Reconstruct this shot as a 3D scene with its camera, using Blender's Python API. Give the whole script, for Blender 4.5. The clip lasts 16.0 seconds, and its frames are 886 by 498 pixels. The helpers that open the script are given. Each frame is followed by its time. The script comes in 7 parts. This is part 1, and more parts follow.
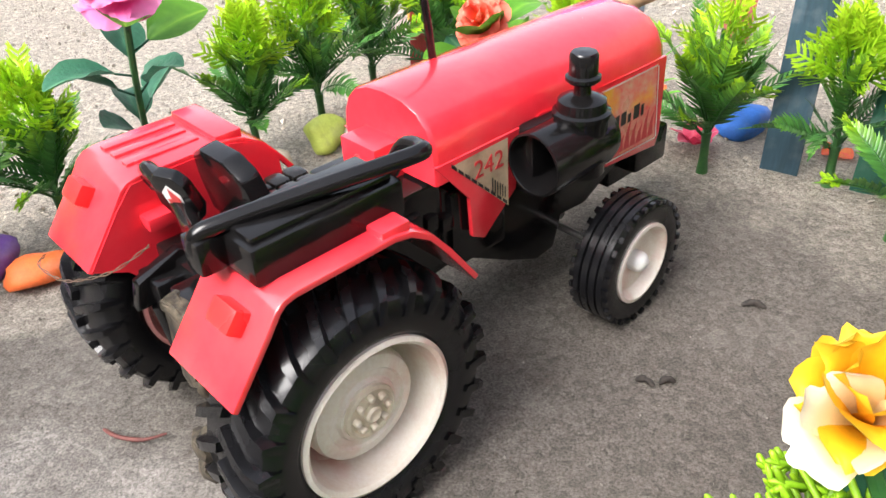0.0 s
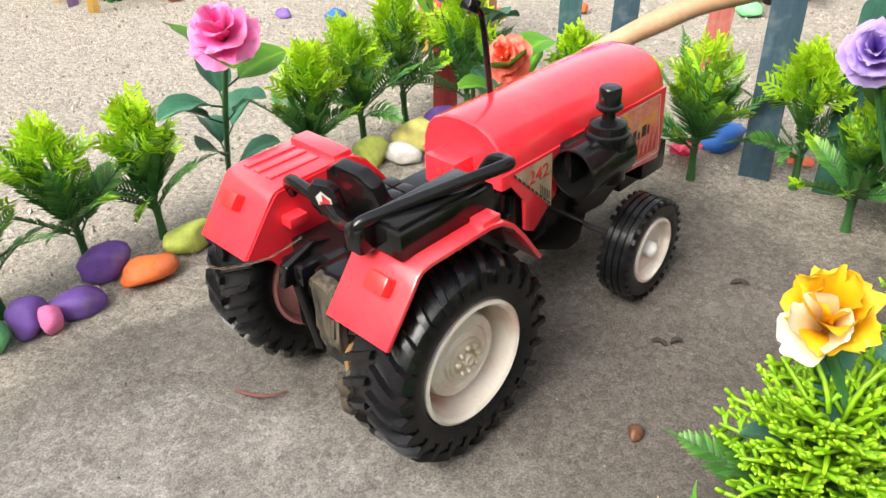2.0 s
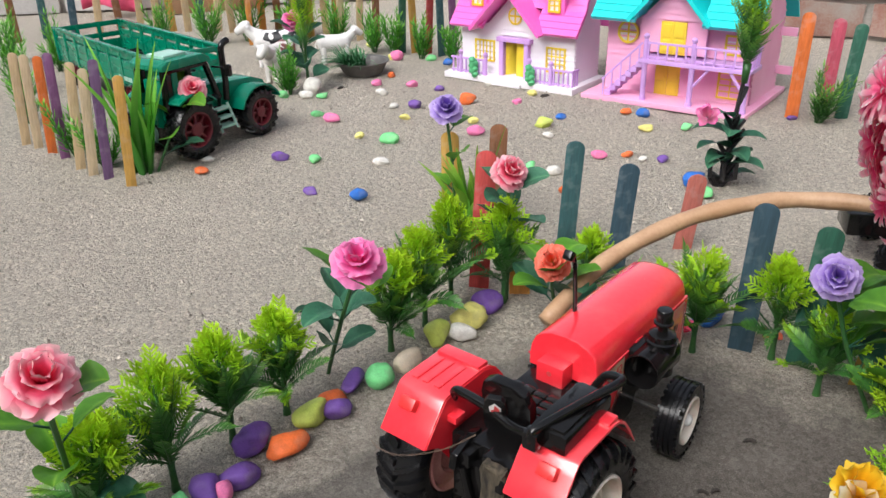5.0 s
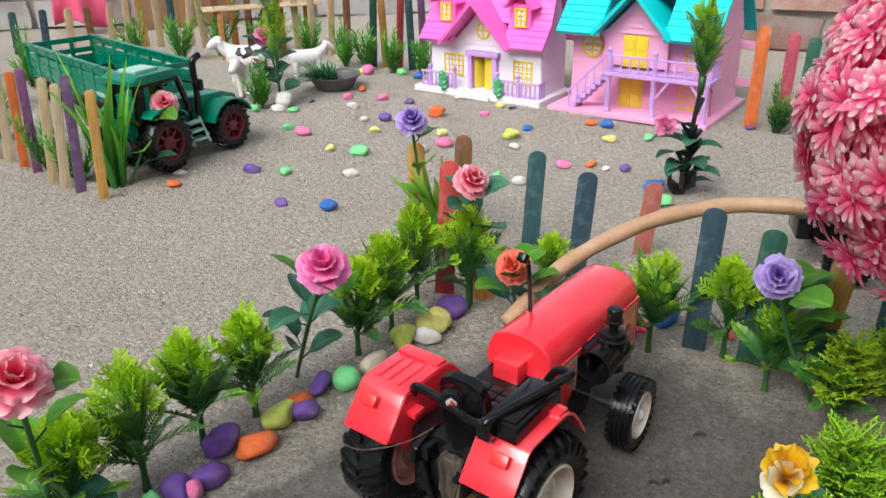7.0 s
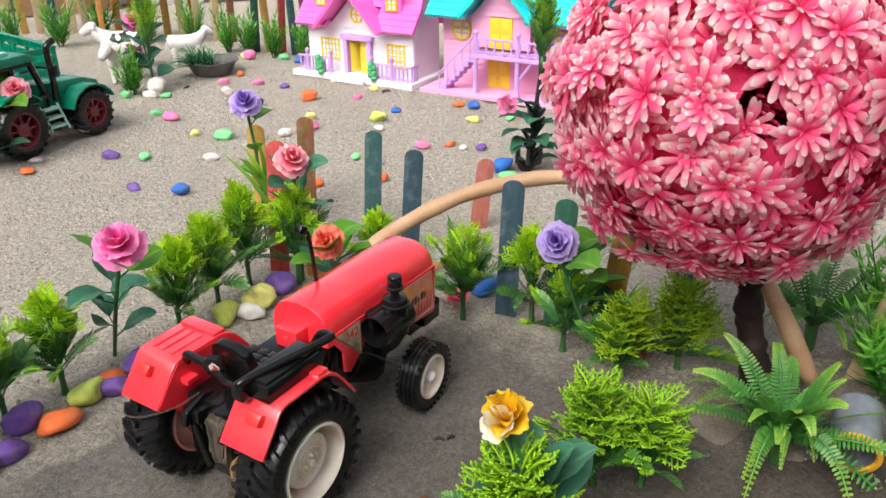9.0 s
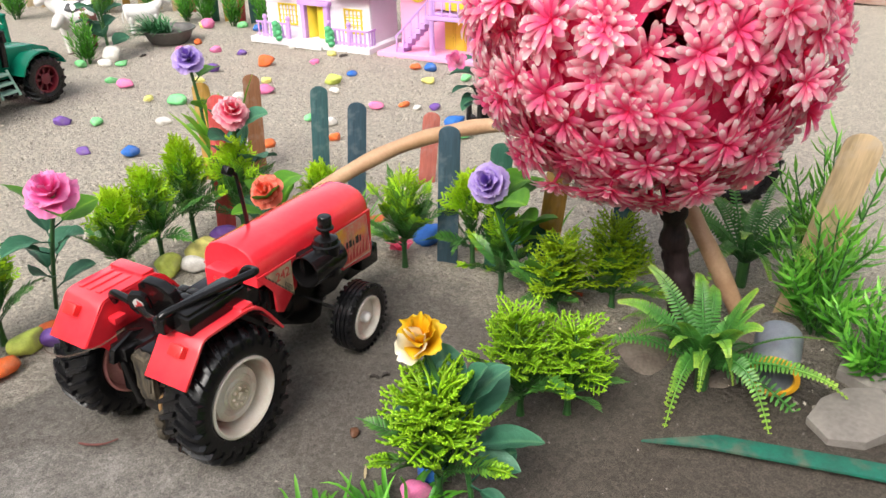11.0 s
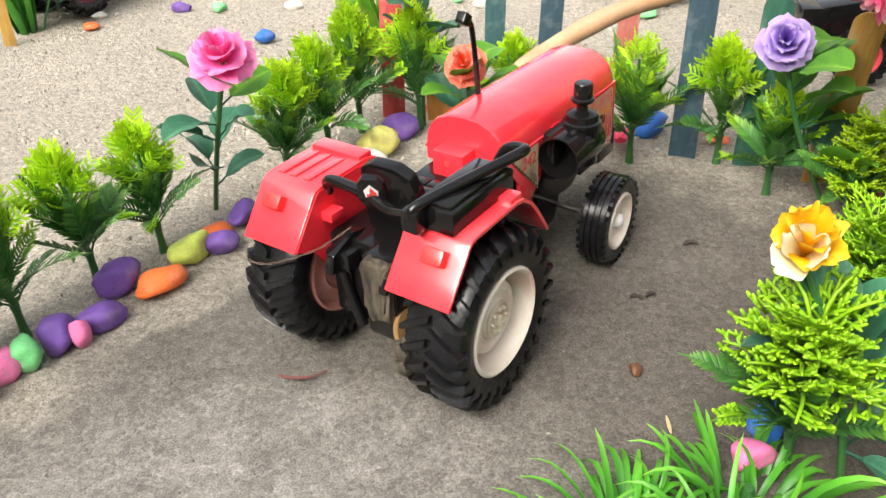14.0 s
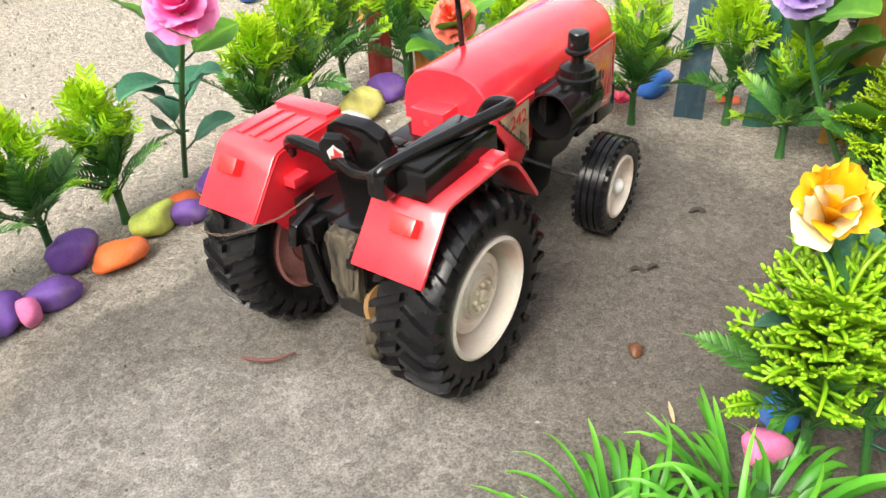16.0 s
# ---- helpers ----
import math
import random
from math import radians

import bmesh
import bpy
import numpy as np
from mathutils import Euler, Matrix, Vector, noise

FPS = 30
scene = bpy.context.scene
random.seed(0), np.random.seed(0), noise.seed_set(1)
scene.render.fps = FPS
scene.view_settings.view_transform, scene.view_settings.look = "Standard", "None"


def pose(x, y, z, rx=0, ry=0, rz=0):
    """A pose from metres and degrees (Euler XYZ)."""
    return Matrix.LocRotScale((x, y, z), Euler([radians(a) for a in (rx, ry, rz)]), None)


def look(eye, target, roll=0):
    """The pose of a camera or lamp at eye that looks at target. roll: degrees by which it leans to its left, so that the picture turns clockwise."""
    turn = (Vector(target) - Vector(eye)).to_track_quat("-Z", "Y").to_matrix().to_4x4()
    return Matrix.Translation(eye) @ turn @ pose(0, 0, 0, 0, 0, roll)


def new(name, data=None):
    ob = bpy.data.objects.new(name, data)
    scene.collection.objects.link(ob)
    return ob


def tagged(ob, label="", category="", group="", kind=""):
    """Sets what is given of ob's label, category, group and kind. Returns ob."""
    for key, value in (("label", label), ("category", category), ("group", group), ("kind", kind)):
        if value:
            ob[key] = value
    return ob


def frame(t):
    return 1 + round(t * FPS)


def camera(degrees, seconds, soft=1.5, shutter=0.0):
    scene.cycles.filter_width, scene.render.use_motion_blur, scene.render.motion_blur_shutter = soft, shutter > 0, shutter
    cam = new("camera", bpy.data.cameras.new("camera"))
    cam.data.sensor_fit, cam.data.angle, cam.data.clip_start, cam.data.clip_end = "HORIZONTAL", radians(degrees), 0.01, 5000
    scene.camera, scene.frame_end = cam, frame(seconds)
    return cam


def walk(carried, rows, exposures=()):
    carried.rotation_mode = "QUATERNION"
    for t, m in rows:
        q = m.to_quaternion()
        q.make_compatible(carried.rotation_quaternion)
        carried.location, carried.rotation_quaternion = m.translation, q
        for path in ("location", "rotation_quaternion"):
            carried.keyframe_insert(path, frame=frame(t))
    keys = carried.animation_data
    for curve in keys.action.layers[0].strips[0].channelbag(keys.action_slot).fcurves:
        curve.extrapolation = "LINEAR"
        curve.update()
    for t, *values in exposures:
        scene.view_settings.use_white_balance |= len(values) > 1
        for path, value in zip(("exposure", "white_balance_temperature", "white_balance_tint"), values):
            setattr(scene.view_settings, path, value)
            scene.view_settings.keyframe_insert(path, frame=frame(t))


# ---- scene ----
cam = camera(57.0, 16.0)
PATH = [
    (0, (-0.01, 0.016, 0.185), (0.052, 1.683, -0.918), -4.1),
    (0.5, (-0.015, 0.012, 0.187), (0.028, 1.678, -0.918), -4.4),
    (1, (-0.018, 0.005, 0.191), (0.027, 1.673, -0.912), -4.4),
    (1.5, (-0.033, -0.02, 0.202), (0.042, 1.654, -0.889), -4.0),
    (2, (-0.049, -0.045, 0.218), (0.093, 1.637, -0.855), -3.8),
    (2.5, (-0.063, -0.07, 0.22), (0.135, 1.616, -0.838), -3.7),
    (3, (-0.089, -0.097, 0.24), (0.162, 1.586, -0.81), -3.1),
    (3.5, (-0.113, -0.12, 0.272), (0.215, 1.578, -0.732), -1.6),
    (4, (-0.134, -0.11, 0.293), (0.236, 1.619, -0.643), -1.3),
    (4.5, (-0.151, -0.104, 0.308), (0.222, 1.65, -0.577), -1.4),
    (4.7, (-0.153, -0.104, 0.314), (0.223, 1.657, -0.556), -1.3),
    (6.8, (-0.153, -0.127, 0.325), (0.276, 1.644, -0.5), -1.2),
    (7, (-0.148, -0.128, 0.322), (0.291, 1.64, -0.503), -1.1),
    (7.5, (-0.14, -0.135, 0.319), (0.33, 1.623, -0.511), -0.9),
    (8, (-0.125, -0.146, 0.319), (0.385, 1.595, -0.525), -0.9),
    (8.5, (-0.095, -0.163, 0.322), (0.46, 1.561, -0.527), -0.7),
    (9, (-0.069, -0.177, 0.322), (0.516, 1.533, -0.535), -0.6),
    (9.5, (-0.048, -0.188, 0.316), (0.556, 1.511, -0.548), -0.6),
    (9.7, (-0.039, -0.194, 0.317), (0.571, 1.501, -0.554), -0.7),
    (11.8, (-0.063, -0.209, 0.296), (0.532, 1.457, -0.637), -1.8),
    (12, (-0.074, -0.211, 0.296), (0.508, 1.454, -0.646), -1.9),
    (12.5, (-0.097, -0.193, 0.291), (0.437, 1.479, -0.667), -2.1),
    (13, (-0.119, -0.154, 0.274), (0.358, 1.517, -0.717), -2.8),
    (13.5, (-0.108, -0.113, 0.246), (0.336, 1.543, -0.784), -3.5),
    (14, (-0.109, -0.079, 0.235), (0.311, 1.562, -0.828), -3.8),
    (14.5, (-0.111, -0.06, 0.238), (0.281, 1.581, -0.837), -4.0),
    (15, (-0.107, -0.046, 0.223), (0.285, 1.575, -0.88), -4.2),
    (15.5, (-0.098, -0.053, 0.216), (0.291, 1.559, -0.902), -4.3),
    (16, (-0.092, -0.054, 0.215), (0.301, 1.556, -0.906), -4.4),
]
walk(cam, [(t, look(eye, target, roll)) for t, eye, target, roll in PATH], exposures=[(0, 1.62, 6300, 12), (0.5, 1.76, 6200, 11), (1, 1.74, 6150, 10), (1.5, 1.50, 6350, 10), (2.5, 1.44, 6600, 7), (3.5, 1.28, 6600, 7), (4.5, 0.64, 6300, 10), (7, 0.50, 6120, 9), (8.5, 0.72, 6270, 10), (9.5, 0.83, 6480, 9), (12, 1.12, 6520, 10), (13.5, 1.36, 6650, 7), (14.5, 1.42, 6650, 7), (16, 1.54, 6700, 7)])

# ---- world and light ----
world = bpy.data.worlds.new("sky")
scene.world = world
world.use_nodes = True
wn = world.node_tree.nodes
wl = world.node_tree.links
sky = wn.new("ShaderNodeTexSky")
sky.sky_type = "NISHITA"
sky.sun_disc = False
sky.sun_elevation, sky.sun_rotation = radians(48), radians(232)
sky.air_density, sky.dust_density, sky.ozone_density = 1.0, 4.0, 0.6
soften = wn.new("ShaderNodeHueSaturation")
soften.inputs["Saturation"].default_value = 0.35
wl.new(sky.outputs[0], soften.inputs["Color"])
wl.new(soften.outputs[0], wn["Background"].inputs["Color"])
wn["Background"].inputs["Strength"].default_value = 0.15
sun_data = bpy.data.lights.new("sun", "SUN")
sun_data.energy, sun_data.angle, sun_data.color = 1.45, radians(34), (1.0, 0.95, 0.88)
sun = new("sun", sun_data)
sun.matrix_world = look((-1.15, -0.70, 1.65), (0, 0.2, 0))


# ---- materials ----
def mat(name, a, b=None, scale=60, rough=0.5, bump=0.0, fine=900, metal=0.0, coat=0.0, ramp=None, island=0.0, each=0.0, grain=None, spec=0.5, dirt=None, thin=0.0):
    """A procedural surface: two colours mixed by noise of two sizes. ramp: colours along the 'tip' value; grain: stretch of the noise; dirt: (colour, amount)."""
    m = bpy.data.materials.new(name)
    m.use_nodes = True
    n, l = m.node_tree.nodes, m.node_tree.links
    p = n["Principled BSDF"]
    p.inputs["Metallic"].default_value = metal
    p.inputs["Specular IOR Level"].default_value = spec
    p.inputs["Coat Weight"].default_value = coat
    p.inputs["Coat Roughness"].default_value = 0.12
    tex = n.new("ShaderNodeTexCoord")
    mp = n.new("ShaderNodeMapping")
    if grain:
        mp.inputs["Scale"].default_value = grain
    l.new(tex.outputs["Object"], mp.inputs["Vector"])
    big = n.new("ShaderNodeTexNoise")
    big.inputs["Scale"].default_value, big.inputs["Detail"].default_value = scale, 4
    small = n.new("ShaderNodeTexNoise")
    small.inputs["Scale"].default_value, small.inputs["Detail"].default_value = fine, 3
    for k in (big, small):
        l.new(mp.outputs[0], k.inputs["Vector"])
    both = n.new("ShaderNodeMix")
    both.inputs[0].default_value = 0.4
    l.new(big.outputs["Fac"], both.inputs[2]), l.new(small.outputs["Fac"], both.inputs[3])
    span = n.new("ShaderNodeMapRange")
    span.inputs[1].default_value, span.inputs[2].default_value = 0.36, 0.64
    l.new(both.outputs[0], span.inputs[0])
    mix = n.new("ShaderNodeMix")
    mix.data_type = "RGBA"
    l.new(span.outputs[0], mix.inputs[0])
    b = b or tuple(0.82 * c for c in a)
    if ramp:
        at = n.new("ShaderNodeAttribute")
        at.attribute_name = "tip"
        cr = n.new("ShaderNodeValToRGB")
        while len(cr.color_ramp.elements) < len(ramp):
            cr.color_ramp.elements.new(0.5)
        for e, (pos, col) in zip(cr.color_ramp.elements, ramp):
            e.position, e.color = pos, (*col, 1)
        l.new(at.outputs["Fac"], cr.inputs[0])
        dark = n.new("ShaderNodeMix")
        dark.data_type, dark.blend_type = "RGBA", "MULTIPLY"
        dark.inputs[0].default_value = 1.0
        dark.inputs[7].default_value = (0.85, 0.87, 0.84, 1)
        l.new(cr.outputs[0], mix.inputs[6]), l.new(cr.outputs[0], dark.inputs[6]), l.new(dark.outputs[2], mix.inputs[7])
    else:
        mix.inputs[6].default_value, mix.inputs[7].default_value = (*a, 1), (*b, 1)
    out = mix.outputs[2]
    if dirt:
        patch = n.new("ShaderNodeTexNoise")
        patch.inputs["Scale"].default_value, patch.inputs["Detail"].default_value = scale * 0.6, 6
        l.new(tex.outputs["Object"], patch.inputs["Vector"])
        lim = n.new("ShaderNodeMapRange")
        lim.inputs[1].default_value, lim.inputs[2].default_value, lim.inputs[4].default_value = 0.52, 0.7, dirt[1]
        l.new(patch.outputs["Fac"], lim.inputs[0])
        dm = n.new("ShaderNodeMix")
        dm.data_type = "RGBA"
        dm.inputs[7].default_value = (*dirt[0], 1)
        l.new(lim.outputs[0], dm.inputs[0]), l.new(out, dm.inputs[6])
        out = dm.outputs[2]
    if island or each:
        src = n.new("ShaderNodeNewGeometry").outputs["Random Per Island"] if island else n.new("ShaderNodeObjectInfo").outputs["Random"]
        rng = n.new("ShaderNodeMapRange")
        w = island or each
        rng.inputs[3].default_value, rng.inputs[4].default_value = 1 - w, 1 + w
        l.new(src, rng.inputs[0])
        hs = n.new("ShaderNodeHueSaturation")
        l.new(rng.outputs[0], hs.inputs["Value"]), l.new(out, hs.inputs["Color"])
        out = hs.outputs[0]
    l.new(out, p.inputs["Base Color"])
    if thin:
        glow, blend = n.new("ShaderNodeBsdfTranslucent"), n.new("ShaderNodeMixShader")
        blend.inputs[0].default_value = thin
        l.new(out, glow.inputs["Color"])
        l.new(p.outputs[0], blend.inputs[1]), l.new(glow.outputs[0], blend.inputs[2]), l.new(blend.outputs[0], n["Material Output"].inputs["Surface"])
    rr = n.new("ShaderNodeMapRange")
    rr.inputs[3].default_value, rr.inputs[4].default_value = max(0.03, rough - 0.12), min(1, rough + 0.12)
    l.new(big.outputs["Fac"], rr.inputs[0]), l.new(rr.outputs[0], p.inputs["Roughness"])
    if bump:
        bp = n.new("ShaderNodeBump")
        bp.inputs["Strength"].default_value, bp.inputs["Distance"].default_value = min(1, bump), 0.001
        l.new(both.outputs[0], bp.inputs["Height"]), l.new(bp.outputs[0], p.inputs["Normal"])
    return m


def ground_material():
    """Loose tan sand and, where 'damp' is 1, packed grey-brown earth with pale dried patches."""
    m = bpy.data.materials.new("sand")
    m.use_nodes = True
    n, l = m.node_tree.nodes, m.node_tree.links
    p = n["Principled BSDF"]
    p.inputs["Roughness"].default_value, p.inputs["Specular IOR Level"].default_value = 0.9, 0.25
    tex = n.new("ShaderNodeTexCoord")

    def noise_at(scale, detail, rough=0.55):
        k = n.new("ShaderNodeTexNoise")
        k.inputs["Scale"].default_value, k.inputs["Detail"].default_value, k.inputs["Roughness"].default_value = scale, detail, rough
        l.new(tex.outputs["Object"], k.inputs["Vector"])
        return k.outputs["Fac"]

    def mixed(fac, a, b, lo=None, hi=None, top=1.0):
        if lo is not None:
            r = n.new("ShaderNodeMapRange")
            r.inputs[1].default_value, r.inputs[2].default_value, r.inputs[4].default_value = lo, hi, top
            l.new(fac, r.inputs[0])
            fac = r.outputs[0]
        k = n.new("ShaderNodeMix")
        k.data_type = "RGBA"
        l.new(fac, k.inputs[0])
        for s, v in ((6, a), (7, b)):
            if isinstance(v, tuple):
                k.inputs[s].default_value = (*v, 1)
            else:
                l.new(v, k.inputs[s])
        return k.outputs[2]

    grains, lumps, broad = noise_at(1100, 4, 0.8), noise_at(160, 5, 0.65), noise_at(14, 5)
    dry = mixed(grains, (0.25, 0.217, 0.174), (0.86, 0.780, 0.660), 0.35, 0.65)
    dry = mixed(lumps, dry, (0.62, 0.556, 0.462), 0.5, 0.72, 0.5)
    clods = noise_at(430, 3, 0.7)
    dry = mixed(clods, dry, (0.32, 0.280, 0.226), 0.56, 0.70, 0.55)
    dry = mixed(clods, (0.84, 0.765, 0.645), dry, 0.30, 0.44)
    wet = mixed(grains, (0.048, 0.043, 0.037), (0.184, 0.166, 0.145), 0.34, 0.66)
    wet = mixed(lumps, wet, (0.130, 0.117, 0.100), 0.5, 0.75, 0.4)
    wet = mixed(broad, wet, (0.200, 0.184, 0.162), 0.56, 0.72, 0.45)
    wet = mixed(noise_at(26, 6, 0.6), wet, (0.070, 0.062, 0.052), 0.54, 0.74, 0.35)
    du = n.new("ShaderNodeAttribute")
    du.attribute_name = "dust_light"
    spread = n.new("ShaderNodeMath")
    spread.operation = "MULTIPLY"
    l.new(du.outputs["Fac"], spread.inputs[0]), l.new(noise_at(45, 6, 0.65), spread.inputs[1])
    wet = mixed(spread.outputs[0], wet, mixed(grains, (0.10, 0.091, 0.080), (0.35, 0.328, 0.30), 0.33, 0.67), 0.25, 0.68)
    crust, off = n.new("ShaderNodeTexNoise"), n.new("ShaderNodeMath")
    crust.inputs["Scale"].default_value, crust.inputs["Detail"].default_value, crust.inputs["Distortion"].default_value = 34, 3, 0.8
    off.operation = "COMPARE"
    off.inputs[1].default_value, off.inputs[2].default_value = 0.5, 0.012
    l.new(tex.outputs["Object"], crust.inputs["Vector"]), l.new(crust.outputs["Fac"], off.inputs[0])
    veins = n.new("ShaderNodeMath")
    veins.operation = "MULTIPLY"
    l.new(off.outputs[0], veins.inputs[0]), l.new(spread.outputs[0], veins.inputs[1])
    wet = mixed(veins.outputs[0], wet, mixed(grains, (0.15, 0.139, 0.124), (0.36, 0.342, 0.312), 0.33, 0.67), 0.0, 1.0, 0.8)
    at = n.new("ShaderNodeAttribute")
    at.attribute_name = "damp"
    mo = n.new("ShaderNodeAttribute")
    mo.attribute_name = "moist_shade"
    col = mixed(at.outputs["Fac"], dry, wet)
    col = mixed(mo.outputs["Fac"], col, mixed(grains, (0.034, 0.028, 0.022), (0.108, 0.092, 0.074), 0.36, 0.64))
    specks = n.new("ShaderNodeTexVoronoi")
    specks.inputs["Scale"].default_value = 240
    l.new(tex.outputs["Object"], specks.inputs["Vector"])
    col = mixed(specks.outputs["Distance"], (0.09, 0.075, 0.06), col, 0.06, 0.12)
    hsum = n.new("ShaderNodeMath")
    hsum.operation = "MULTIPLY_ADD"
    hsum.inputs[1].default_value = 2.9
    mids = n.new("ShaderNodeMath")
    mids.operation = "MULTIPLY_ADD"
    grit = n.new("ShaderNodeTexVoronoi")
    grit.inputs["Scale"].default_value, grit.inputs["Randomness"].default_value = 360, 1.0
    l.new(tex.outputs["Object"], grit.inputs["Vector"])
    mids.inputs[1].default_value = -0.6
    l.new(grit.outputs["Distance"], mids.inputs[0]), l.new(grains, mids.inputs[2])
    tint = n.new("ShaderNodeSeparateColor")
    l.new(grit.outputs["Color"], tint.inputs[0])
    shade = n.new("ShaderNodeMapRange")
    shade.inputs[3].default_value, shade.inputs[4].default_value = 0.80, 1.19
    l.new(tint.outputs[0], shade.inputs[0])
    vary = n.new("ShaderNodeHueSaturation")
    l.new(shade.outputs[0], vary.inputs["Value"]), l.new(col, vary.inputs["Color"])
    l.new(vary.outputs[0], p.inputs["Base Color"])
    l.new(lumps, hsum.inputs[0]), l.new(mids.outputs[0], hsum.inputs[2])
    bp = n.new("ShaderNodeBump")
    bp.inputs["Strength"].default_value, bp.inputs["Distance"].default_value = 1.0, 0.0030
    firm = n.new("ShaderNodeMapRange")
    firm.inputs[3].default_value, firm.inputs[4].default_value = 1.0, 0.36
    l.new(at.outputs["Fac"], firm.inputs[0]), l.new(firm.outputs[0], bp.inputs["Strength"])
    l.new(hsum.outputs[0], bp.inputs["Height"]), l.new(bp.outputs[0], p.inputs["Normal"])
    return m


SAND = ground_material()
RED = mat("red_plastic", (0.88, 0.036, 0.054), (0.83, 0.026, 0.042), 40, 0.22, 0.05, 300, coat=0.9, dirt=((0.66, 0.11, 0.11), 0.35))
RED_LAMP = mat("red_orange_plastic", (0.80, 0.035, 0.035), (0.74, 0.025, 0.025), 60, 0.3, coat=0.3)
BLACK = mat("black_plastic", (0.0045, 0.0042, 0.0045), (0.008, 0.0075, 0.0075), 70, 0.10, 0.10, 300, spec=0.34, dirt=((0.022, 0.019, 0.016), 0.15))
RUBBER = mat("black_rubber", (0.0055, 0.0055, 0.0065), (0.010, 0.010, 0.011), 60, 0.26, 0.35, 300, spec=0.34, dirt=((0.024, 0.021, 0.018), 0.15))
RIM = mat("ivory_plastic", (0.78, 0.73, 0.66), (0.68, 0.60, 0.50), 75, 0.42, 0.03, dirt=((0.58, 0.25, 0.21), 0.7))
RIM_STAIN = mat("reddish_stain", (0.66, 0.36, 0.32), (0.76, 0.62, 0.55), 160, 0.42)
RIM_PINK = mat("pinkish_worn_plastic", (0.56, 0.24, 0.21), (0.40, 0.13, 0.12), 45, 0.22, 0.03, coat=0.4, dirt=((0.42, 0.26, 0.15), 0.7))
WIRE = mat("rusty_wire", (0.17, 0.10, 0.065), (0.08, 0.05, 0.035), 300, 0.6, 0.2)
HUB = mat("yellowed_plastic", (0.70, 0.63, 0.50), (0.60, 0.52, 0.40), 120, 0.45, 0.1, dirt=((0.30, 0.22, 0.14), 0.6))
STEEL = mat("dull_steel", (0.30, 0.29, 0.28), (0.2, 0.19, 0.18), 120, 0.4, 0.05, metal=0.9)
RUST = mat("rust_and_dry_mud", (0.009, 0.007, 0.005), (0.105, 0.084, 0.055), 260, 0.9, 1.0, 700, grain=(1, 1, 0.22))
TAN = mat("tan_plastic", (0.26, 0.15, 0.055), (0.18, 0.10, 0.04), 80, 0.5, 0.1)
DECAL = mat("worn_sticker", (0.72, 0.42, 0.28), (0.80, 0.10, 0.10), 110, 0.3, 0.0, 500, dirt=((0.88, 0.50, 0.04), 0.95))
DECAL_EDGE = mat("pale_sticker_edge", (0.80, 0.55, 0.50), None, 300, 0.4)
DUSTY = mat("dusty_black_plastic", (0.009, 0.0085, 0.008), (0.022, 0.019, 0.016), 160, 0.18, 0.3, 500, spec=0.4, dirt=((0.13, 0.10, 0.065), 0.5))
DECAL_TAN = mat("tan_worn_sticker", (0.62, 0.47, 0.30), (0.52, 0.40, 0.26), 160, 0.4, 0.0, 500, dirt=((0.10, 0.07, 0.05), 0.5))
INK_RED = mat("red_ink", (0.62, 0.05, 0.05), None, 300, 0.4)
INK_BLACK = mat("black_ink", (0.02, 0.018, 0.018), None, 300, 0.4)
WHITE = mat("white_paint", (0.80, 0.80, 0.78), (0.72, 0.71, 0.69), 60, 0.45)

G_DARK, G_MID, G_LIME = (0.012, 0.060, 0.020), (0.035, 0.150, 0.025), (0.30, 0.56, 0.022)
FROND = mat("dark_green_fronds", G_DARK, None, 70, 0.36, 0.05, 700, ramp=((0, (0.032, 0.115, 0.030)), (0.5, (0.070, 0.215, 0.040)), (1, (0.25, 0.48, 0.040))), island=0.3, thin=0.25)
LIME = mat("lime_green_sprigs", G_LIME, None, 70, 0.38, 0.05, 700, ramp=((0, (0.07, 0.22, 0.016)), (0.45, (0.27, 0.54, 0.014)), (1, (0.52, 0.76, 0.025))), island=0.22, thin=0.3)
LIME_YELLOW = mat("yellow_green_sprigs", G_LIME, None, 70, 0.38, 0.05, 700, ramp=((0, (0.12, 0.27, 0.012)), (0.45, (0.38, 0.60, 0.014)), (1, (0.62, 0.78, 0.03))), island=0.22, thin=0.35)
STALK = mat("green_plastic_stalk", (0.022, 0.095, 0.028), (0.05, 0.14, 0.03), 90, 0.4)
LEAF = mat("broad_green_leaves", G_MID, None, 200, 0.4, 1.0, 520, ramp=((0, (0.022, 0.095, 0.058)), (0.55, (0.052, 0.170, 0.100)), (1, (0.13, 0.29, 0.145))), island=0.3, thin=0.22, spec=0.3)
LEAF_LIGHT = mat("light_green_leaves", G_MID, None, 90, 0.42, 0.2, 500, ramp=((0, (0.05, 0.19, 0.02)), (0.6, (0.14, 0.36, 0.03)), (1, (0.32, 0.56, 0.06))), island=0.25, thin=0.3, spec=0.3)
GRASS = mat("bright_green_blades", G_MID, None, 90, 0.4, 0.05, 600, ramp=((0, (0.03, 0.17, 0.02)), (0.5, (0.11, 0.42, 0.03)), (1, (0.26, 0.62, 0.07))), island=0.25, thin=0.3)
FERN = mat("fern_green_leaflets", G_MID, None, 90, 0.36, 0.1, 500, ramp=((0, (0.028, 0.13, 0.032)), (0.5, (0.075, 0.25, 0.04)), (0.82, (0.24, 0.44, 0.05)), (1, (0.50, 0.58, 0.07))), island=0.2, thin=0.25)
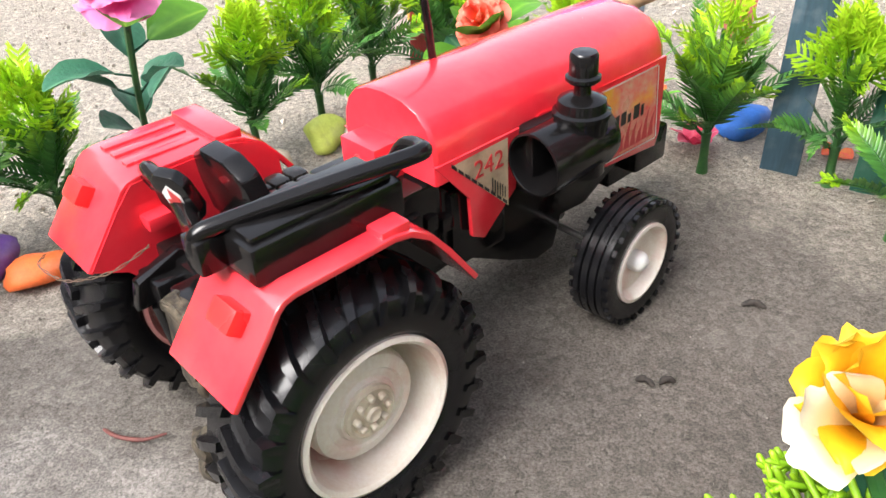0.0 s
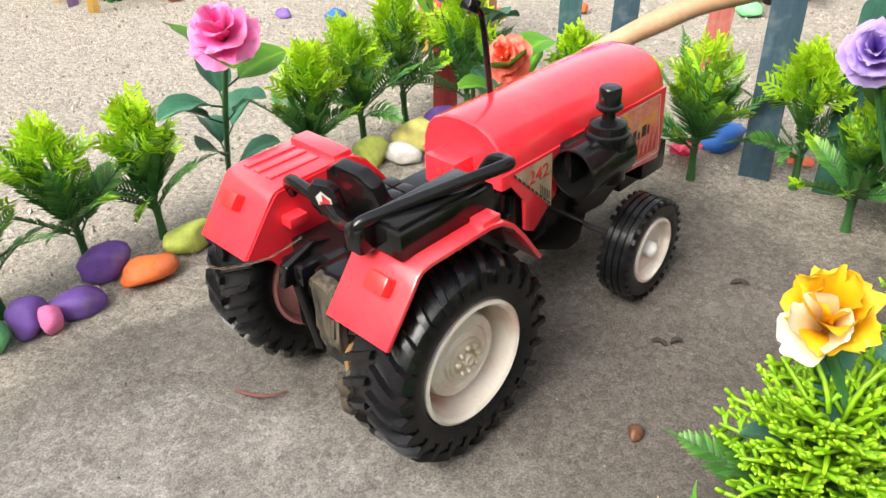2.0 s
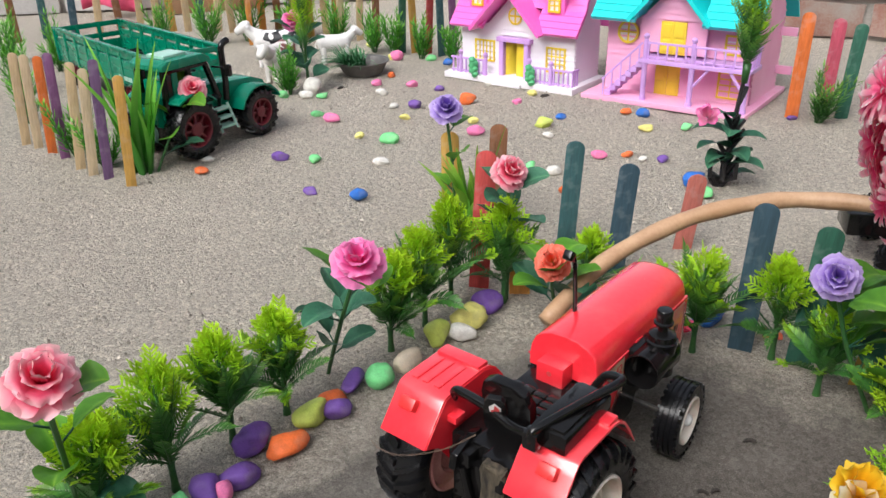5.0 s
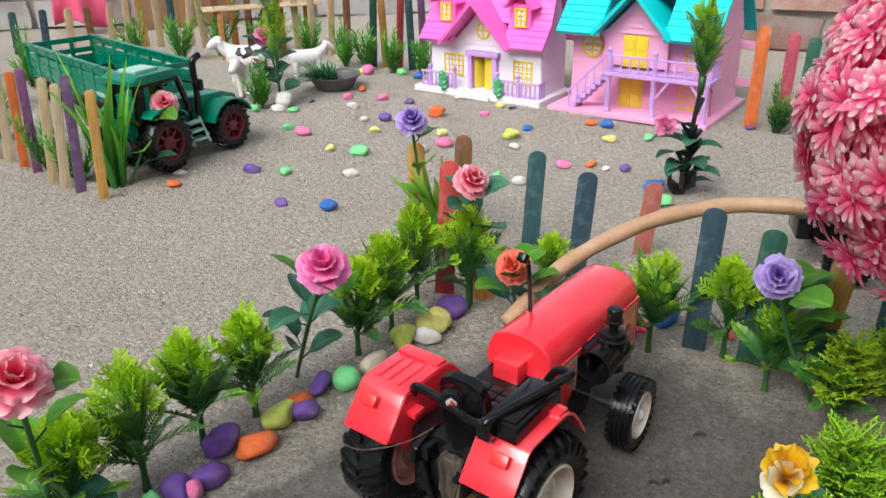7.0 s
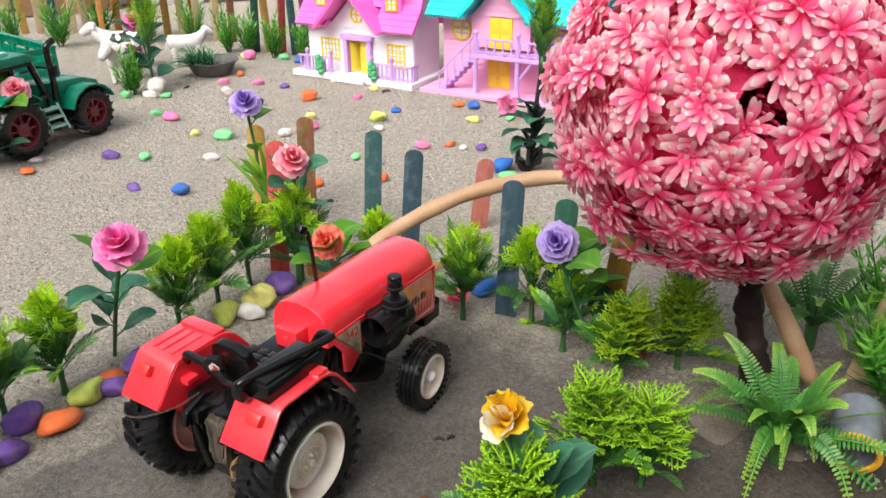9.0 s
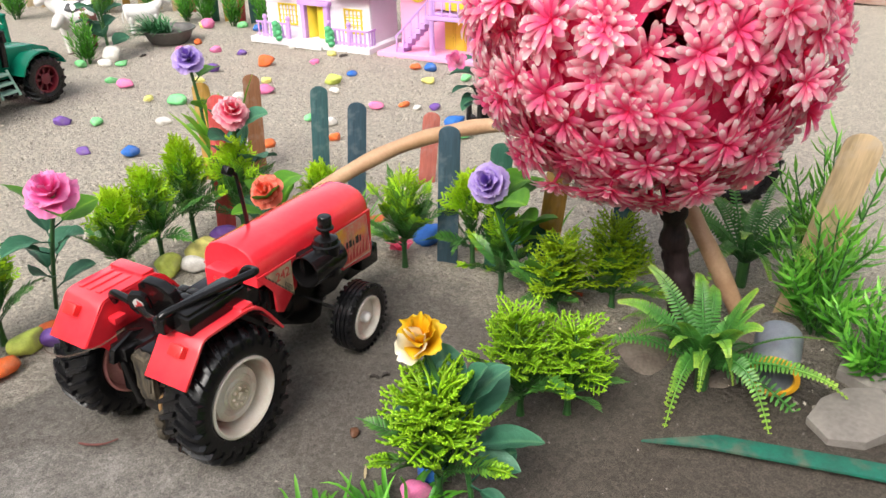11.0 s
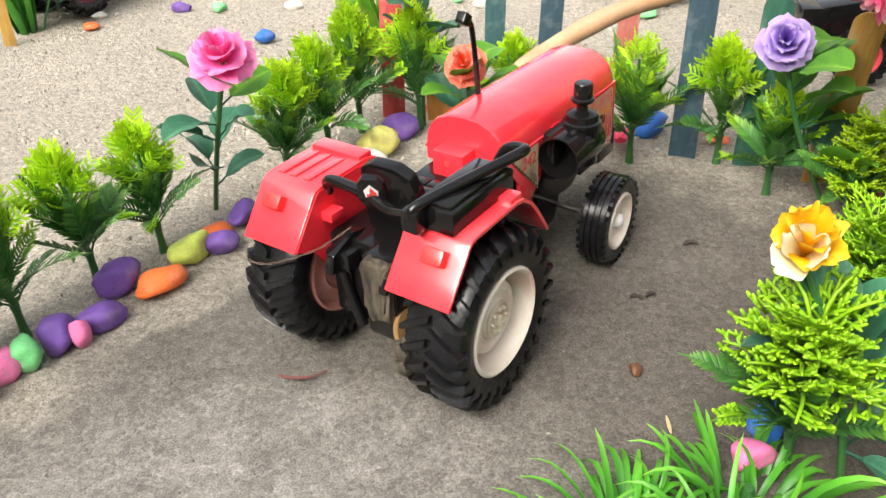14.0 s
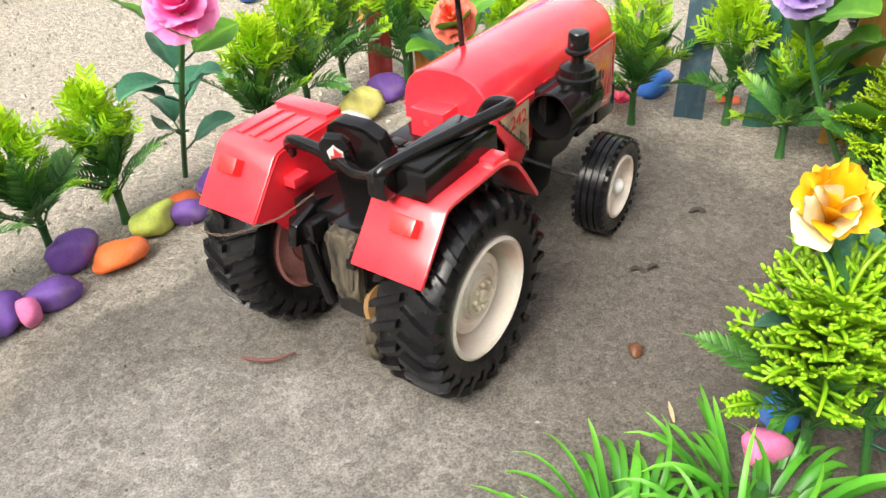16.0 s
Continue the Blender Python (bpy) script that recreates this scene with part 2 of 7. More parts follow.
BARK_DARK = mat("dark_bark", (0.010, 0.006, 0.007), (0.034, 0.020, 0.020), 150, 0.6, 1.0, 420, spec=0.2, grain=(1, 1, 0.35))
BLACK_TWIG = mat("black_plastic_branch", (0.010, 0.009, 0.011), (0.022, 0.018, 0.02), 90, 0.45, 0.3)
BAMBOO = mat("peeled_cane", (0.40, 0.235, 0.13), (0.50, 0.32, 0.19), 60, 0.5, 0.2, 500, dirt=((0.36, 0.20, 0.09), 0.5))


def petals(name, base, mid, edge):
    return mat(name, base, None, 120, 0.5, 0.08, 600, ramp=((0, base), (0.62, mid), (1, edge)), island=0.06, thin=0.3)


PINK = petals("pink_petals", (0.86, 0.05, 0.30), (0.95, 0.13, 0.46), (0.96, 0.34, 0.64))
CORAL = petals("coral_petals", (0.88, 0.34, 0.03), (0.90, 0.12, 0.07), (0.92, 0.26, 0.17))
ROSE_RED = petals("rose_red_petals", (0.84, 0.04, 0.13), (0.94, 0.13, 0.25), (0.96, 0.58, 0.62))
VIOLET = petals("violet_petals", (0.17, 0.08, 0.50), (0.32, 0.18, 0.68), (0.62, 0.48, 0.84))
YELLOW = petals("yellow_petals", (0.84, 0.30, 0.004), (0.90, 0.50, 0.006), (0.92, 0.62, 0.03))
CREAM = petals("cream_white_petals", (0.86, 0.58, 0.10), (0.90, 0.80, 0.50), (0.92, 0.88, 0.76))
ORANGE = petals("orange_red_petals", (0.88, 0.44, 0.03), (0.90, 0.15, 0.07), (0.93, 0.22, 0.14))
BLOSSOM = mat("pink_white_blossom", (0.9, 0.2, 0.3), None, 120, 0.42, 0.05, 600, ramp=((0, (0.96, 0.055, 0.25)), (0.42, (0.97, 0.15, 0.37)), (0.68, (0.97, 0.42, 0.55)), (0.90, (0.98, 0.90, 0.90))), island=0.05, thin=0.55)
STONE_COLOURS = {
    "pu": ("violet", (0.17, 0.075, 0.36)), "gr": ("mint green", (0.21, 0.72, 0.27)), "wh": ("white", (0.80, 0.77, 0.71)),
    "bl": ("blue", (0.025, 0.16, 0.58)), "ye": ("yellow", (0.82, 0.76, 0.22)), "pk": ("pink", (0.86, 0.21, 0.44)),
    "or": ("orange", (0.86, 0.17, 0.035)), "li": ("lime green", (0.60, 0.70, 0.13)), "cr": ("cream", (0.66, 0.56, 0.42)),
}
STONE = {k: mat("painted_stone_" + v[0].replace(" ", "_"), v[1], tuple(c * 0.72 for c in v[1]), 150, 0.62, 0.35, 900, each=0.12, dirt=((0.40, 0.33, 0.26), 0.25)) for k, v in STONE_COLOURS.items()}
STICK_COLOURS = {
    "blue": (0.040, 0.090, 0.125), "teal": (0.046, 0.135, 0.142), "green": (0.030, 0.140, 0.090), "red": (0.58, 0.075, 0.07), "brick": (0.50, 0.15, 0.115),
    "orange": (0.62, 0.26, 0.05), "yellow": (0.62, 0.36, 0.08), "brown": (0.30, 0.13, 0.06), "plum": (0.26, 0.10, 0.24), "faded_violet": (0.17, 0.09, 0.20), "pale": (0.74, 0.58, 0.37),
    "natural": (0.68, 0.50, 0.29), "bright_orange": (0.72, 0.17, 0.03), "rose": (0.52, 0.08, 0.13),
}
STICK = {k: mat("stained_wood_" + k, c, tuple(0.55 * x for x in c), 110, 0.78, 0.7, 700, grain=(1, 1, 0.10), each=0.1, dirt=(tuple(0.6 * x + 0.14 for x in c), 0.8)) for k, c in STICK_COLOURS.items()}


# ---- shape helpers ----
class Shape:
    """Vertices, faces and a value from 0 (root) to 1 (tip) for each vertex."""

    def __init__(self):
        self.v, self.f, self.tip = [], [], []

    def add(self, verts, faces, tips=0.0):
        k = len(self.v)
        self.v += [tuple(p) for p in verts]
        self.f += [tuple(i + k for i in face) for face in faces]
        self.tip += list(tips) if hasattr(tips, "__len__") else [tips] * len(verts)
        return self

    def add_bm(self, bm, m=None, tip=0.0):
        bm.verts.index_update()
        vs = [(m @ w.co if m else w.co.copy()) for w in bm.verts]
        self.add(vs, [[w.index for w in face.verts] for face in bm.faces], tip)
        bm.free()
        return self

    def mesh(self, name, material, smooth=True, angle=40):
        me = bpy.data.meshes.new(name)
        me.from_pydata(self.v, [], self.f)
        me.materials.append(material)
        a = me.attributes.new("tip", "FLOAT", "POINT")
        a.data.foreach_set("value", self.tip)
        me.polygons.foreach_set("use_smooth", [smooth] * len(me.polygons))
        if smooth and angle < 180:
            me.set_sharp_from_angle(angle=radians(angle))
        me.update()
        return me


def part(name, shape, material, parent, label="", smooth=True, angle=40):
    """One mesh object under a thing or a part."""
    data = shape if isinstance(shape, bpy.types.Mesh) else shape.mesh(name, material, smooth, angle)
    ob = new(name, data)
    ob.parent = parent
    if label:
        tagged(ob, label)
    return ob


def thing(name, m, label, category, group="", kind=""):
    ob = new(name)
    ob.empty_display_size = 0.01
    ob.matrix_world = m
    return tagged(ob, label, category, group, kind)


def solo(name, shape, material, label, category, group="", kind="", m=None, smooth=True, angle=40):
    ob = new(name, shape.mesh(name, material, smooth, angle))
    if m:
        ob.matrix_world = m
    return tagged(ob, label, category, group, kind)


def rbox(s, x0, x1, y0, y1, z0, z1, bevel=0.001, m=None, segments=2):
    """A box between the given bounds with rounded edges."""
    bm = bmesh.new()
    bmesh.ops.create_cube(bm, size=1.0)
    for w in bm.verts:
        w.co = Vector(((x0 + x1) / 2 + w.co.x * (x1 - x0), (y0 + y1) / 2 + w.co.y * (y1 - y0), (z0 + z1) / 2 + w.co.z * (z1 - z0)))
    b = min(bevel, 0.45 * min(abs(x1 - x0), abs(y1 - y0), abs(z1 - z0)))
    if b > 0:
        bmesh.ops.bevel(bm, geom=bm.edges[:], offset=b, segments=segments, profile=0.6, affect="EDGES")
    return s.add_bm(bm, m)


def prism(s, outline, lo, hi, axis="y", bevel=0.0, m=None):
    """An outline in the two other axes (in their order), pushed from lo to hi along axis."""
    bm = bmesh.new()
    put = {"x": lambda a, b, c: (c, a, b), "y": lambda a, b, c: (a, c, b), "z": lambda a, b, c: (a, b, c)}[axis]
    low = [bm.verts.new(put(a, b, lo)) for a, b in outline]
    high = [bm.verts.new(put(a, b, hi)) for a, b in outline]
    n = len(outline)
    bm.faces.new(low), bm.faces.new(high[::-1])
    for i in range(n):
        bm.faces.new((low[i], high[i], high[(i + 1) % n], low[(i + 1) % n]))
    bmesh.ops.recalc_face_normals(bm, faces=bm.faces[:])
    if bevel:
        bmesh.ops.bevel(bm, geom=bm.edges[:], offset=bevel, segments=2, profile=0.6, affect="EDGES")
    bmesh.ops.triangulate(bm, faces=[f for f in bm.faces if len(f.verts) > 4])
    return s.add_bm(bm, m)


def tube(s, pts, radii, n=8, tips=None, caps=True):
    pts = [Vector(p) for p in pts]
    radii = radii if hasattr(radii, "__len__") else [radii] * len(pts)
    tips = tips or [0.0] * len(pts)
    side = None
    verts, faces, ts = [], [], []
    for i, p in enumerate(pts):
        along = (pts[min(i + 1, len(pts) - 1)] - pts[max(i - 1, 0)]).normalized()
        if side is None:
            side = along.orthogonal().normalized()
        side = (side - along * side.dot(along)).normalized()
        up = along.cross(side)
        for k in range(n):
            a = 2 * math.pi * k / n
            verts.append(p + (side * math.cos(a) + up * math.sin(a)) * radii[i])
            ts.append(tips[i])
    for i in range(len(pts) - 1):
        for k in range(n):
            a, b = i * n + k, i * n + (k + 1) % n
            faces.append((a, b, b + n, a + n))
    if caps:
        faces += [tuple(range(n))[::-1], tuple(range(len(verts) - n, len(verts)))]
    return s.add(verts, faces, ts)


def curve(pts, steps=6):
    """Points on a smooth curve through pts."""
    pts = [Vector(p) for p in pts]
    out = []
    for i in range(len(pts) - 1):
        a, b, c, d = pts[max(i - 1, 0)], pts[i], pts[i + 1], pts[min(i + 2, len(pts) - 1)]
        for k in range(steps):
            t = k / steps
            out.append(0.5 * (2 * b + (c - a) * t + (2 * a - 5 * b + 4 * c - d) * t * t + (3 * b - a - 3 * c + d) * t ** 3))
    return out + [pts[-1]]


def lathe(s, profile, n=32, m=None, close=False, tips=None):
    """A profile of (radius, height) turned about z; m lays it into place."""
    verts, faces, ts = [], [], []
    for i, (r, h) in enumerate(profile):
        for k in range(n):
            a = 2 * math.pi * k / n
            p = Vector((r * math.cos(a), r * math.sin(a), h))
            verts.append(m @ p if m else p)
            ts.append(tips[i] if tips else 0.0)
    rows = len(profile) if close else len(profile) - 1
    for i in range(rows):
        j = (i + 1) % len(profile)
        for k in range(n):
            faces.append((i * n + k, i * n + (k + 1) % n, j * n + (k + 1) % n, j * n + k))
    return s.add(verts, faces, ts)


def blade(s, pts, widths, across, fold=0.25, tip0=0.0, tip1=1.0):
    """A leaf: a strip along pts, folded along its middle."""
    verts, faces, ts = [], [], []
    pts = [Vector(p) for p in pts]
    n = len(pts)
    for i, p in enumerate(pts):
        along = (pts[min(i + 1, n - 1)] - pts[max(i - 1, 0)]).normalized()
        side = (across - along * across.dot(along))
        side = side.normalized() if side.length > 1e-6 else along.orthogonal().normalized()
        up = side.cross(along)
        w = widths[i] / 2
        verts += [p - side * w + up * (w * fold), p, p + side * w + up * (w * fold)]
        ts += [tip0 + (tip1 - tip0) * i / (n - 1)] * 3
    for i in range(n - 1):
        a = 3 * i
        faces += [(a, a + 1, a + 4, a + 3), (a + 1, a + 2, a + 5, a + 4)]
    return s.add(verts, faces, ts)


def bend(start, heading, length, droop, n=5):
    """Points of a stem that starts along heading and sinks by droop."""
    heading = Vector(heading).normalized()
    return [Vector(start) + heading * (length * i / (n - 1)) + Vector((0, 0, -droop * length * (i / (n - 1)) ** 2)) for i in range(n)]


# ---- ground ----
BORDER = [(-0.62, 0.02), (-0.40, 0.13), (-0.27, 0.222), (-0.185, 0.287), (-0.12, 0.335), (-0.03, 0.39), (0.03, 0.40), (0.10, 0.355), (0.17, 0.315), (0.20, 0.255), (0.23, 0.17), (0.26, 0.10), (0.36, -0.02), (0.60, -0.2)]


def border_distance(x, y):
    """How far (x, y) lies inside the yard (minus) or outside it, across the line of the border."""
    best, sign = 1e9, 1
    for (ax, ay), (bx, by) in zip(BORDER, BORDER[1:]):
        dx, dy = bx - ax, by - ay
        t = max(0.0, min(1.0, ((x - ax) * dx + (y - ay) * dy) / (dx * dx + dy * dy)))
        px, py = x - ax - t * dx, y - ay - t * dy
        d = math.hypot(px, py)
        if d < best:
            best, sign = d, (1 if dx * (y - ay) - dy * (x - ax) > 0 else -1)
    return best * sign


def ground_height(x, y):
    out = border_distance(x, y)
    loose = max(0.0, min(1.0, 0.5 + out / 0.03))
    p = Vector((x, y, 0))
    h = noise.fractal(p * 9, 1.0, 2.0, 3) * (0.0010 + 0.0022 * loose)
    h += noise.fractal(p * 60 + Vector((3, 1, 0)), 1.0, 2.0, 3) * (0.00035 + 0.0015 * loose)
    return h - 0.0006 + 0.0025 * loose * max(0.0, 1 - abs(out - 0.02) / 0.03)


def axis_steps(lo, hi, fine_lo, fine_hi, step):
    out = list(np.arange(fine_lo, fine_hi + step / 2, step))
    for sign, edge, end in ((1, fine_hi, hi), (-1, fine_lo, lo)):
        d, p = step * 1.5, edge
        more = []
        while (end - p) * sign > 0:
            p += d * sign
            d *= 1.35
            more.append(p)
        out = out + more if sign > 0 else more[::-1] + out
    return out


def build_ground():
    xs, ys = axis_steps(-40, 40, -0.55, 0.75, 0.0075), axis_steps(-40, 40, -0.10, 1.35, 0.0075)
    verts = [(x, y, ground_height(x, y)) for y in ys for x in xs]
    w = len(xs)
    faces = [(j * w + i, j * w + i + 1, (j + 1) * w + i + 1, (j + 1) * w + i) for j in range(len(ys) - 1) for i in range(w - 1)]
    me = bpy.data.meshes.new("ground")
    me.from_pydata(verts, [], faces)
    me.materials.append(SAND)
    a = me.attributes.new("damp", "FLOAT", "POINT")
    damp = [max(0.0, min(1.0, 0.5 - (border_distance(x, y) + 0.012 + 0.022 * noise.noise(Vector((x * 30, y * 30, 0))) + 0.010 * noise.noise(Vector((x * 110, y * 110, 4)))) / 0.060)) for y in ys for x in xs]
    a.data.foreach_set("value", damp)
    # Pale dust patches; the left lobe also paints that side's brighter light.
    a = me.attributes.new("dust_light", "FLOAT", "POINT")
    a.data.foreach_set("value", [min(1.0, 0.9 * math.exp(-(((x + 0.095) / 0.11) ** 2 + ((y - 0.135) / 0.075) ** 2) ** 2) + 0.8 * math.exp(-(((x + 0.20) / 0.10) ** 2 + ((y - 0.15) / 0.10) ** 2) ** 2)) for y in ys for x in xs])
    # Moist soil by the tree; second lobe paints the drive's dimmer right side.
    a = me.attributes.new("moist_shade", "FLOAT", "POINT")
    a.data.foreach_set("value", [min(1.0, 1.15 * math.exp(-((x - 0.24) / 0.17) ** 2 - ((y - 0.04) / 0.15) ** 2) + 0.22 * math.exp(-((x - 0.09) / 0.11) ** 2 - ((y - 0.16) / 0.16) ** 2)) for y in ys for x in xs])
    me.polygons.foreach_set("use_smooth", [True] * len(me.polygons))
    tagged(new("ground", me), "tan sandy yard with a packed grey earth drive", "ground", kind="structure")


build_ground()


def grit(count, seed, lo, hi, inside, material, name, label):
    """Small crumbs of earth and sand, joined into one."""
    rnd = random.Random(seed)
    s = Shape()
    while count:
        x, y = rnd.uniform(-0.42, 0.45), rnd.uniform(-0.05, 0.75 if inside else 1.25)
        d = border_distance(x, y)
        if (d < 0) != inside:
            continue
        count -= 1
        a = lo + (hi - lo) * rnd.random() ** (4 if inside else 3)
        z = ground_height(x, y) + a * 0.15
        q = Matrix.Translation((x, y, z)) @ Euler((rnd.uniform(0, 6), rnd.uniform(0, 6), rnd.uniform(0, 6))).to_matrix().to_4x4()
        v = [(a * 0.5 * rnd.uniform(0.7, 1.2) * i, a * 0.4 * rnd.uniform(0.7, 1.2) * j, a * 0.3 * k) for i, j, k in ((1, 0, 0), (-1, 0, 0), (0, 1, 0), (0, -1, 0), (0, 0, 1), (0, 0, -1))]
        s.add([q @ Vector(p) for p in v], [(0, 2, 4), (2, 1, 4), (1, 3, 4), (3, 0, 4), (2, 0, 5), (1, 2, 5), (3, 1, 5), (0, 3, 5)])
    solo(name, s, material, label, "gravel", kind="stuff", angle=60)


GRIT = mat("grey_grit", (0.10, 0.087, 0.073), (0.21, 0.19, 0.165), 300, 0.9, 0.3, 1200, island=0.5)
GRIT_TAN = mat("tan_grit", (0.30, 0.262, 0.215), (0.56, 0.50, 0.425), 300, 0.9, 0.3, 1200, island=0.5)
grit(1700, 21, 0.0004, 0.0022, True, GRIT, "grit", "fine grey grit scattered on packed earth")
grit(13000, 22, 0.0006, 0.0050, False, GRIT_TAN, "grit", "fine tan grit and crumbs on loose sand")

# ---- red toy tractor ----
TRACTOR = pose(-0.0592, 0.2041, 0.0002, 0.8, 0, 38.7)
OUT = Matrix(((1, 0, 0, 0), (0, 0, -1, 0), (0, 1, 0, 0), (0, 0, 0, 1)))  # lays a turned shape's axis along -y


def outward(me):
    """Turn all faces of a closed mesh outwards."""
    bm = bmesh.new()
    bm.from_mesh(me)
    bmesh.ops.recalc_face_normals(bm, faces=bm.faces[:])
    bm.to_mesh(me)
    bm.free()
    return me


def tyre_mesh(name, r, w, rim_r, lugs, lug_h, twist):
    """A tyre about the y axis, its outer side at -y, with slanting lugs on the tread."""
    s = Shape()
    h = w / 2
    prof = [(rim_r, -h * 0.80), (rim_r + 0.08 * r, -h * 0.96), (r * 0.86, -h), (r * 0.95, -h * 0.90), (r, -h * 0.66), (r * 1.006, 0), (r, h * 0.66), (r * 0.95, h * 0.90), (r * 0.86, h), (rim_r + 0.08 * r, h * 0.96), (rim_r, h * 0.80)]
    lathe(s, prof, 64, OUT @ Matrix.Identity(4), close=True)
    for side in (-1, 1):
        for k in range(lugs):
            a0 = 2 * math.pi * (k + (0.5 if side > 0 else 0)) / lugs
            wide = 2 * math.pi / lugs * 0.34
            rows = []
            for q, (frac, rr) in enumerate(((0.02, r * 1.0), (0.5, r * 1.0), (0.80, r * 0.985), (1.02, r * 0.93), (1.04, r * 0.84))):
                y = side * frac * h
                a = a0 + twist * frac
                thin = 1.0 if q < 3 else 0.8
                top = rr + lug_h * (1.0 if q < 4 else 0.25)
                rows.append([(rr * 0.97, a - wide * thin * 0.62, y), (top, a - wide * thin * 0.42, y), (top, a + wide * thin * 0.42, y), (rr * 0.97, a + wide * thin * 0.62, y)])
            verts = [(rad * math.cos(a), y, rad * math.sin(a)) for row in rows for rad, a, y in row]
            faces = [(0, 1, 2, 3)]
            for q in range(len(rows) - 1):
                for j in range(3):
                    faces.append((4 * q + j, 4 * q + 4 + j, 4 * q + 5 + j, 4 * q + 1 + j))
            faces.append(tuple(4 * (len(rows) - 1) + j for j in (3, 2, 1, 0)))
            s.add(verts, faces)
    return outward(s.mesh(name, RUBBER, True, 35))


def ribbed_tyre_mesh(name, r, w, rim_r):
    """A front tyre: ribs run round it, with small notches on the shoulders."""
    s = Shape()
    h = w / 2
    prof = [(rim_r, -h * 0.80), (rim_r + 0.08 * r, -h * 0.96), (r * 0.84, -h), (r * 0.93, -h * 0.94), (r * 0.985, -h * 0.80)]
    for y0, y1 in ((-0.78, -0.50), (-0.38, -0.06), (0.06, 0.38), (0.50, 0.78)):
        prof += [(r, h * y0), (r, h * y1), (r * 0.955, h * (y1 + 0.03)), (r * 0.955, h * (y1 + 0.09))]
    prof = prof[:-2] + [(r * 0.985, h * 0.80), (r * 0.93, h * 0.94), (r * 0.84, h), (rim_r + 0.08 * r, h * 0.96), (rim_r, h * 0.80)]
    lathe(s, prof, 56, OUT, close=True)
    for side in (-1, 1):
        for k in range(30):
            m = pose(0, 0, 0, 0, 360 * (k + 0.5 * (side > 0)) / 30, 0) @ Matrix.Translation((r * 0.955, side * h * 0.93, 0))
            rbox(s, -r * 0.03, r * 0.035, -h * 0.10, h * 0.10, -r * 0.045, r * 0.045, 0.0, m)
    return outward(s.mesh(name, RUBBER, True, 35))


def rear_rim_meshes():
    s = Shape()
    lathe(s, [(0.0233, 0.0105), (0.0233, 0.0122), (0.0221, 0.0128), (0.0210, 0.0118), (0.0202, -0.002), (0.0192, -0.0075), (0.0168, -0.0085), (0.0166, -0.0055), (0.0160, 0.0040), (0.0152, 0.0062), (0.0120, 0.0070), (0.0114, 0.0063), (0.0094, 0.0064), (0.0088, 0.0076), (0.0000, 0.0078)], 48, OUT)
    lathe(s, [(0.0233, 0.0105), (0.0228, -0.0118), (0.0216, -0.0124), (0.0206, -0.0112), (0.0196, -0.0090), (0.0150, -0.0088), (0.0128, -0.0104), (0.0112, -0.0088), (0.0060, -0.0088), (0.0052, -0.0118), (0.0000, -0.0120)], 48, OUT)
    hub = Shape()
    lathe(hub, [(0.0080, 0.0076), (0.0078, 0.0086), (0.0070, 0.0090), (0.0064, 0.0084), (0.0030, 0.0084), (0.0, 0.0086)], 28, OUT)
    for k in range(8):
        a = 2 * math.pi * k / 8
        m = OUT @ Matrix.Translation((0.0049 * math.cos(a), 0.0049 * math.sin(a), 0.0083))
        lathe(hub, [(0.0011, 0), (0.0011, 0.0013), (0.0007, 0.0018), (0.0, 0.0019)], 8, m)
    lathe(hub, [(0.0024, 0.0082), (0.0024, 0.0098), (0.0018, 0.0103), (0.0008, 0.0098), (0.0, 0.0098)], 14, OUT)
    return s, hub


def front_rim_meshes():
    s = Shape()
    lathe(s, [(0.0148, 0.0062), (0.0148, 0.0072), (0.0136, 0.0074), (0.0126, 0.0060), (0.0116, 0.0030), (0.0070, 0.0022), (0.0050, 0.0028), (0.0, 0.0030)], 40, OUT)
    lathe(s, [(0.0148, 0.0062), (0.0140, -0.006), (0.0, -0.0065)], 40, OUT)
    hub = Shape()
    lathe(hub, [(0.0038, 0.0026), (0.0038, 0.0052), (0.0034, 0.0066), (0.0022, 0.0078), (0.0, 0.0083)], 20, OUT)
    return s, hub


def sheet(s, path, y0, y1, thick, bevel=0.0006):
    """A bent sheet: path in (x, z), from y0 to y1, with its thickness below and softened rims."""
    pts = [Vector((x, 0, z)) for x, z in path]
    bm = bmesh.new()
    rows = []
    for i, p in enumerate(pts):
        along = (pts[min(i + 1, len(pts) - 1)] - pts[max(i - 1, 0)]).normalized()
        q = p - Vector((-along.z, 0, along.x)) * thick
        rows.append([bm.verts.new(c) for c in ((p.x, y0, p.z), (p.x, y1, p.z), (q.x, y1, q.z), (q.x, y0, q.z))])
    for a, b in zip(rows, rows[1:]):
        for j in range(4):
            bm.faces.new((a[j], a[(j + 1) % 4], b[(j + 1) % 4], b[j]))
    bm.faces.new(rows[0][::-1]), bm.faces.new(rows[-1])
    bmesh.ops.recalc_face_normals(bm, faces=bm.faces[:])
    rim = [k for k in bm.edges if len(k.link_faces) == 2 and k.calc_face_angle() > radians(55)]
    bmesh.ops.bevel(bm, geom=rim, offset=bevel, segments=2, profile=0.6, affect="EDGES")
    return s.add_bm(bm)


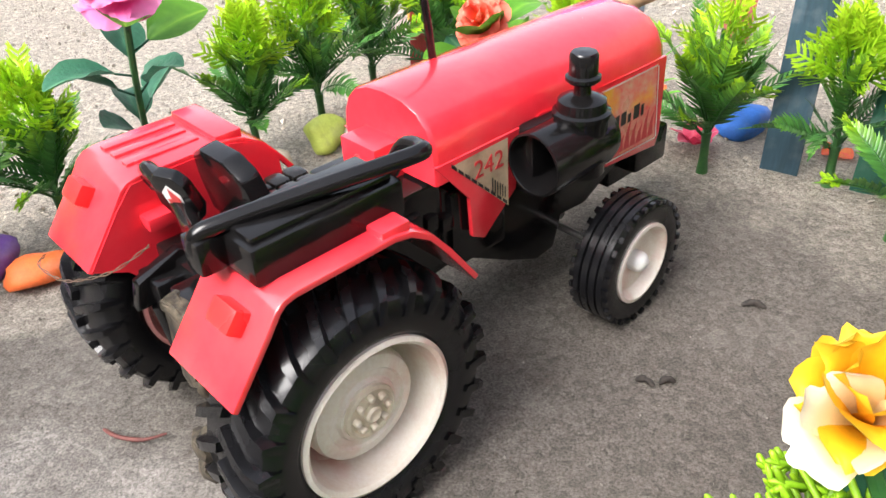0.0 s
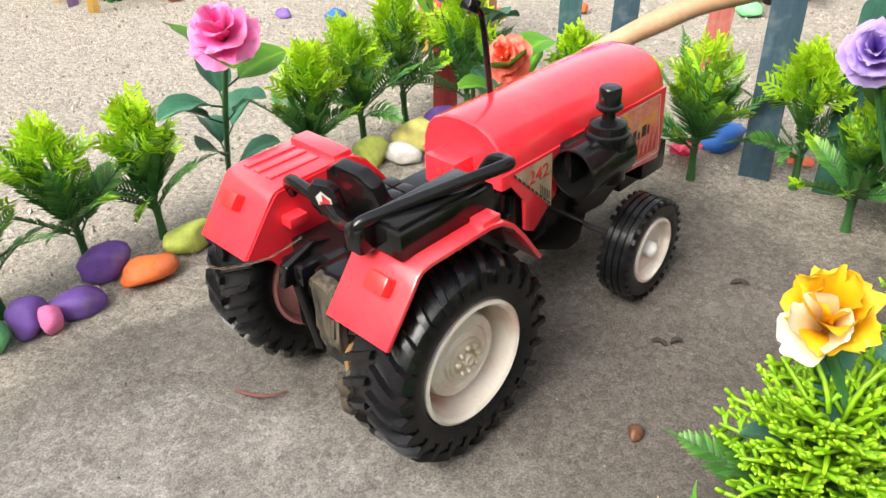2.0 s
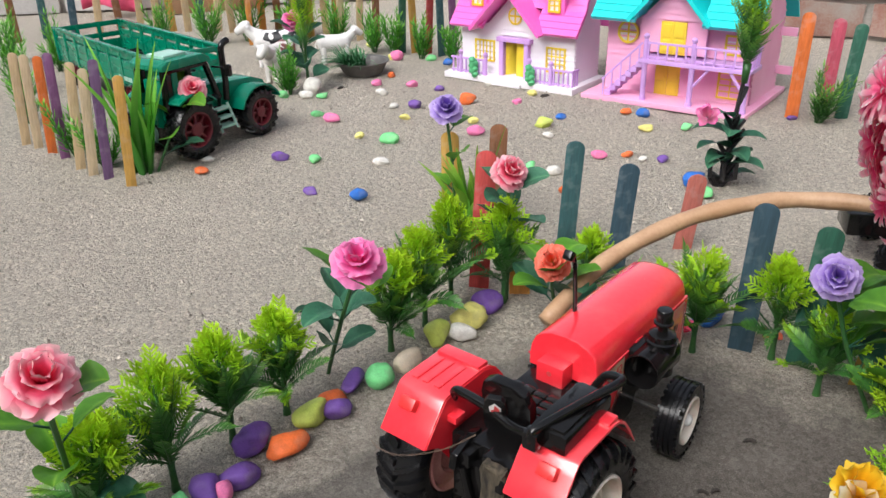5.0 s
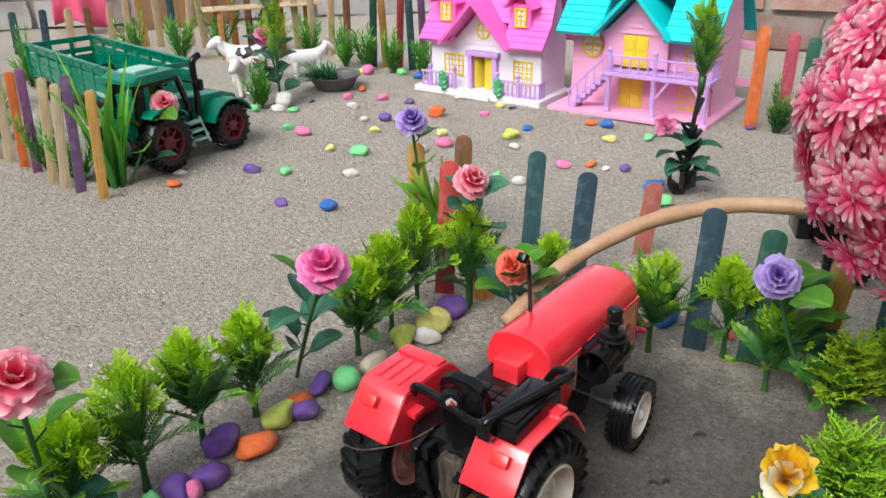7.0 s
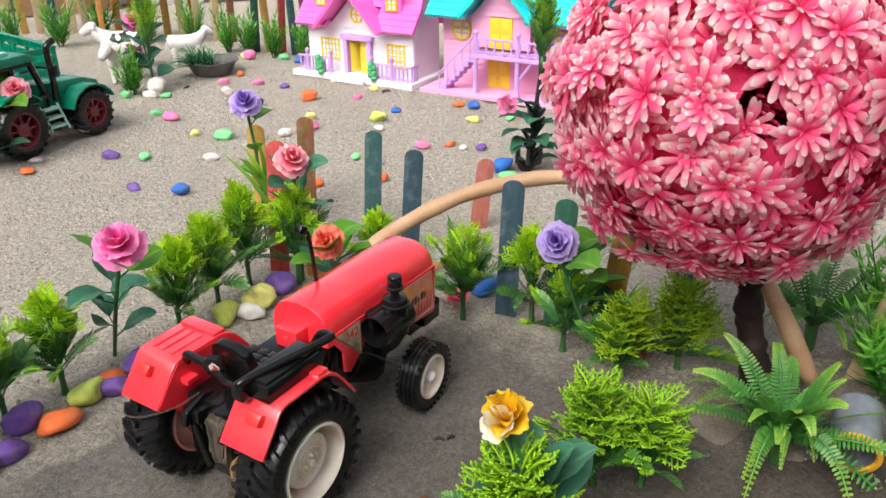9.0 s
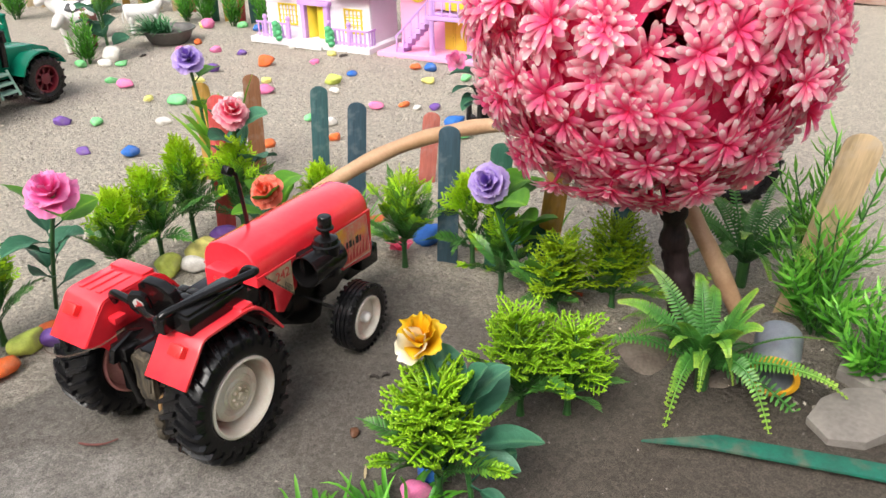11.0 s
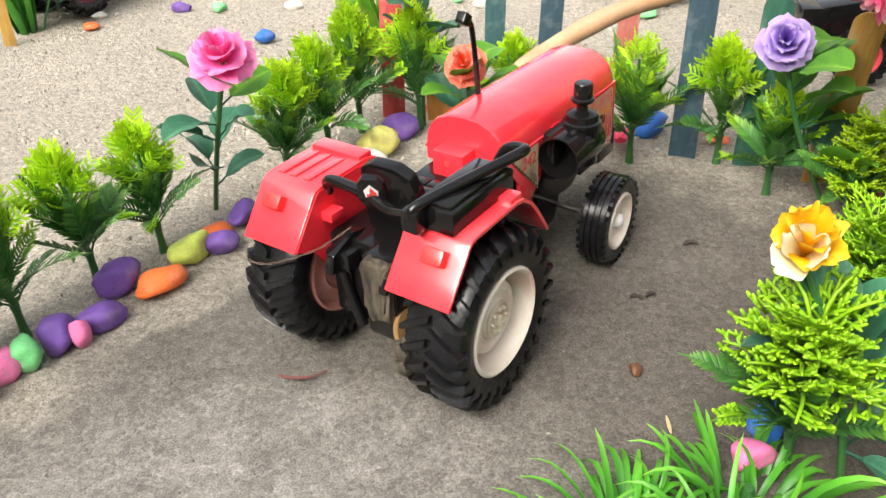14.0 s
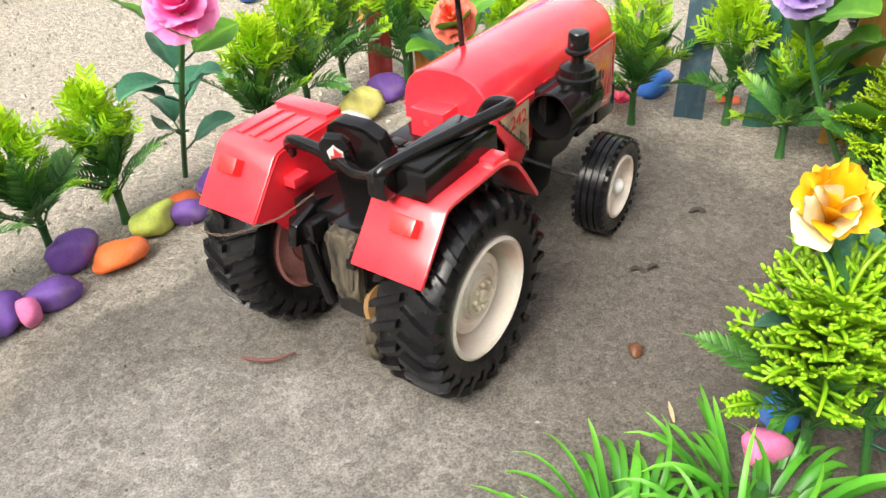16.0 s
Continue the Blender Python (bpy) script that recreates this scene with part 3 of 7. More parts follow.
def letters(text, size, m, material, parent, name="lettering"):
    """Writing as a mesh, from the built-in font."""
    cu = bpy.data.curves.new("letters", "FONT")
    cu.body, cu.size, cu.align_x, cu.align_y, cu.extrude = text, size, "CENTER", "CENTER", 0.00008
    tmp = bpy.data.objects.new("letters", cu)
    scene.collection.objects.link(tmp)
    me = bpy.data.meshes.new_from_object(tmp.evaluated_get(bpy.context.evaluated_depsgraph_get()))
    bpy.data.objects.remove(tmp)
    bpy.data.curves.remove(cu)
    me.transform(m)
    me.materials.clear()
    me.materials.append(material)
    return part(name, me, material, parent)


def red_tractor():
    t = thing("toy_tractor", TRACTOR, "shiny red plastic toy tractor with black seat and ivory wheels", "toy tractor")
    # chassis and engine
    s = Shape()
    prism(s, [(-0.018, 0.032), (0.03, 0.034), (0.066, 0.038), (0.090, 0.0245), (0.104, 0.0180), (0.113, 0.0190), (0.117, 0.031), (0.130, 0.030), (0.150, 0.040), (0.164, 0.042), (0.164, 0.060), (0.03, 0.068), (-0.018, 0.056)], -0.0165, 0.0165, "y", 0.0012)
    part("chassis", s, BLACK, t, "glossy black moulded engine and chassis")
    s = Shape()
    rbox(s, 0.062, 0.086, -0.0185, 0.0185, 0.036, 0.064, 0.002)
    for k in range(3):
        rbox(s, 0.046 + 0.006 * k, 0.0505 + 0.006 * k, -0.0190, -0.0150, 0.058 - 0.003 * k, 0.063 - 0.003 * k, 0.0006)
    rbox(s, 0.036, 0.060, -0.0172, 0.0172, 0.040, 0.070, 0.0015)
    part("engine_block", s, BLACK, t)
    s = Shape()
    rbox(s, 0.158, 0.178, -0.0185, 0.0185, 0.031, 0.046, 0.0015)
    rbox(s, 0.150, 0.170, -0.012, 0.012, 0.026, 0.036, 0.001)
    part("bumper", s, BLACK, t)
    # hood
    half = [(0.0207, 0.071), (0.0207, 0.0775), (0.0200, 0.0835), (0.0178, 0.0885), (0.0140, 0.0922), (0.0080, 0.0945), (0.0, 0.0952)]
    ring = half + [(-y, z) for y, z in half[-2::-1]]
    s = Shape()
    rows = []
    for x, k, dz in ((0.0540, 0.975, 0), (0.0546, 0.992, 0), (0.0560, 1, 0), (0.090, 1, 0), (0.130, 1, -0.0004), (0.1595, 1, -0.0008), (0.1635, 0.985, -0.0012), (0.1660, 0.95, -0.0022), (0.1672, 0.88, -0.004)):
        rows.append([(x, y * k - 0.0008, 0.071 + (z - 0.071) * k + dz) for y, z in ring])
    n = len(ring)
    faces = [tuple(range(n))]
    for i in range(len(rows) - 1):
        for j in range(n - 1):
            faces.append((i * n + j, (i + 1) * n + j, (i + 1) * n + j + 1, i * n + j + 1))
    faces.append(tuple((len(rows) - 1) * n + j for j in range(n))[::-1])
    faces.append(tuple(i * n for i in range(len(rows)))[::-1] + tuple(i * n + n - 1 for i in range(len(rows))))
    s.add([p for row in rows for p in row], faces)
    hood = part("hood", s, RED, t, "rounded shiny red hood")
    skirt = [(0.0535, 0.0775), (0.0665, 0.062), (0.0672, 0.048), (0.0724, 0.0452), (0.0868, 0.0570), (0.0880, 0.0700), (0.0915, 0.0760), (0.0980, 0.0785), (0.1060, 0.0780), (0.1130, 0.0740), (0.1180, 0.0660), (0.1210, 0.0500), (0.1330, 0.0455), (0.1640, 0.0425), (0.1660, 0.0475), (0.1660, 0.0775)]
    for y0, y1 in ((-0.0221, -0.0204), (0.0190, 0.0207)):
        part("side_panel", prism(Shape(), skirt, y0, y1, "y", 0.0004), RED, hood)
    s = Shape()
    rbox(s, 0.1640, 0.1668, -0.0200, 0.0184, 0.045, 0.078, 0.001)
    part("grille", s, RED, hood)
    s = Shape()
    rbox(s, 0.0440, 0.0550, -0.0068, 0.0092, 0.0690, 0.0815, 0.0008)
    block = part("dash_block", s, RED, hood)
    s = Shape()
    lathe(s, [(0.0014, -0.0001), (0.0014, 0.0003), (0.0, 0.0003)], 12, Matrix.Translation((0.0438, 0.0012, 0.0765)) @ pose(0, 0, 0, 0, -90, 0))
    part("steering_hole", s, INK_RED, block)
    # stickers on the hood
    y = -0.0224
    s = Shape().add([(0.0590, y, 0.0760), (0.0828, y, 0.0765), (0.0830, y, 0.0525)], [(0, 2, 1)])
    tri = part("sticker", s, DECAL_TAN, hood, "worn tan triangular sticker with a red number", smooth=False)
    up = Matrix(((1, 0, 0, 0), (0, 0, -1, 0), (0, 1, 0, 0), (0, 0, 0, 1)))
    letters("242", 0.0085, Matrix.Translation((0.0745, y - 0.0002, 0.0705)) @ up, INK_RED, tri)
    s = Shape()
    for k in range(6):
        x = 0.0755 + 0.0011 * k
        s.add([(x, y - 0.00025, 0.0655 - 0.001 * k), (x + 0.0005, y - 0.00025, 0.0655 - 0.001 * k), (x + 0.0005, y - 0.00025, 0.0605 - 0.0008 * k), (x, y - 0.00025, 0.0605 - 0.0008 * k)], [(0, 3, 2, 1)])
    for k in range(9):
        a, b = k / 9, (k + 0.75) / 9
        f = lambda q, o: (0.0592 + 0.0236 * q, y - 0.00025, 0.0757 - 0.0228 * q + o)
        s.add([f(a, 0), f(b, 0), f(b, 0.0012), f(a, 0.0012)], [(0, 1, 2, 3)])
    part("sticker_print", s, INK_BLACK, tri, smooth=False)
    s = Shape().add([(0.1240, y, 0.0755), (0.1600, y, 0.0755), (0.1625, y, 0.0470), (0.1330, y, 0.0480)], [(0, 3, 2, 1)])
    rect = part("sticker", s, DECAL, hood, "worn yellow and red flame sticker", smooth=False)
    s = Shape()
    for k, (x, w, h) in enumerate(((0.1370, 0.0022, 0.0048), (0.1402, 0.0030, 0.0050), (0.1442, 0.0018, 0.0034), (0.1475, 0.0034, 0.0054), (0.1520, 0.0016, 0.0044))):
        s.add([(x, y - 0.0002, 0.0590), (x + w, y - 0.0002, 0.0592), (x + w, y - 0.0002, 0.0592 + h), (x, y - 0.0002, 0.0590 + h)], [(0, 1, 2, 3)])
    part("sticker_bars", s, INK_BLACK, rect, smooth=False)
    s = Shape()
    ring = [(0.1240, 0.0755), (0.1600, 0.0755), (0.1625, 0.0470), (0.1330, 0.0480)]
    for (ax, az), (bx, bz) in zip(ring, ring[1:] + ring[:1]):
        side = Vector((bz - az, 0, ax - bx)).normalized() * 0.0007
        s.add([(ax, y - 0.0003, az), (bx, y - 0.0003, bz), (bx - side.x, y - 0.0003, bz - side.z), (ax - side.x, y - 0.0003, az - side.z)], [(0, 1, 2, 3)])
    part("sticker_border", s, DECAL_EDGE, rect, smooth=False)
    s = Shape()
    for k in range(9):
        x, h = 0.1285 + 0.0036 * k, 0.006 + 0.007 * ((k * 37) % 10) / 10
        s.add([(x, y - 0.0002, 0.0488), (x + 0.0034, y - 0.0002, 0.0488), (x + 0.0028, y - 0.0002, 0.0488 + h * 0.5), (x + 0.0036, y - 0.0002, 0.0488 + h), (x + 0.0012, y - 0.0002, 0.0488 + h * 0.6)], [(0, 1, 2, 3, 4)])
    part("sticker_flames", s, INK_RED, rect, "red printed flames", smooth=False)
    # air cleaner on the open side
    s = Shape()
    lie = Matrix.Translation((0, -0.0320, 0.0700)) @ pose(0, 0, 0, 0, 90, 0)
    lathe(s, [(0.0, 0.102), (0.0086, 0.1015), (0.0092, 0.0838), (0.0095, 0.0832), (0.0101, 0.0834), (0.0103, 0.0842), (0.0103, 0.1110), (0.0094, 0.1140), (0.0, 0.1148)], 32, lie)
    rbox(s, 0.088, 0.112, -0.028, -0.016, 0.055, 0.078, 0.002)
    cleaner = part("air_cleaner", s, BLACK, t, "glossy black air cleaner with an open end")
    s = Shape()
    lathe(s, [(0.0, 0.060), (0.0080, 0.061), (0.0082, 0.0795), (0.0090, 0.0800), (0.0090, 0.0814), (0.0078, 0.0820), (0.0074, 0.0850), (0.0046, 0.0864), (0.0028, 0.0868), (0.0024, 0.0900), (0.0046, 0.0906), (0.0054, 0.0914), (0.0054, 0.0924), (0.0044, 0.0930), (0.0044, 0.0990), (0.0038, 0.0998), (0.0, 0.1000)], 28, Matrix.Translation((0.1040, -0.0332, 0)))
    part("intake_cap", s, BLACK, cleaner)
    # exhaust pipe
    s = Shape()
    tube(s, curve([(0.0830, 0.0096, 0.090), (0.0812, 0.0096, 0.108), (0.0790, 0.0096, 0.1235), (0.0775, 0.0096, 0.1280), (0.0735, 0.0098, 0.1310)], 4), 0.0013, 8)
    rbox(s, -0.0030, 0.0030, -0.0024, 0.0024, -0.0026, 0.0026, 0.0008, Matrix.Translation((0.0728, 0.0098, 0.1312)) @ pose(0, 0, 0, 0, 35, 0))
    part("exhaust_pipe", s, BLACK, t)
    # seat
    s = Shape()
    rbox(s, -0.014, 0.040, -0.0205, 0.0205, 0.048, 0.0665, 0.0015)
    rbox(s, 0.004, 0.032, -0.0160, 0.0150, 0.066, 0.0740, 0.0015)
    seat = part("seat", s, BLACK, t, "quilted glossy black seat")
    square = rbox(Shape(), 0, 0.0057, 0, 0.0069, 0.0730, 0.0758, 0.0013).mesh("quilt_square", DUSTY)
    for i in range(4):
        for j in range(4):
            part("quilt_square", square, BLACK, seat).location = (0.0065 + i * 0.0062, -0.0150 + j * 0.0074, 0)
    back = [(-0.0150, 0.0), (-0.0152, 0.012), (-0.0125, 0.0195), (-0.006, 0.0225), (0.006, 0.0222), (0.0115, 0.0190), (0.0135, 0.012), (0.0130, 0.0)]
    s = prism(Shape(), back, -0.003, 0.003, "x", 0.0013, Matrix.Translation((0.0050, 0, 0.0740)) @ pose(0, 0, 0, 0, -9, 0))
    part("backrest", s, BLACK, seat)
    # fenders
    path = [(-0.0325, 0.0645), (-0.0265, 0.0722), (-0.0212, 0.0790), (-0.0180, 0.0835), (-0.0158, 0.0852), (-0.0125, 0.0860), (0.0150, 0.0864), (0.0205, 0.0853), (0.0265, 0.0815), (0.0320, 0.0748), (0.0412, 0.0618)]
    wall = [(-0.0315, 0.0645), (-0.0205, 0.0785), (-0.0150, 0.0845), (0.0150, 0.0852), (0.0225, 0.0832), (0.0300, 0.0760), (0.0310, 0.0540), (0.0100, 0.0450), (-0.0120, 0.0460), (-0.0220, 0.0600)]
    for side in (-1, 1):
        y0, y1 = sorted((side * 0.0226, side * 0.0512))
        fender = part("fender", sheet(Shape(), path, y0, y1, 0.0018), RED, t, "shiny red rear fender", smooth=True, angle=28)
        part("fender_side", prism(Shape(), wall, side * 0.0230 - 0.0008, side * 0.0230 + 0.0008, "y"), RED, fender)
        part("fender_step", rbox(Shape(), 0.0120, 0.0205, y0 + 0.001, y1 - 0.001, 0.0850, 0.0880, 0.0008), RED, fender)
        if side > 0:
            for yy in (0.0295, 0.0370, 0.0435):
                part("fender_rib", rbox(Shape(), -0.0120, 0.0100, yy, yy + 0.0035, 0.0850, 0.0869, 0.0004), RED, fender)
            part("bar_bracket", rbox(Shape(), -0.0150, -0.0070, 0.0170, 0.0235, 0.0715, 0.0755, 0.0008), RED, fender)
        m = Matrix.Translation((-0.0222, side * 0.0397, 0.0787)) @ pose(0, 0, 0, 0, 38, 0)
        s = rbox(Shape(), -0.0036, 0.0016, -0.0046, 0.0046, -0.0031, 0.0031, 0.0009, m)
        part("tail_lamp", s, RED_LAMP, fender)
    # box and handrail on the open fender
    s = rbox(Shape(), -0.0175, 0.0240, -0.0445, -0.0265, 0.0855, 0.0952, 0.0012)
    box = part("tool_box", s, BLACK, t)
    part("lid", rbox(Shape(), -0.0160, 0.0222, -0.0425, -0.0290, 0.0945, 0.0968, 0.0008), BLACK, box, "scuffed glossy black lid")
    s = Shape()
    tube(s, curve([(-0.0215, -0.0295, 0.0895), (-0.0225, -0.0298, 0.0925), (-0.0212, -0.0305, 0.0955), (-0.0150, -0.0330, 0.0970), (0.0080, -0.0405, 0.0995), (0.0265, -0.0462, 0.1010), (0.0305, -0.0440, 0.1005), (0.0310, -0.0370, 0.0985), (0.0300, -0.0320, 0.0900)], 5), 0.0022, 12)
    rbox(s, -0.0240, -0.0170, -0.0335, -0.0260, 0.0862, 0.0950, 0.0012)
    part("handrail", s, BLACK, t, "worn black tubular handrail")
    # cross bar with its badge plate
    s = Shape()
    tube(s, curve([(-0.0080, 0.0240, 0.0815), (-0.0100, 0.0205, 0.0880), (-0.0115, 0.0110, 0.0895), (-0.0130, -0.0030, 0.0890), (-0.0165, -0.0160, 0.0880), (-0.0205, -0.0280, 0.0925)], 5), 0.0025, 10)
    bar = part("cross_bar", s, BLACK, t)
    tilt = Matrix.Translation((-0.0132, -0.0050, 0.0910)) @ pose(0, 0, 0, 0, -18, 22) @ Matrix.Scale(1.0, 4)
    plate = [(-0.0060, -0.0020), (-0.0050, 0.0060), (-0.0028, 0.0085), (0.0028, 0.0085), (0.0050, 0.0060), (0.0060, -0.0020), (0.0035, -0.0070), (-0.0035, -0.0070)]
    plate_ob = part("badge_plate", prism(Shape(), plate, -0.0016, 0.0016, "x", 0.0005, tilt), BLACK, bar)
    s = prism(Shape(), [(-0.0024, -0.0032), (-0.0028, 0.0028), (0, 0.0058), (0.0028, 0.0028), (0.0024, -0.0032), (0, -0.0046)], -0.0018, -0.00165, "x", 0, tilt)
    part("badge", s, WHITE, plate_ob, "white badge", smooth=False)
    s = prism(Shape(), [(-0.0016, -0.0028), (-0.0022, 0.0020), (0, 0.0046), (0.0006, 0.0010), (0.0020, 0.0008), (0.0014, -0.0030)], -0.0020, -0.00184, "x", 0, tilt)
    part("badge_mark", s, INK_RED, plate_ob, smooth=False)
    # rear axle, gearbox and hitch
    s = Shape()
    tube(s, [(0.003, -0.034, 0.0385), (0.003, 0.034, 0.0385)], 0.0052, 16)
    rbox(s, -0.022, 0.012, -0.0190, -0.0030, 0.030, 0.068, 0.002)
    rbox(s, -0.012, 0.012, -0.0190, 0.0045, 0.030, 0.060, 0.002)
    axle = part("gearbox", s, BLACK, t)
    for yy in (-0.0185, 0.0085):
        s = prism(Shape(), [(-0.0270, 0.0560), (-0.0250, 0.0640), (-0.0120, 0.0690), (-0.0020, 0.0660), (-0.0060, 0.0600), (-0.0200, 0.0560)], yy, yy + 0.0042, "y", 0.0008)
        part("lift_arm", s, BLACK, axle, "glossy black lift arm")
    s = Shape()
    tube(s, [(-0.0195, 0.0020, 0.0300), (-0.0200, 0.0060, 0.0420), (-0.0215, 0.0080, 0.0560)], [0.0024, 0.0022, 0.0020], 10)
    rbox(s, -0.0220, -0.0080, 0.0040, 0.0160, 0.0560, 0.0640, 0.0012)
    part("lift_housing", s, BLACK, axle)
    s = Shape()
    bm = bmesh.new()
    bmesh.ops.create_icosphere(bm, subdivisions=4, radius=1.0)
    for w in bm.verts:
        c = Vector((math.copysign(abs(w.co.x) ** 0.28, w.co.x), math.copysign(abs(w.co.y) ** 0.28, w.co.y), math.copysign(abs(w.co.z) ** 0.3, w.co.z)))
        c = Vector((c.x * 0.0026, c.y * (0.0072 - 0.0012 * (c.z < 0)), c.z * 0.0138))
        w.co = c + noise.noise_vector(c * 200) * 0.0010 + noise.noise_vector(Vector((c.x, c.y, c.z * 0.25)) * 900) * 0.0012
    s.add_bm(bm, Matrix.Translation((-0.0228, -0.0120, 0.0540)))
    part("dried_mud", s, RUST, axle, "crust of dry mud on the hitch")
    s = lathe(Shape(), [(0.0, 0.0), (0.0082, 0.0002), (0.0082, 0.0025), (0.0, 0.003)], 24, Matrix.Translation((-0.018, -0.0200, 0.036)) @ pose(0, 0, 0, 70, 0, 0))
    part("cover_disc", s, TAN, axle)
    # wire tied round the fender
    s = Shape()
    base = curve([(-0.034, 0.056, 0.056), (-0.038, 0.048, 0.0580), (-0.036, 0.038, 0.0570), (-0.033, 0.026, 0.0615), (-0.028, 0.012, 0.0690), (-0.022, 0.000, 0.0790)], 8)
    for ph in (0, math.pi):
        tube(s, [p + Vector((0.0003 * math.cos(ph + i * 0.9), 0, 0.0004 * math.sin(ph + i * 0.9))) for i, p in enumerate(base)], 0.00015, 5)
    part("wire", s, WIRE, t, "thin twisted wire")
    # front axle and wheels
    s = Shape()
    tube(s, [(0.119, -0.047, 0.0240), (0.119, 0.047, 0.0240)], 0.0014, 10)
    rbox(s, 0.110, 0.128, -0.010, 0.010, 0.022, 0.034, 0.002)
    part("front_axle", s, STEEL, t)
    rear_tyre, front_tyre = tyre_mesh("tyre", 0.0360, 0.0270, 0.0226, 25, 0.0026, 0.20), ribbed_tyre_mesh("tyre", 0.0232, 0.0145, 0.0142)
    rim, hub = rear_rim_meshes()
    rims, hubs = rim.mesh("rear_wheel", RIM), hub.mesh("hub", HUB)
    pink_rim = rim.mesh("rear_wheel", RIM_PINK)
    frim, fhub = front_rim_meshes()
    frims, fhubs = frim.mesh("front_wheel", RIM), fhub.mesh("hub", WHITE)
    for side in (-1, 1):
        turn = 0 if side < 0 else 180
        for name, m, rd, hd, td in (("rear_wheel", pose(0.0030, side * 0.0412, 0.0385, 0, 0, turn), rims if side < 0 else pink_rim, hubs, rear_tyre), ("front_wheel", pose(0.1208, side * 0.0425, 0.0232, 0, 0, turn + 3), frims, fhubs, front_tyre)):
            wheel = part(name, rd, RIM, t, "ivory plastic rim stained reddish" if name[0] == "r" else "")
            wheel.matrix_local = m
            part("tyre", td, RUBBER, wheel, "black rubber tyre with deep tread")
            part("hub", hd, RIM, wheel)
            if side < 0 and name == "rear_wheel":
                s = Shape()
                for k in range(14):
                    quad = []
                    for a, r, z in ((k, 0.0200, -0.0012), (k + 1, 0.0200, -0.0012), (k + 1, 0.0189, -0.0066), (k, 0.0189, -0.0066)):
                        thin = 0.0028 * (1 - math.sin(math.pi * a / 14)) if z > -0.002 else 0
                        ang = math.radians(200 + 7 * a)
                        quad.append(OUT @ Vector((r * math.cos(ang), r * math.sin(ang), z - thin)))
                    s.add(quad, [(0, 1, 2, 3)])
                part("stain", s, RIM_STAIN, wheel, "faint red stain inside the rim")
    s = Shape()
    for q in (((-0.0322, -0.0285, 0.0385), 0.0042), ((-0.0330, -0.0290, 0.0305), 0.0034)):
        bm = bmesh.new()
        bmesh.ops.create_icosphere(bm, subdivisions=2, radius=q[1])
        for w in bm.verts:
            w.co = Vector((w.co.x * 0.7, w.co.y, w.co.z * 1.2)) * (1 + 0.5 * noise.noise(w.co * 420))
        s.add_bm(bm, Matrix.Translation(q[0]))
    part("mud_lump", s, RUST, t, "dry mud stuck on the tread")
    return t


red_tractor()


# ---- painted stones ----
def stone_shape(seed, a, b, c):
    """A worn pebble: a ball flattened by several cut planes, then smoothed by noise."""
    rnd = random.Random(seed)
    bm = bmesh.new()
    bmesh.ops.create_icosphere(bm, subdivisions=3, radius=1.0)
    cuts = [(Vector((rnd.gauss(0, 1), rnd.gauss(0, 1), rnd.gauss(0, 0.6))).normalized(), rnd.uniform(0.55, 0.88)) for _ in range(7)]
    off = Vector((seed * 1.7, seed * 0.9, 0))
    for w in bm.verts:
        d = w.co.normalized()
        k = 1.0
        for nrm, lim in cuts:
            reach = d.dot(nrm)
            if reach > 0:
                k = min(k, (lim / reach + k * 0.12) / 1.12 if reach > lim else k)
        k *= 1 + 0.10 * noise.noise(d * 1.6 + off) + 0.02 * noise.noise(d * 7 + off)
        w.co = Vector((d.x * k * a / 2, d.y * k * b / 2, d.z * k * c / 2))
    s = Shape()
    s.add_bm(bm)
    return s


def stone(x, y, key, a, b, c, turn, seed, where, z=None, group=""):
    s = stone_shape(seed, a, b, c)
    low = min(p[2] for p in s.v)
    base = ground_height(x, y) if z is None else z
    label = "%s painted pebble lying on %s" % (STONE_COLOURS[key][0], where)
    return solo("pebble", s, STONE[key], label, "pebble", group, m=pose(x, y, base - low * 0.80, 0, 0, turn), angle=180)


ROW = [(-0.247, 0.240, "wh", 0.027, 0.023, 0.022, 20), (-0.232, 0.251, "pk", 0.018, 0.014, 0.016, 60), (-0.221, 0.256, "gr", 0.019, 0.015, 0.018, 100), (-0.2095, 0.267, "pu", 0.021, 0.018, 0.018, 80),
       (-0.2005, 0.2655, "pk", 0.012, 0.010, 0.015, 90), (-0.191, 0.277, "pu", 0.026, 0.014, 0.013, 25), (-0.184, 0.303, "pu", 0.025, 0.016, 0.017, 40), (-0.1635, 0.300, "or", 0.028, 0.017, 0.013, 35),
       (-0.1475, 0.324, "li", 0.025, 0.017, 0.016, 45), (-0.130, 0.327, "pu", 0.018, 0.014, 0.013, 10), (-0.132, 0.340, "or", 0.021, 0.013, 0.011, 15), (-0.1175, 0.352, "pu", 0.022, 0.013, 0.013, 60),
       (-0.099, 0.353, "gr", 0.019, 0.017, 0.019, 30), (-0.076, 0.370, "cr", 0.026, 0.014, 0.014, 40), (-0.051, 0.3935, "li", 0.023, 0.017, 0.018, 40), (-0.033, 0.397, "wh", 0.022, 0.014, 0.014, -20),
       (-0.022, 0.410, "ye", 0.027, 0.021, 0.021, 5), (-0.003, 0.431, "pu", 0.023, 0.019, 0.018, 0)]
for i, (x, y, k, a, b, c, turn) in enumerate(ROW):
    stone(x, y, k, a * 1.16, b * 1.14, c * 1.12, turn, 10 + i, "the sand in a border row", group="border pebbles")
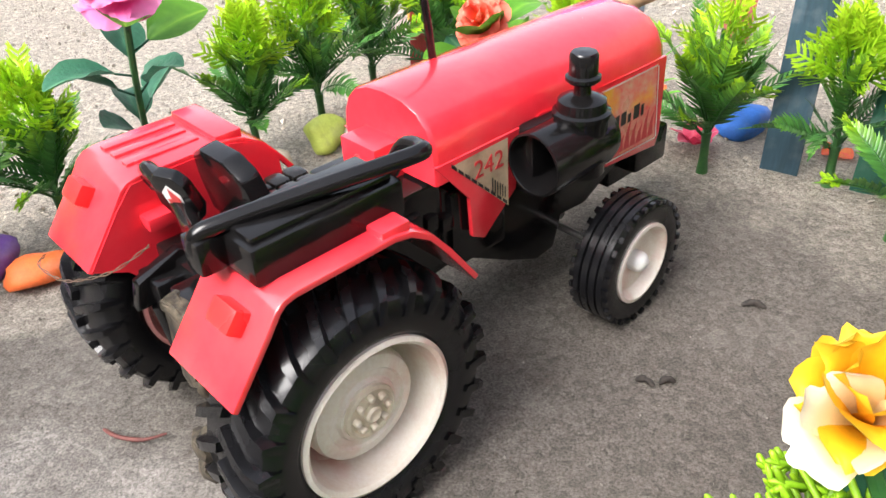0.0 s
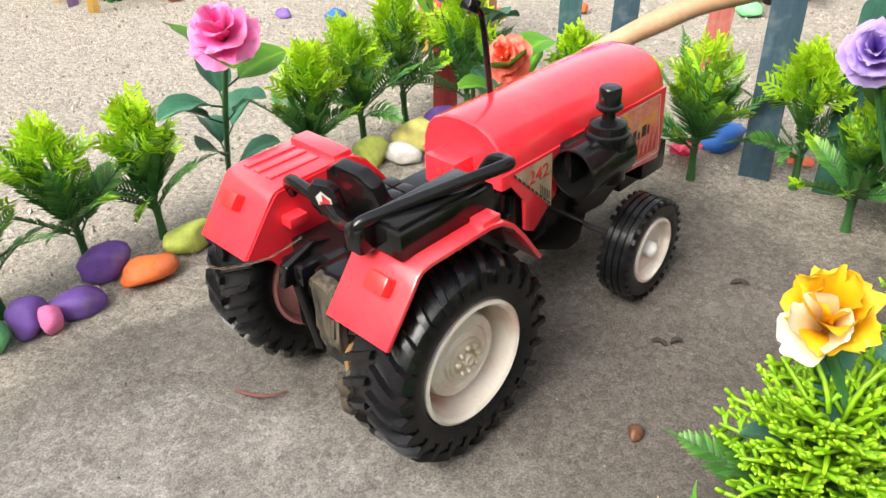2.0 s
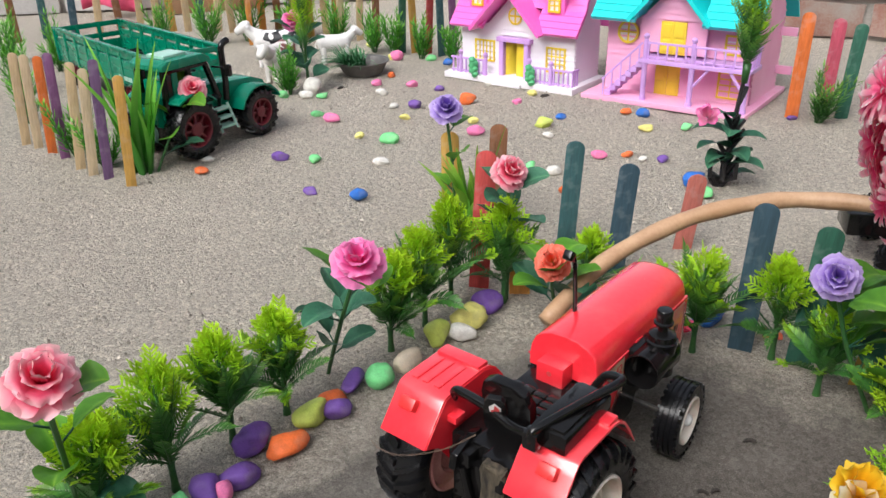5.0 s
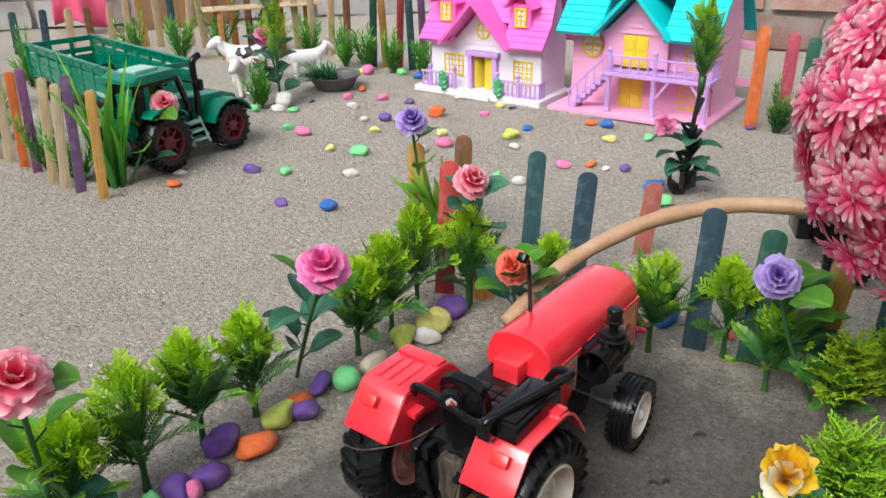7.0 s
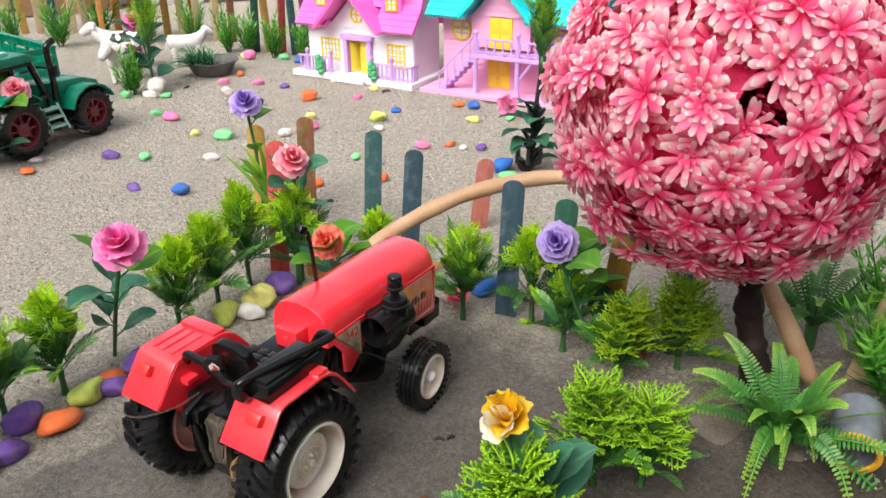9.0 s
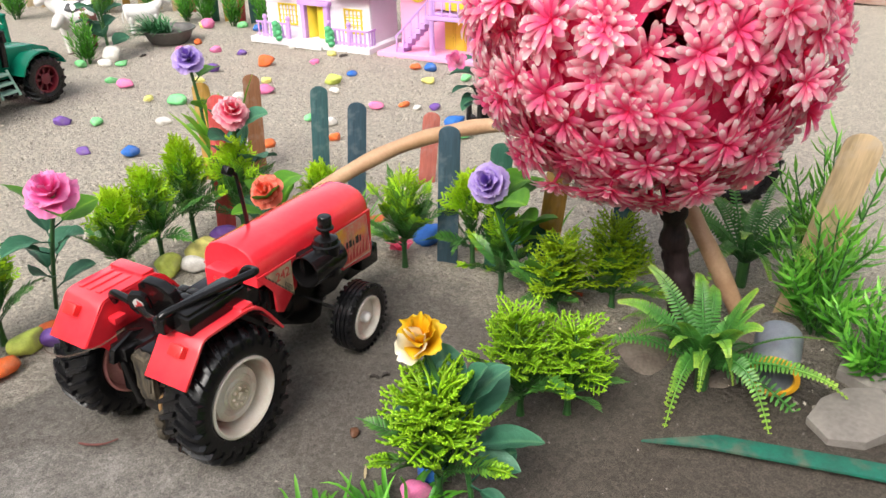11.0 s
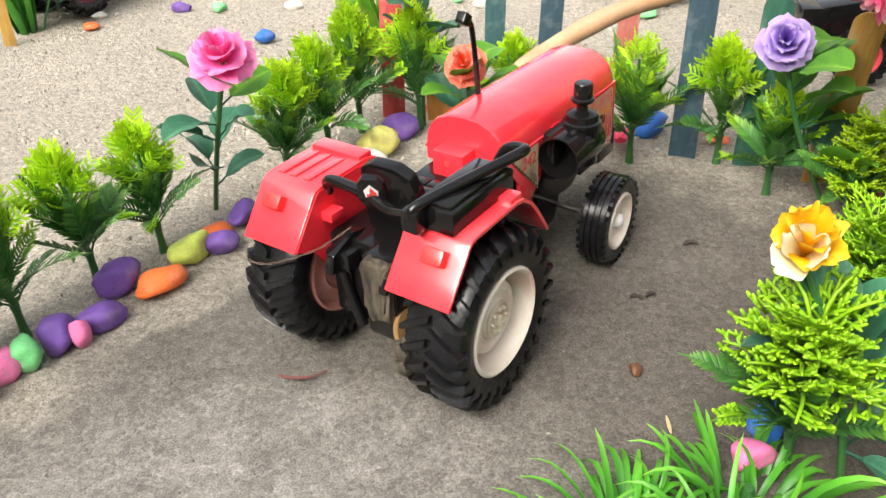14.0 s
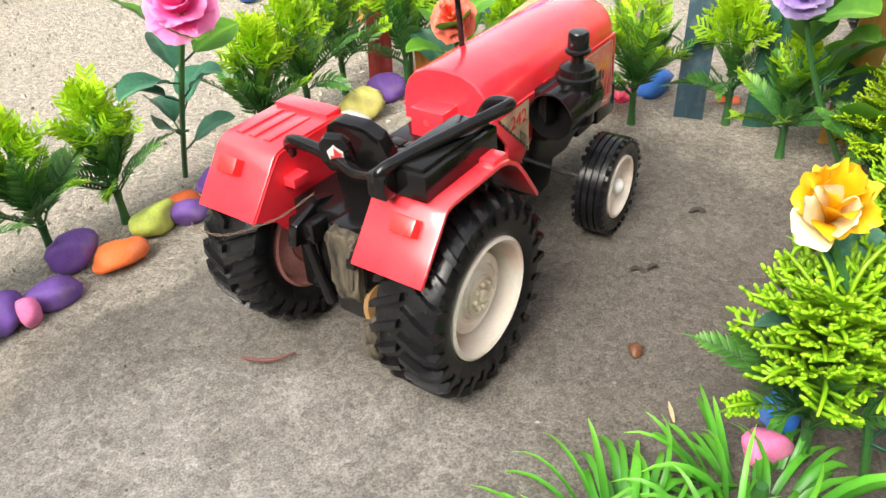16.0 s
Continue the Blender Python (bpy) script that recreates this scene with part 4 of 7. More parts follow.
SCATTER = [(-0.143, 0.854, "pu", 20), (-0.105, 0.83, "gr", 16), (-0.028, 0.804, "wh", 18), (-0.071, 0.694, "bl", 22), (-0.117, 0.724, "pu", 17), (-0.041, 0.907, "ye", 13), (-0.005, 0.879, "gr", 24), (-0.067, 1.0, "pk", 24), (-0.085, 1.029, "gr", 18), (0.025, 1.036, "wh", 15), (0.032, 0.978, "ye", 14), (0.058, 1.033, "pu", 20), (0.021, 1.12, "wh", 19), (0.023, 1.18, "pk", 17), (0.055, 1.229, "or", 15), (0.076, 1.153, "pk", 18), (0.111, 1.117, "pu", 15), (0.133, 1.032, "or", 26), (0.117, 0.937, "ye", 16), (0.109, 0.883, "pk", 23), (0.195, 1.131, "wh", 14), (0.24, 1.051, "ye", 15), (0.204, 1.012, "pk", 18), (0.203, 0.893, "li", 23), (0.236, 0.915, "bl", 15), (0.194, 0.849, "wh", 13)]
SCATTER += [(0.333, 0.918, "or", 16), (0.35, 0.901, "bl", 18), (0.321, 0.832, "ye", 18), (0.223, 0.75, "pk", 17), (0.259, 0.753, "or", 15), (0.27, 0.732, "wh", 12), (0.29, 0.722, "pu", 16), (0.372, 0.821, "gr", 15), (0.146, 0.657, "or", 15), (0.136, 0.744, "gr", 13), (0.075, 0.673, "or", 15), (0.285, 0.637, "bl", 30), (0.278, 0.609, "gr", 22), (0.525, 0.822, "pu", 14), (-0.236, 0.834, "or", 16), (-0.229, 0.866, "wh", 16), (-0.093, 1.138, "wh", 22), (-0.068, 1.131, "gr", 20), (-0.127, 1.147, "gr", 19), (0.056, 1.48, "ye", 22), (0.078, 1.36, "ye", 20), (0.143, 1.333, "gr", 20), (0.164, 1.288, "bl", 18), (0.159, 0.38, "bl", 30), (0.155, 0.72, "wh", 18), (0.07, 0.86, "wh", 22)]
for i, (x, y, k, mm) in enumerate(SCATTER):
    r = random.Random(i)
    a = mm * 0.00112
    stone(x, y, k, a * r.uniform(0.95, 1.12), a * r.uniform(0.64, 0.88), a * r.uniform(0.46, 0.66), r.uniform(-40, 40), 60 + i, "the loose sand", group="scattered pebbles")
stone(0.049, 0.098, "pk", 0.020, 0.015, 0.013, 15, 201, "the earth among grass", group="corner pebbles")
stone(0.063, 0.110, "bl", 0.020, 0.016, 0.016, 40, 202, "the earth under a shrub", group="corner pebbles")


# ---- wooden craft sticks ----
def stick(x, y, colour, tall, turn, lean=0, lean2=0, wide=0.0165, where="stuck upright in the sand", group="fence sticks"):
    """A flat craft stick with rounded ends, pushed into the sand."""
    s = Shape()
    r = wide / 2
    out = [(-r, -0.02), (r, -0.02)] + [(r * math.cos(a), tall - r * 0.8 + r * 0.8 * math.sin(a)) for a in np.linspace(0, math.pi, 9)]
    prism(s, out, -0.0009, 0.0009, "y", 0.0003)
    name = colour.replace("_", " ")
    m = pose(x, y, ground_height(x, y), 0, 0, turn) @ pose(0, 0, 0, lean2, lean, 0)
    return solo("craft_stick", s, STICK[colour], "weathered %s wooden craft stick %s" % (name, where), "craft stick", group, m=m, angle=30)


for row in ((0.157, 0.334, "blue", 0.113, -35, 2), (0.186, 0.308, "green", 0.105, -40, 3), (0.209, 0.272, "yellow", 0.100, -40, 6), (0.003, 0.478, "red", 0.118, -20, 3, -3), (0.006, 0.59, "yellow", 0.098, -20, 0),
            (0.032, 0.457, "orange", 0.03, -20, 0), (0.052, 0.60, "brown", 0.098, -20, 2), (0.105, 0.545, "teal", 0.095, -20, 3), (0.120, 0.470, "blue", 0.098, -20, 4), (0.199, 0.50, "brick", 0.072, -15, 6)):
    stick(*row)


# ---- artificial plants ----
def sideways(d):
    d = Vector(d).normalized()
    c = d.cross(Vector((0, 0, 1)))
    return c.normalized() if c.length > 1e-3 else Vector((1, 0, 0))


def frond(s, pts, leaf, wide, pairs, tip0, tip1, rnd, lean=0.55, twist=0.0, stem=0.0006):
    """A feathered frond: a stem with pairs of narrow leaflets."""
    tube(s, pts, [stem * (1 - 0.7 * i / (len(pts) - 1)) for i in range(len(pts))], 4, [tip0 + (tip1 - tip0) * 0.6 * i / (len(pts) - 1) for i in range(len(pts))], caps=False)
    n = len(pts) - 1
    for k in range(pairs):
        u = 0.12 + 0.88 * (k + 0.5) / pairs
        i = min(int(u * n), n - 1)
        p = pts[i].lerp(pts[i + 1], u * n - i)
        along = (pts[i + 1] - pts[i]).normalized()
        across = sideways(along)
        across = Matrix.Rotation(twist, 3, along) @ across
        up = across.cross(along)
        size = leaf * (math.sin(math.pi * min(1.0, 0.18 + 0.80 * u)) ** 0.7) * rnd.uniform(0.85, 1.12)
        t = tip0 + (tip1 - tip0) * u
        for side in (-1, 1):
            d = (along * lean + across * side + up * rnd.uniform(0.0, 0.35)).normalized()
            q = [p, p + d * size * 0.55 + up * size * 0.06, p + d * size + along * size * 0.18]
            blade(s, q, [wide * 0.5, wide, wide * 0.12], along, 0.3, t, min(1, t + 0.25))
    q = pts[-1]
    blade(s, [q, q + (pts[-1] - pts[-2]).normalized() * leaf * 0.6], [wide, wide * 0.15], sideways(pts[-1] - pts[-2]), 0.3, tip1, tip1)


def sprig(s, start, heading, size, rnd, tip0=0.3, wide=0.0015):
    """A short bright sprig: a flat spray of small forked needles."""
    d = Vector(heading).normalized()
    a = sideways(d)
    b = a.cross(d)
    turn = rnd.uniform(0, math.pi)
    o, up = a * math.cos(turn) + b * math.sin(turn), b * math.cos(turn) - a * math.sin(turn)
    pts = [Vector(start) + d * size * k / 3 + Vector((0, 0, -0.10 * size * (k / 3) ** 2)) for k in range(4)]
    blade(s, pts, [wide, wide, wide * 0.8, wide * 0.3], o, 0.5, tip0, 0.8)
    for k in range(1, 6):
        u = k / 5
        p = pts[0].lerp(pts[-1], 0.10 + 0.85 * u)
        for side in (-1, 1):
            e = (d * 0.9 + o * side + up * rnd.uniform(-0.35, 0.45)).normalized()
            ln = size * rnd.uniform(0.36, 0.54) * (1.1 - 0.45 * u)
            q = p + e * ln * 0.55
            blade(s, [p, q, p + e * ln], [wide * 0.7, wide, wide * 0.35], up.cross(e), 0.45, tip0 + 0.4 * u, 1.0)
            f = (e + d * 0.9 + up * rnd.uniform(-0.3, 0.3)).normalized()
            blade(s, [q, q + f * ln * 0.5], [wide * 0.9, wide * 0.3], up.cross(f), 0.45, tip0 + 0.4 * u, 1.0)


def antler(s, start, heading, size, rnd, tip0=0.3, wide=0.0015):
    """A flat forked spray of blunt round fingers, like a cypress twig."""
    d = Vector((heading[0], heading[1], heading[2] * 0.62)).normalized()
    o = Matrix.Rotation(rnd.uniform(-0.55, 0.55), 3, d) @ sideways(d)
    up = o.cross(d)
    r = wide * 0.31
    pts = [Vector(start) + d * size * k / 4 + up * (0.10 * size * math.sin(0.8 * k)) for k in range(5)]
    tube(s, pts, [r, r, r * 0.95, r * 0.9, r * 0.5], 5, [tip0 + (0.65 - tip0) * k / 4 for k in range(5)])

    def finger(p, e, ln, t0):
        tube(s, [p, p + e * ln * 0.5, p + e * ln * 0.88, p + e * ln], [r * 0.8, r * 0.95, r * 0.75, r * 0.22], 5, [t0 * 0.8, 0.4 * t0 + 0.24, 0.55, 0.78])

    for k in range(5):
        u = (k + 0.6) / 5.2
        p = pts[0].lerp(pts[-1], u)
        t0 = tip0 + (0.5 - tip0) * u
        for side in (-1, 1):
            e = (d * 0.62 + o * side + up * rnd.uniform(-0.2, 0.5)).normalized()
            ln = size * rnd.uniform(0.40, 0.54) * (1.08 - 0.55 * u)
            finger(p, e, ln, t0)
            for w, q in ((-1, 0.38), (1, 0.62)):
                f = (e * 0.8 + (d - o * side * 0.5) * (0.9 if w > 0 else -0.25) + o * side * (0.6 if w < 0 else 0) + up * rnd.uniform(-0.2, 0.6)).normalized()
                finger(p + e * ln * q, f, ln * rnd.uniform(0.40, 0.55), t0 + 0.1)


def sprig_shrub(x, y, tall, spread, seed, label, tint=LIME, fronds=12, crown=34, lean=(0, 0), group="border plants", stalk=0.21, crown_size=1.0, leaf_wide=0.0015, spray=sprig, low=0.54):
    """An artificial shrub: a swollen stalk, arching dark feathered fronds, and a rosette of forked bright tips on a short stem."""
    rnd = random.Random(seed)
    t = thing("artificial_shrub", pose(x, y, ground_height(x, y), 0, 0, rnd.uniform(0, 360)), label, "artificial plant", group)
    foot = tall * stalk
    lx, ly = lean[0] + rnd.uniform(-0.10, 0.10), lean[1] + rnd.uniform(-0.10, 0.10)
    axis = lambda h: Vector((lx * max(0.0, h - foot), ly * max(0.0, h - foot), h))
    s = Shape()
    tube(s, [(0, 0, -0.012), (0, 0, 0), (0, 0, foot * 0.35), (0, 0, foot * 0.75), (0, 0, foot * 1.05)], [0.0030, 0.0028, 0.0021, 0.0019, 0.0024], 9)
    tube(s, [axis(foot), axis(tall * 0.5), axis(tall * 0.74)], [0.0016, 0.0013, 0.0008], 6)
    part("stalk", s, STALK, t)
    s, c = Shape(), Shape()
    for k in range(fronds):
        a = 2.3999 * k + rnd.uniform(-0.4, 0.4)
        tilt = rnd.uniform(0.65, 1.30) if k % 3 else rnd.uniform(0.25, 0.5)
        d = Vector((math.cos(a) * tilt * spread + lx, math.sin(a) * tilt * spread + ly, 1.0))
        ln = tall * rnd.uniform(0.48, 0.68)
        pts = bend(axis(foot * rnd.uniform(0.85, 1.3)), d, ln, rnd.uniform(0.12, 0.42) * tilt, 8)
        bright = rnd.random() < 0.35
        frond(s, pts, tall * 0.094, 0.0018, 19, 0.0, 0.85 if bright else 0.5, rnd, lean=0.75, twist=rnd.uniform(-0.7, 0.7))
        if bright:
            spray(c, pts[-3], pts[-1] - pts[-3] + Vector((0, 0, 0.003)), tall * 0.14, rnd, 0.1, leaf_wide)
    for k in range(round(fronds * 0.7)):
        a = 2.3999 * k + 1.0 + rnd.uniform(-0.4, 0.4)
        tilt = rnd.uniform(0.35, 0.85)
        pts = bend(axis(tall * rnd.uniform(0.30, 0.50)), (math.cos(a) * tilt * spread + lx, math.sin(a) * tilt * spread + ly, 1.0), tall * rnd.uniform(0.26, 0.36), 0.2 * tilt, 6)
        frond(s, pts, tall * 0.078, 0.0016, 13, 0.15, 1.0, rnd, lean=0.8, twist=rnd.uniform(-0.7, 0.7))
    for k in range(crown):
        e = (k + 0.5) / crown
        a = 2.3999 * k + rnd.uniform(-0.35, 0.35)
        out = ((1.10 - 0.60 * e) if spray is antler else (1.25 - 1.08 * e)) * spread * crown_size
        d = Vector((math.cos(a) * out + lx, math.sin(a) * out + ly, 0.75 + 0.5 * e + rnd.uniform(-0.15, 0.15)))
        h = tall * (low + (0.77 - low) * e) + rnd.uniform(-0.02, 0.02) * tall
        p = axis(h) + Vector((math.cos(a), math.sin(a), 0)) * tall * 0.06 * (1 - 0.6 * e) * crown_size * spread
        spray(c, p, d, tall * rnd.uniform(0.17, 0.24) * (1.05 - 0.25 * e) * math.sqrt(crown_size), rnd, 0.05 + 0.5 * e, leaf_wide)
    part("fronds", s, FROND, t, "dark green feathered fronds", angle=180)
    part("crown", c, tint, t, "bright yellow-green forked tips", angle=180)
    return t


def broad_leaf(s, start, heading, length, wide, droop, rnd, tip0=0.0, tip1=1.0):
    """A cupped leaf with a pale midrib, sunken side veins and a wavy edge."""
    pts = bend(start, heading, length, droop, 11)
    side0 = Matrix.Rotation(rnd.uniform(-0.5, 0.5), 3, Vector(heading).normalized()) @ sideways(heading)
    seed, cup = rnd.uniform(0, 50), rnd.uniform(0.12, 0.34)
    verts, ts = [], []
    nv = 9
    for i, p in enumerate(pts):
        u = i / 10
        along = (pts[min(i + 1, 10)] - pts[max(i - 1, 0)]).normalized()
        side = (side0 - along * side0.dot(along)).normalized()
        up = side.cross(along)
        half = wide * 0.5 * (math.sin(math.pi * u ** 0.72) ** 0.75 if 0 < u < 1 else 0.03) + 0.0003
        for j in range(nv):
            v = j / (nv - 1) * 2 - 1
            vein = 0.08 * math.cos((u * 7 - abs(v) * 1.6) * 2 * math.pi) * (1 - abs(v)) * abs(v) * 2.4
            lift = half * (cup * v * v + 0.10 * abs(v) + vein + 0.16 * v * v * noise.noise(Vector((u * 5, v * 2, seed))))
            verts.append(p + side * (v * half) + up * lift + along * (half * 0.25 * abs(v)))
            ts.append(min(1, tip0 + (tip1 - tip0) * (0.10 + 0.45 * u + (0.40 if j == nv // 2 else 0.0) + 0.18 * abs(v) ** 3 + vein * 2)))
    faces = [(i * nv + j, i * nv + j + 1, (i + 1) * nv + j + 1, (i + 1) * nv + j) for i in range(10) for j in range(nv - 1)]
    s.add(verts, faces, [max(0.0, q) for q in ts])


def rose_shapes(radius, seed, ruffle=0.55, rings=((3, 0.30, 0.62, 1.05), (4, 0.55, 0.80, 0.85), (5, 0.85, 1.0, 0.50), (5, 1.08, 1.12, 0.12))):
    """Rose petals: cupped sheets in rings, wide open outside, closed inside."""
    rnd = random.Random(seed)
    s = Shape()
    for count, reach, size, up in rings:
        for k in range(count):
            a = 2 * math.pi * (k + 0.5 * (count % 2) + rnd.uniform(-0.2, 0.2)) / count
            out, side = Vector((math.cos(a), math.sin(a), 0)), Vector((-math.sin(a), math.cos(a), 0))
            wide = radius * size * rnd.uniform(0.85, 1.05)
            verts, ts = [], []
            nu, nv = 8, 9
            for i in range(nu):
                u = i / (nu - 1)
                lift = radius * (up * 1.15 * math.sin(u * math.pi / 2) + 0.10 * (1 - up) * math.sin(u * math.pi))
                r = radius * reach * (0.12 + 0.88 * u ** 1.1)
                curl = -radius * 0.16 * max(0, u - 0.72) / 0.28 * (1.2 - up)
                half = wide * (0.25 + 0.75 * math.sin(min(1, u * 1.25 + 0.05) * math.pi / 2)) * (1 - 0.45 * max(0, u - 0.8) / 0.2) * 0.62
                for j in range(nv):
                    v = j / (nv - 1) * 2 - 1
                    wob = radius * (0.05 * noise.noise(Vector((u * 2.3 + seed, v * 1.7, k + count * 3.1))) + ruffle * 0.30 * u ** 3 * noise.noise(Vector((v * 2.1, seed * 1.7, k * 2.3 + count))) + ruffle * 0.08 * u ** 2 * noise.noise(Vector((v * 5.5, u * 3 + seed, k * 1.3 + count))))
                    cup = radius * 0.16 * v * v * (0.4 + up)
                    verts.append(out * (r - cup * 0.6 + wob) + side * (v * half) + Vector((0, 0, lift + curl * (1 - 0.3 * v * v) + wob + cup * 0.5)))
                    ts.append(min(1, 0.15 + 0.75 * u + 0.25 * abs(v) * u))
            faces = [(i * nv + j, i * nv + j + 1, (i + 1) * nv + j + 1, (i + 1) * nv + j) for i in range(nu - 1) for j in range(nv - 1)]
            s.add(verts, faces, ts)
    return s


def rose_plant(x, y, head, radius, material, seed, label, leaves=9, leaf=0.03, leaf_mat=LEAF, light=3, face=(0, -0.4, 1), group="flowers", low=0.25, rings=None, ruffle=0.55, arc=None):
    """A single artificial rose: bent stem, broad leaves and a flower head at head (world)."""
    rnd = random.Random(seed)
    z = ground_height(x, y)
    t = thing("artificial_rose", pose(x, y, z), label, "artificial flower", group)
    top = Vector(head) - Vector((x, y, z))
    q = Vector(face).to_track_quat("Z", "Y").to_matrix().to_4x4()
    s = Shape()
    mid = top * 0.5 + Vector((rnd.uniform(-0.004, 0.004), rnd.uniform(-0.004, 0.004), 0))
    line = curve([(0, 0, -0.012), (0, 0, 0.0), mid, top - q.to_3x3() @ Vector((0, 0, radius * 0.45))], 5)
    tube(s, line, [0.0019] * 4 + [0.0015] * (len(line) - 4), 7)
    part("stem", s, STALK, t)
    dark, pale = Shape(), Shape()
    for k in range(leaves):
        u = low + (0.92 - low) * (k + rnd.random() * 0.6) / leaves
        p = line[min(len(line) - 1, int(5 + u * (len(line) - 6)))]
        a = k * 2.4 + rnd.uniform(-0.4, 0.4) if arc is None else arc[0] + arc[1] * math.sin(k * 2.4) + rnd.uniform(-0.15, 0.15)
        d = Vector((math.cos(a), math.sin(a), rnd.uniform(0.4, 1.2) if arc is None else rnd.uniform(0.5, 1.1)))
        tube(dark, [p, p + d.normalized() * leaf * 0.3], 0.0006, 4)
        broad_leaf(pale if k >= leaves - light else dark, p + d.normalized() * leaf * 0.28, d, leaf * rnd.uniform(0.85, 1.15), leaf * rnd.uniform(0.62, 0.76), rnd.uniform(0.1, 0.5), rnd)
    part("foliage", dark, leaf_mat, t, "broad dark green veined leaves", angle=180)
    if pale.v:
        part("foliage", pale, LEAF_LIGHT, t, "light green leaves under the flower", angle=180)
    s = rose_shapes(radius, seed, ruffle, rings) if rings else rose_shapes(radius, seed, ruffle)
    for i, p in enumerate(s.v):
        s.v[i] = tuple(q @ Vector(p) + top - q.to_3x3() @ Vector((0, 0, radius * 0.35)))
    part("flower", s, material, t, angle=180)
    return t


def grass_tuft(x, y, count, tall, wide, spread, seed, label, material=GRASS, droop=0.5, group="grass tufts", name="artificial_grass"):
    rnd = random.Random(seed)
    s = Shape()
    for k in range(count):
        a = rnd.uniform(0, 2 * math.pi)
        r = spread * 0.25 * math.sqrt(rnd.random())
        t = rnd.uniform(0.3, 1.0)
        d = Vector((math.cos(a) * t * spread / tall, math.sin(a) * t * spread / tall, 1.0))
        ln = tall * rnd.uniform(0.65, 1.15)
        pts = bend((r * math.cos(a), r * math.sin(a), -0.002), d, ln, droop * (0.35 + 0.65 * t) * rnd.uniform(0.5, 1.2), 7)
        curl = rnd.uniform(-0.4, 0.4) * ln
        pts = [p + sideways(d) * curl * (i / 6) ** 2 for i, p in enumerate(pts)]
        w = wide * rnd.uniform(0.75, 1.2)
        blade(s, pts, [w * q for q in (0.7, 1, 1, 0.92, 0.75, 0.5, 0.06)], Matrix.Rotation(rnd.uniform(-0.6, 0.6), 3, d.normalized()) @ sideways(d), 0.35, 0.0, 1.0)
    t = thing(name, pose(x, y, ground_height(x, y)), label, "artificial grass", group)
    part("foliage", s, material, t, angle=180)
    f = Shape()
    tube(f, [(0, 0, -0.01), (0, 0, 0.004), (0, 0, 0.012)], [0.004, 0.0035, 0.002], 8)
    part("foot", f, STALK, t)
    return t


def needle_bush(x, y, tall, spread, stems, seed, label, material=None, group="background bushes", name="artificial_bush"):
    """Upright stems ringed with thin pointed needles."""
    rnd = random.Random(seed)
    s, stalks = Shape(), Shape()
    for k in range(stems):
        a = rnd.uniform(0, 2 * math.pi)
        lean = rnd.uniform(0.1, 1.0) * spread / tall
        pts = bend((0.003 * math.cos(a), 0.003 * math.sin(a), -0.004), (math.cos(a) * lean, math.sin(a) * lean, 1), tall * rnd.uniform(0.62, 1.0), rnd.uniform(-0.15, 0.25), 7)
        tube(stalks, pts, [0.0009 * (1 - 0.09 * i) for i in range(7)], 4, [i / 7 for i in range(7)], caps=False)
        for j in range(26):
            u = 0.16 + 0.84 * j / 25
            i = min(int(u * 6), 5)
            p = pts[i].lerp(pts[i + 1], u * 6 - i)
            along = (pts[i + 1] - pts[i]).normalized()
            across = Matrix.Rotation(j * 2.4 + k, 3, along) @ sideways(along)
            ln = tall * rnd.uniform(0.13, 0.22) * (1.15 - 0.45 * u)
            d = (along * rnd.uniform(0.7, 1.2) + across).normalized()
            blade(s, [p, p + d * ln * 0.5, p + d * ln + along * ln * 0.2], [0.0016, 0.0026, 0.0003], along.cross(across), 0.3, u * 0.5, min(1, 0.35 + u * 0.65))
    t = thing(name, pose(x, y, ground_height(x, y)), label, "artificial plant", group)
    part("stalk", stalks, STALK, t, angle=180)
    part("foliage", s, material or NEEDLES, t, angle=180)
    return t


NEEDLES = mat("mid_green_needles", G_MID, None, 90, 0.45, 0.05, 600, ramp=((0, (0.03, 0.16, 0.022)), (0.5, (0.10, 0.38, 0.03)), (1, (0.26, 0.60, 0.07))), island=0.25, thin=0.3)


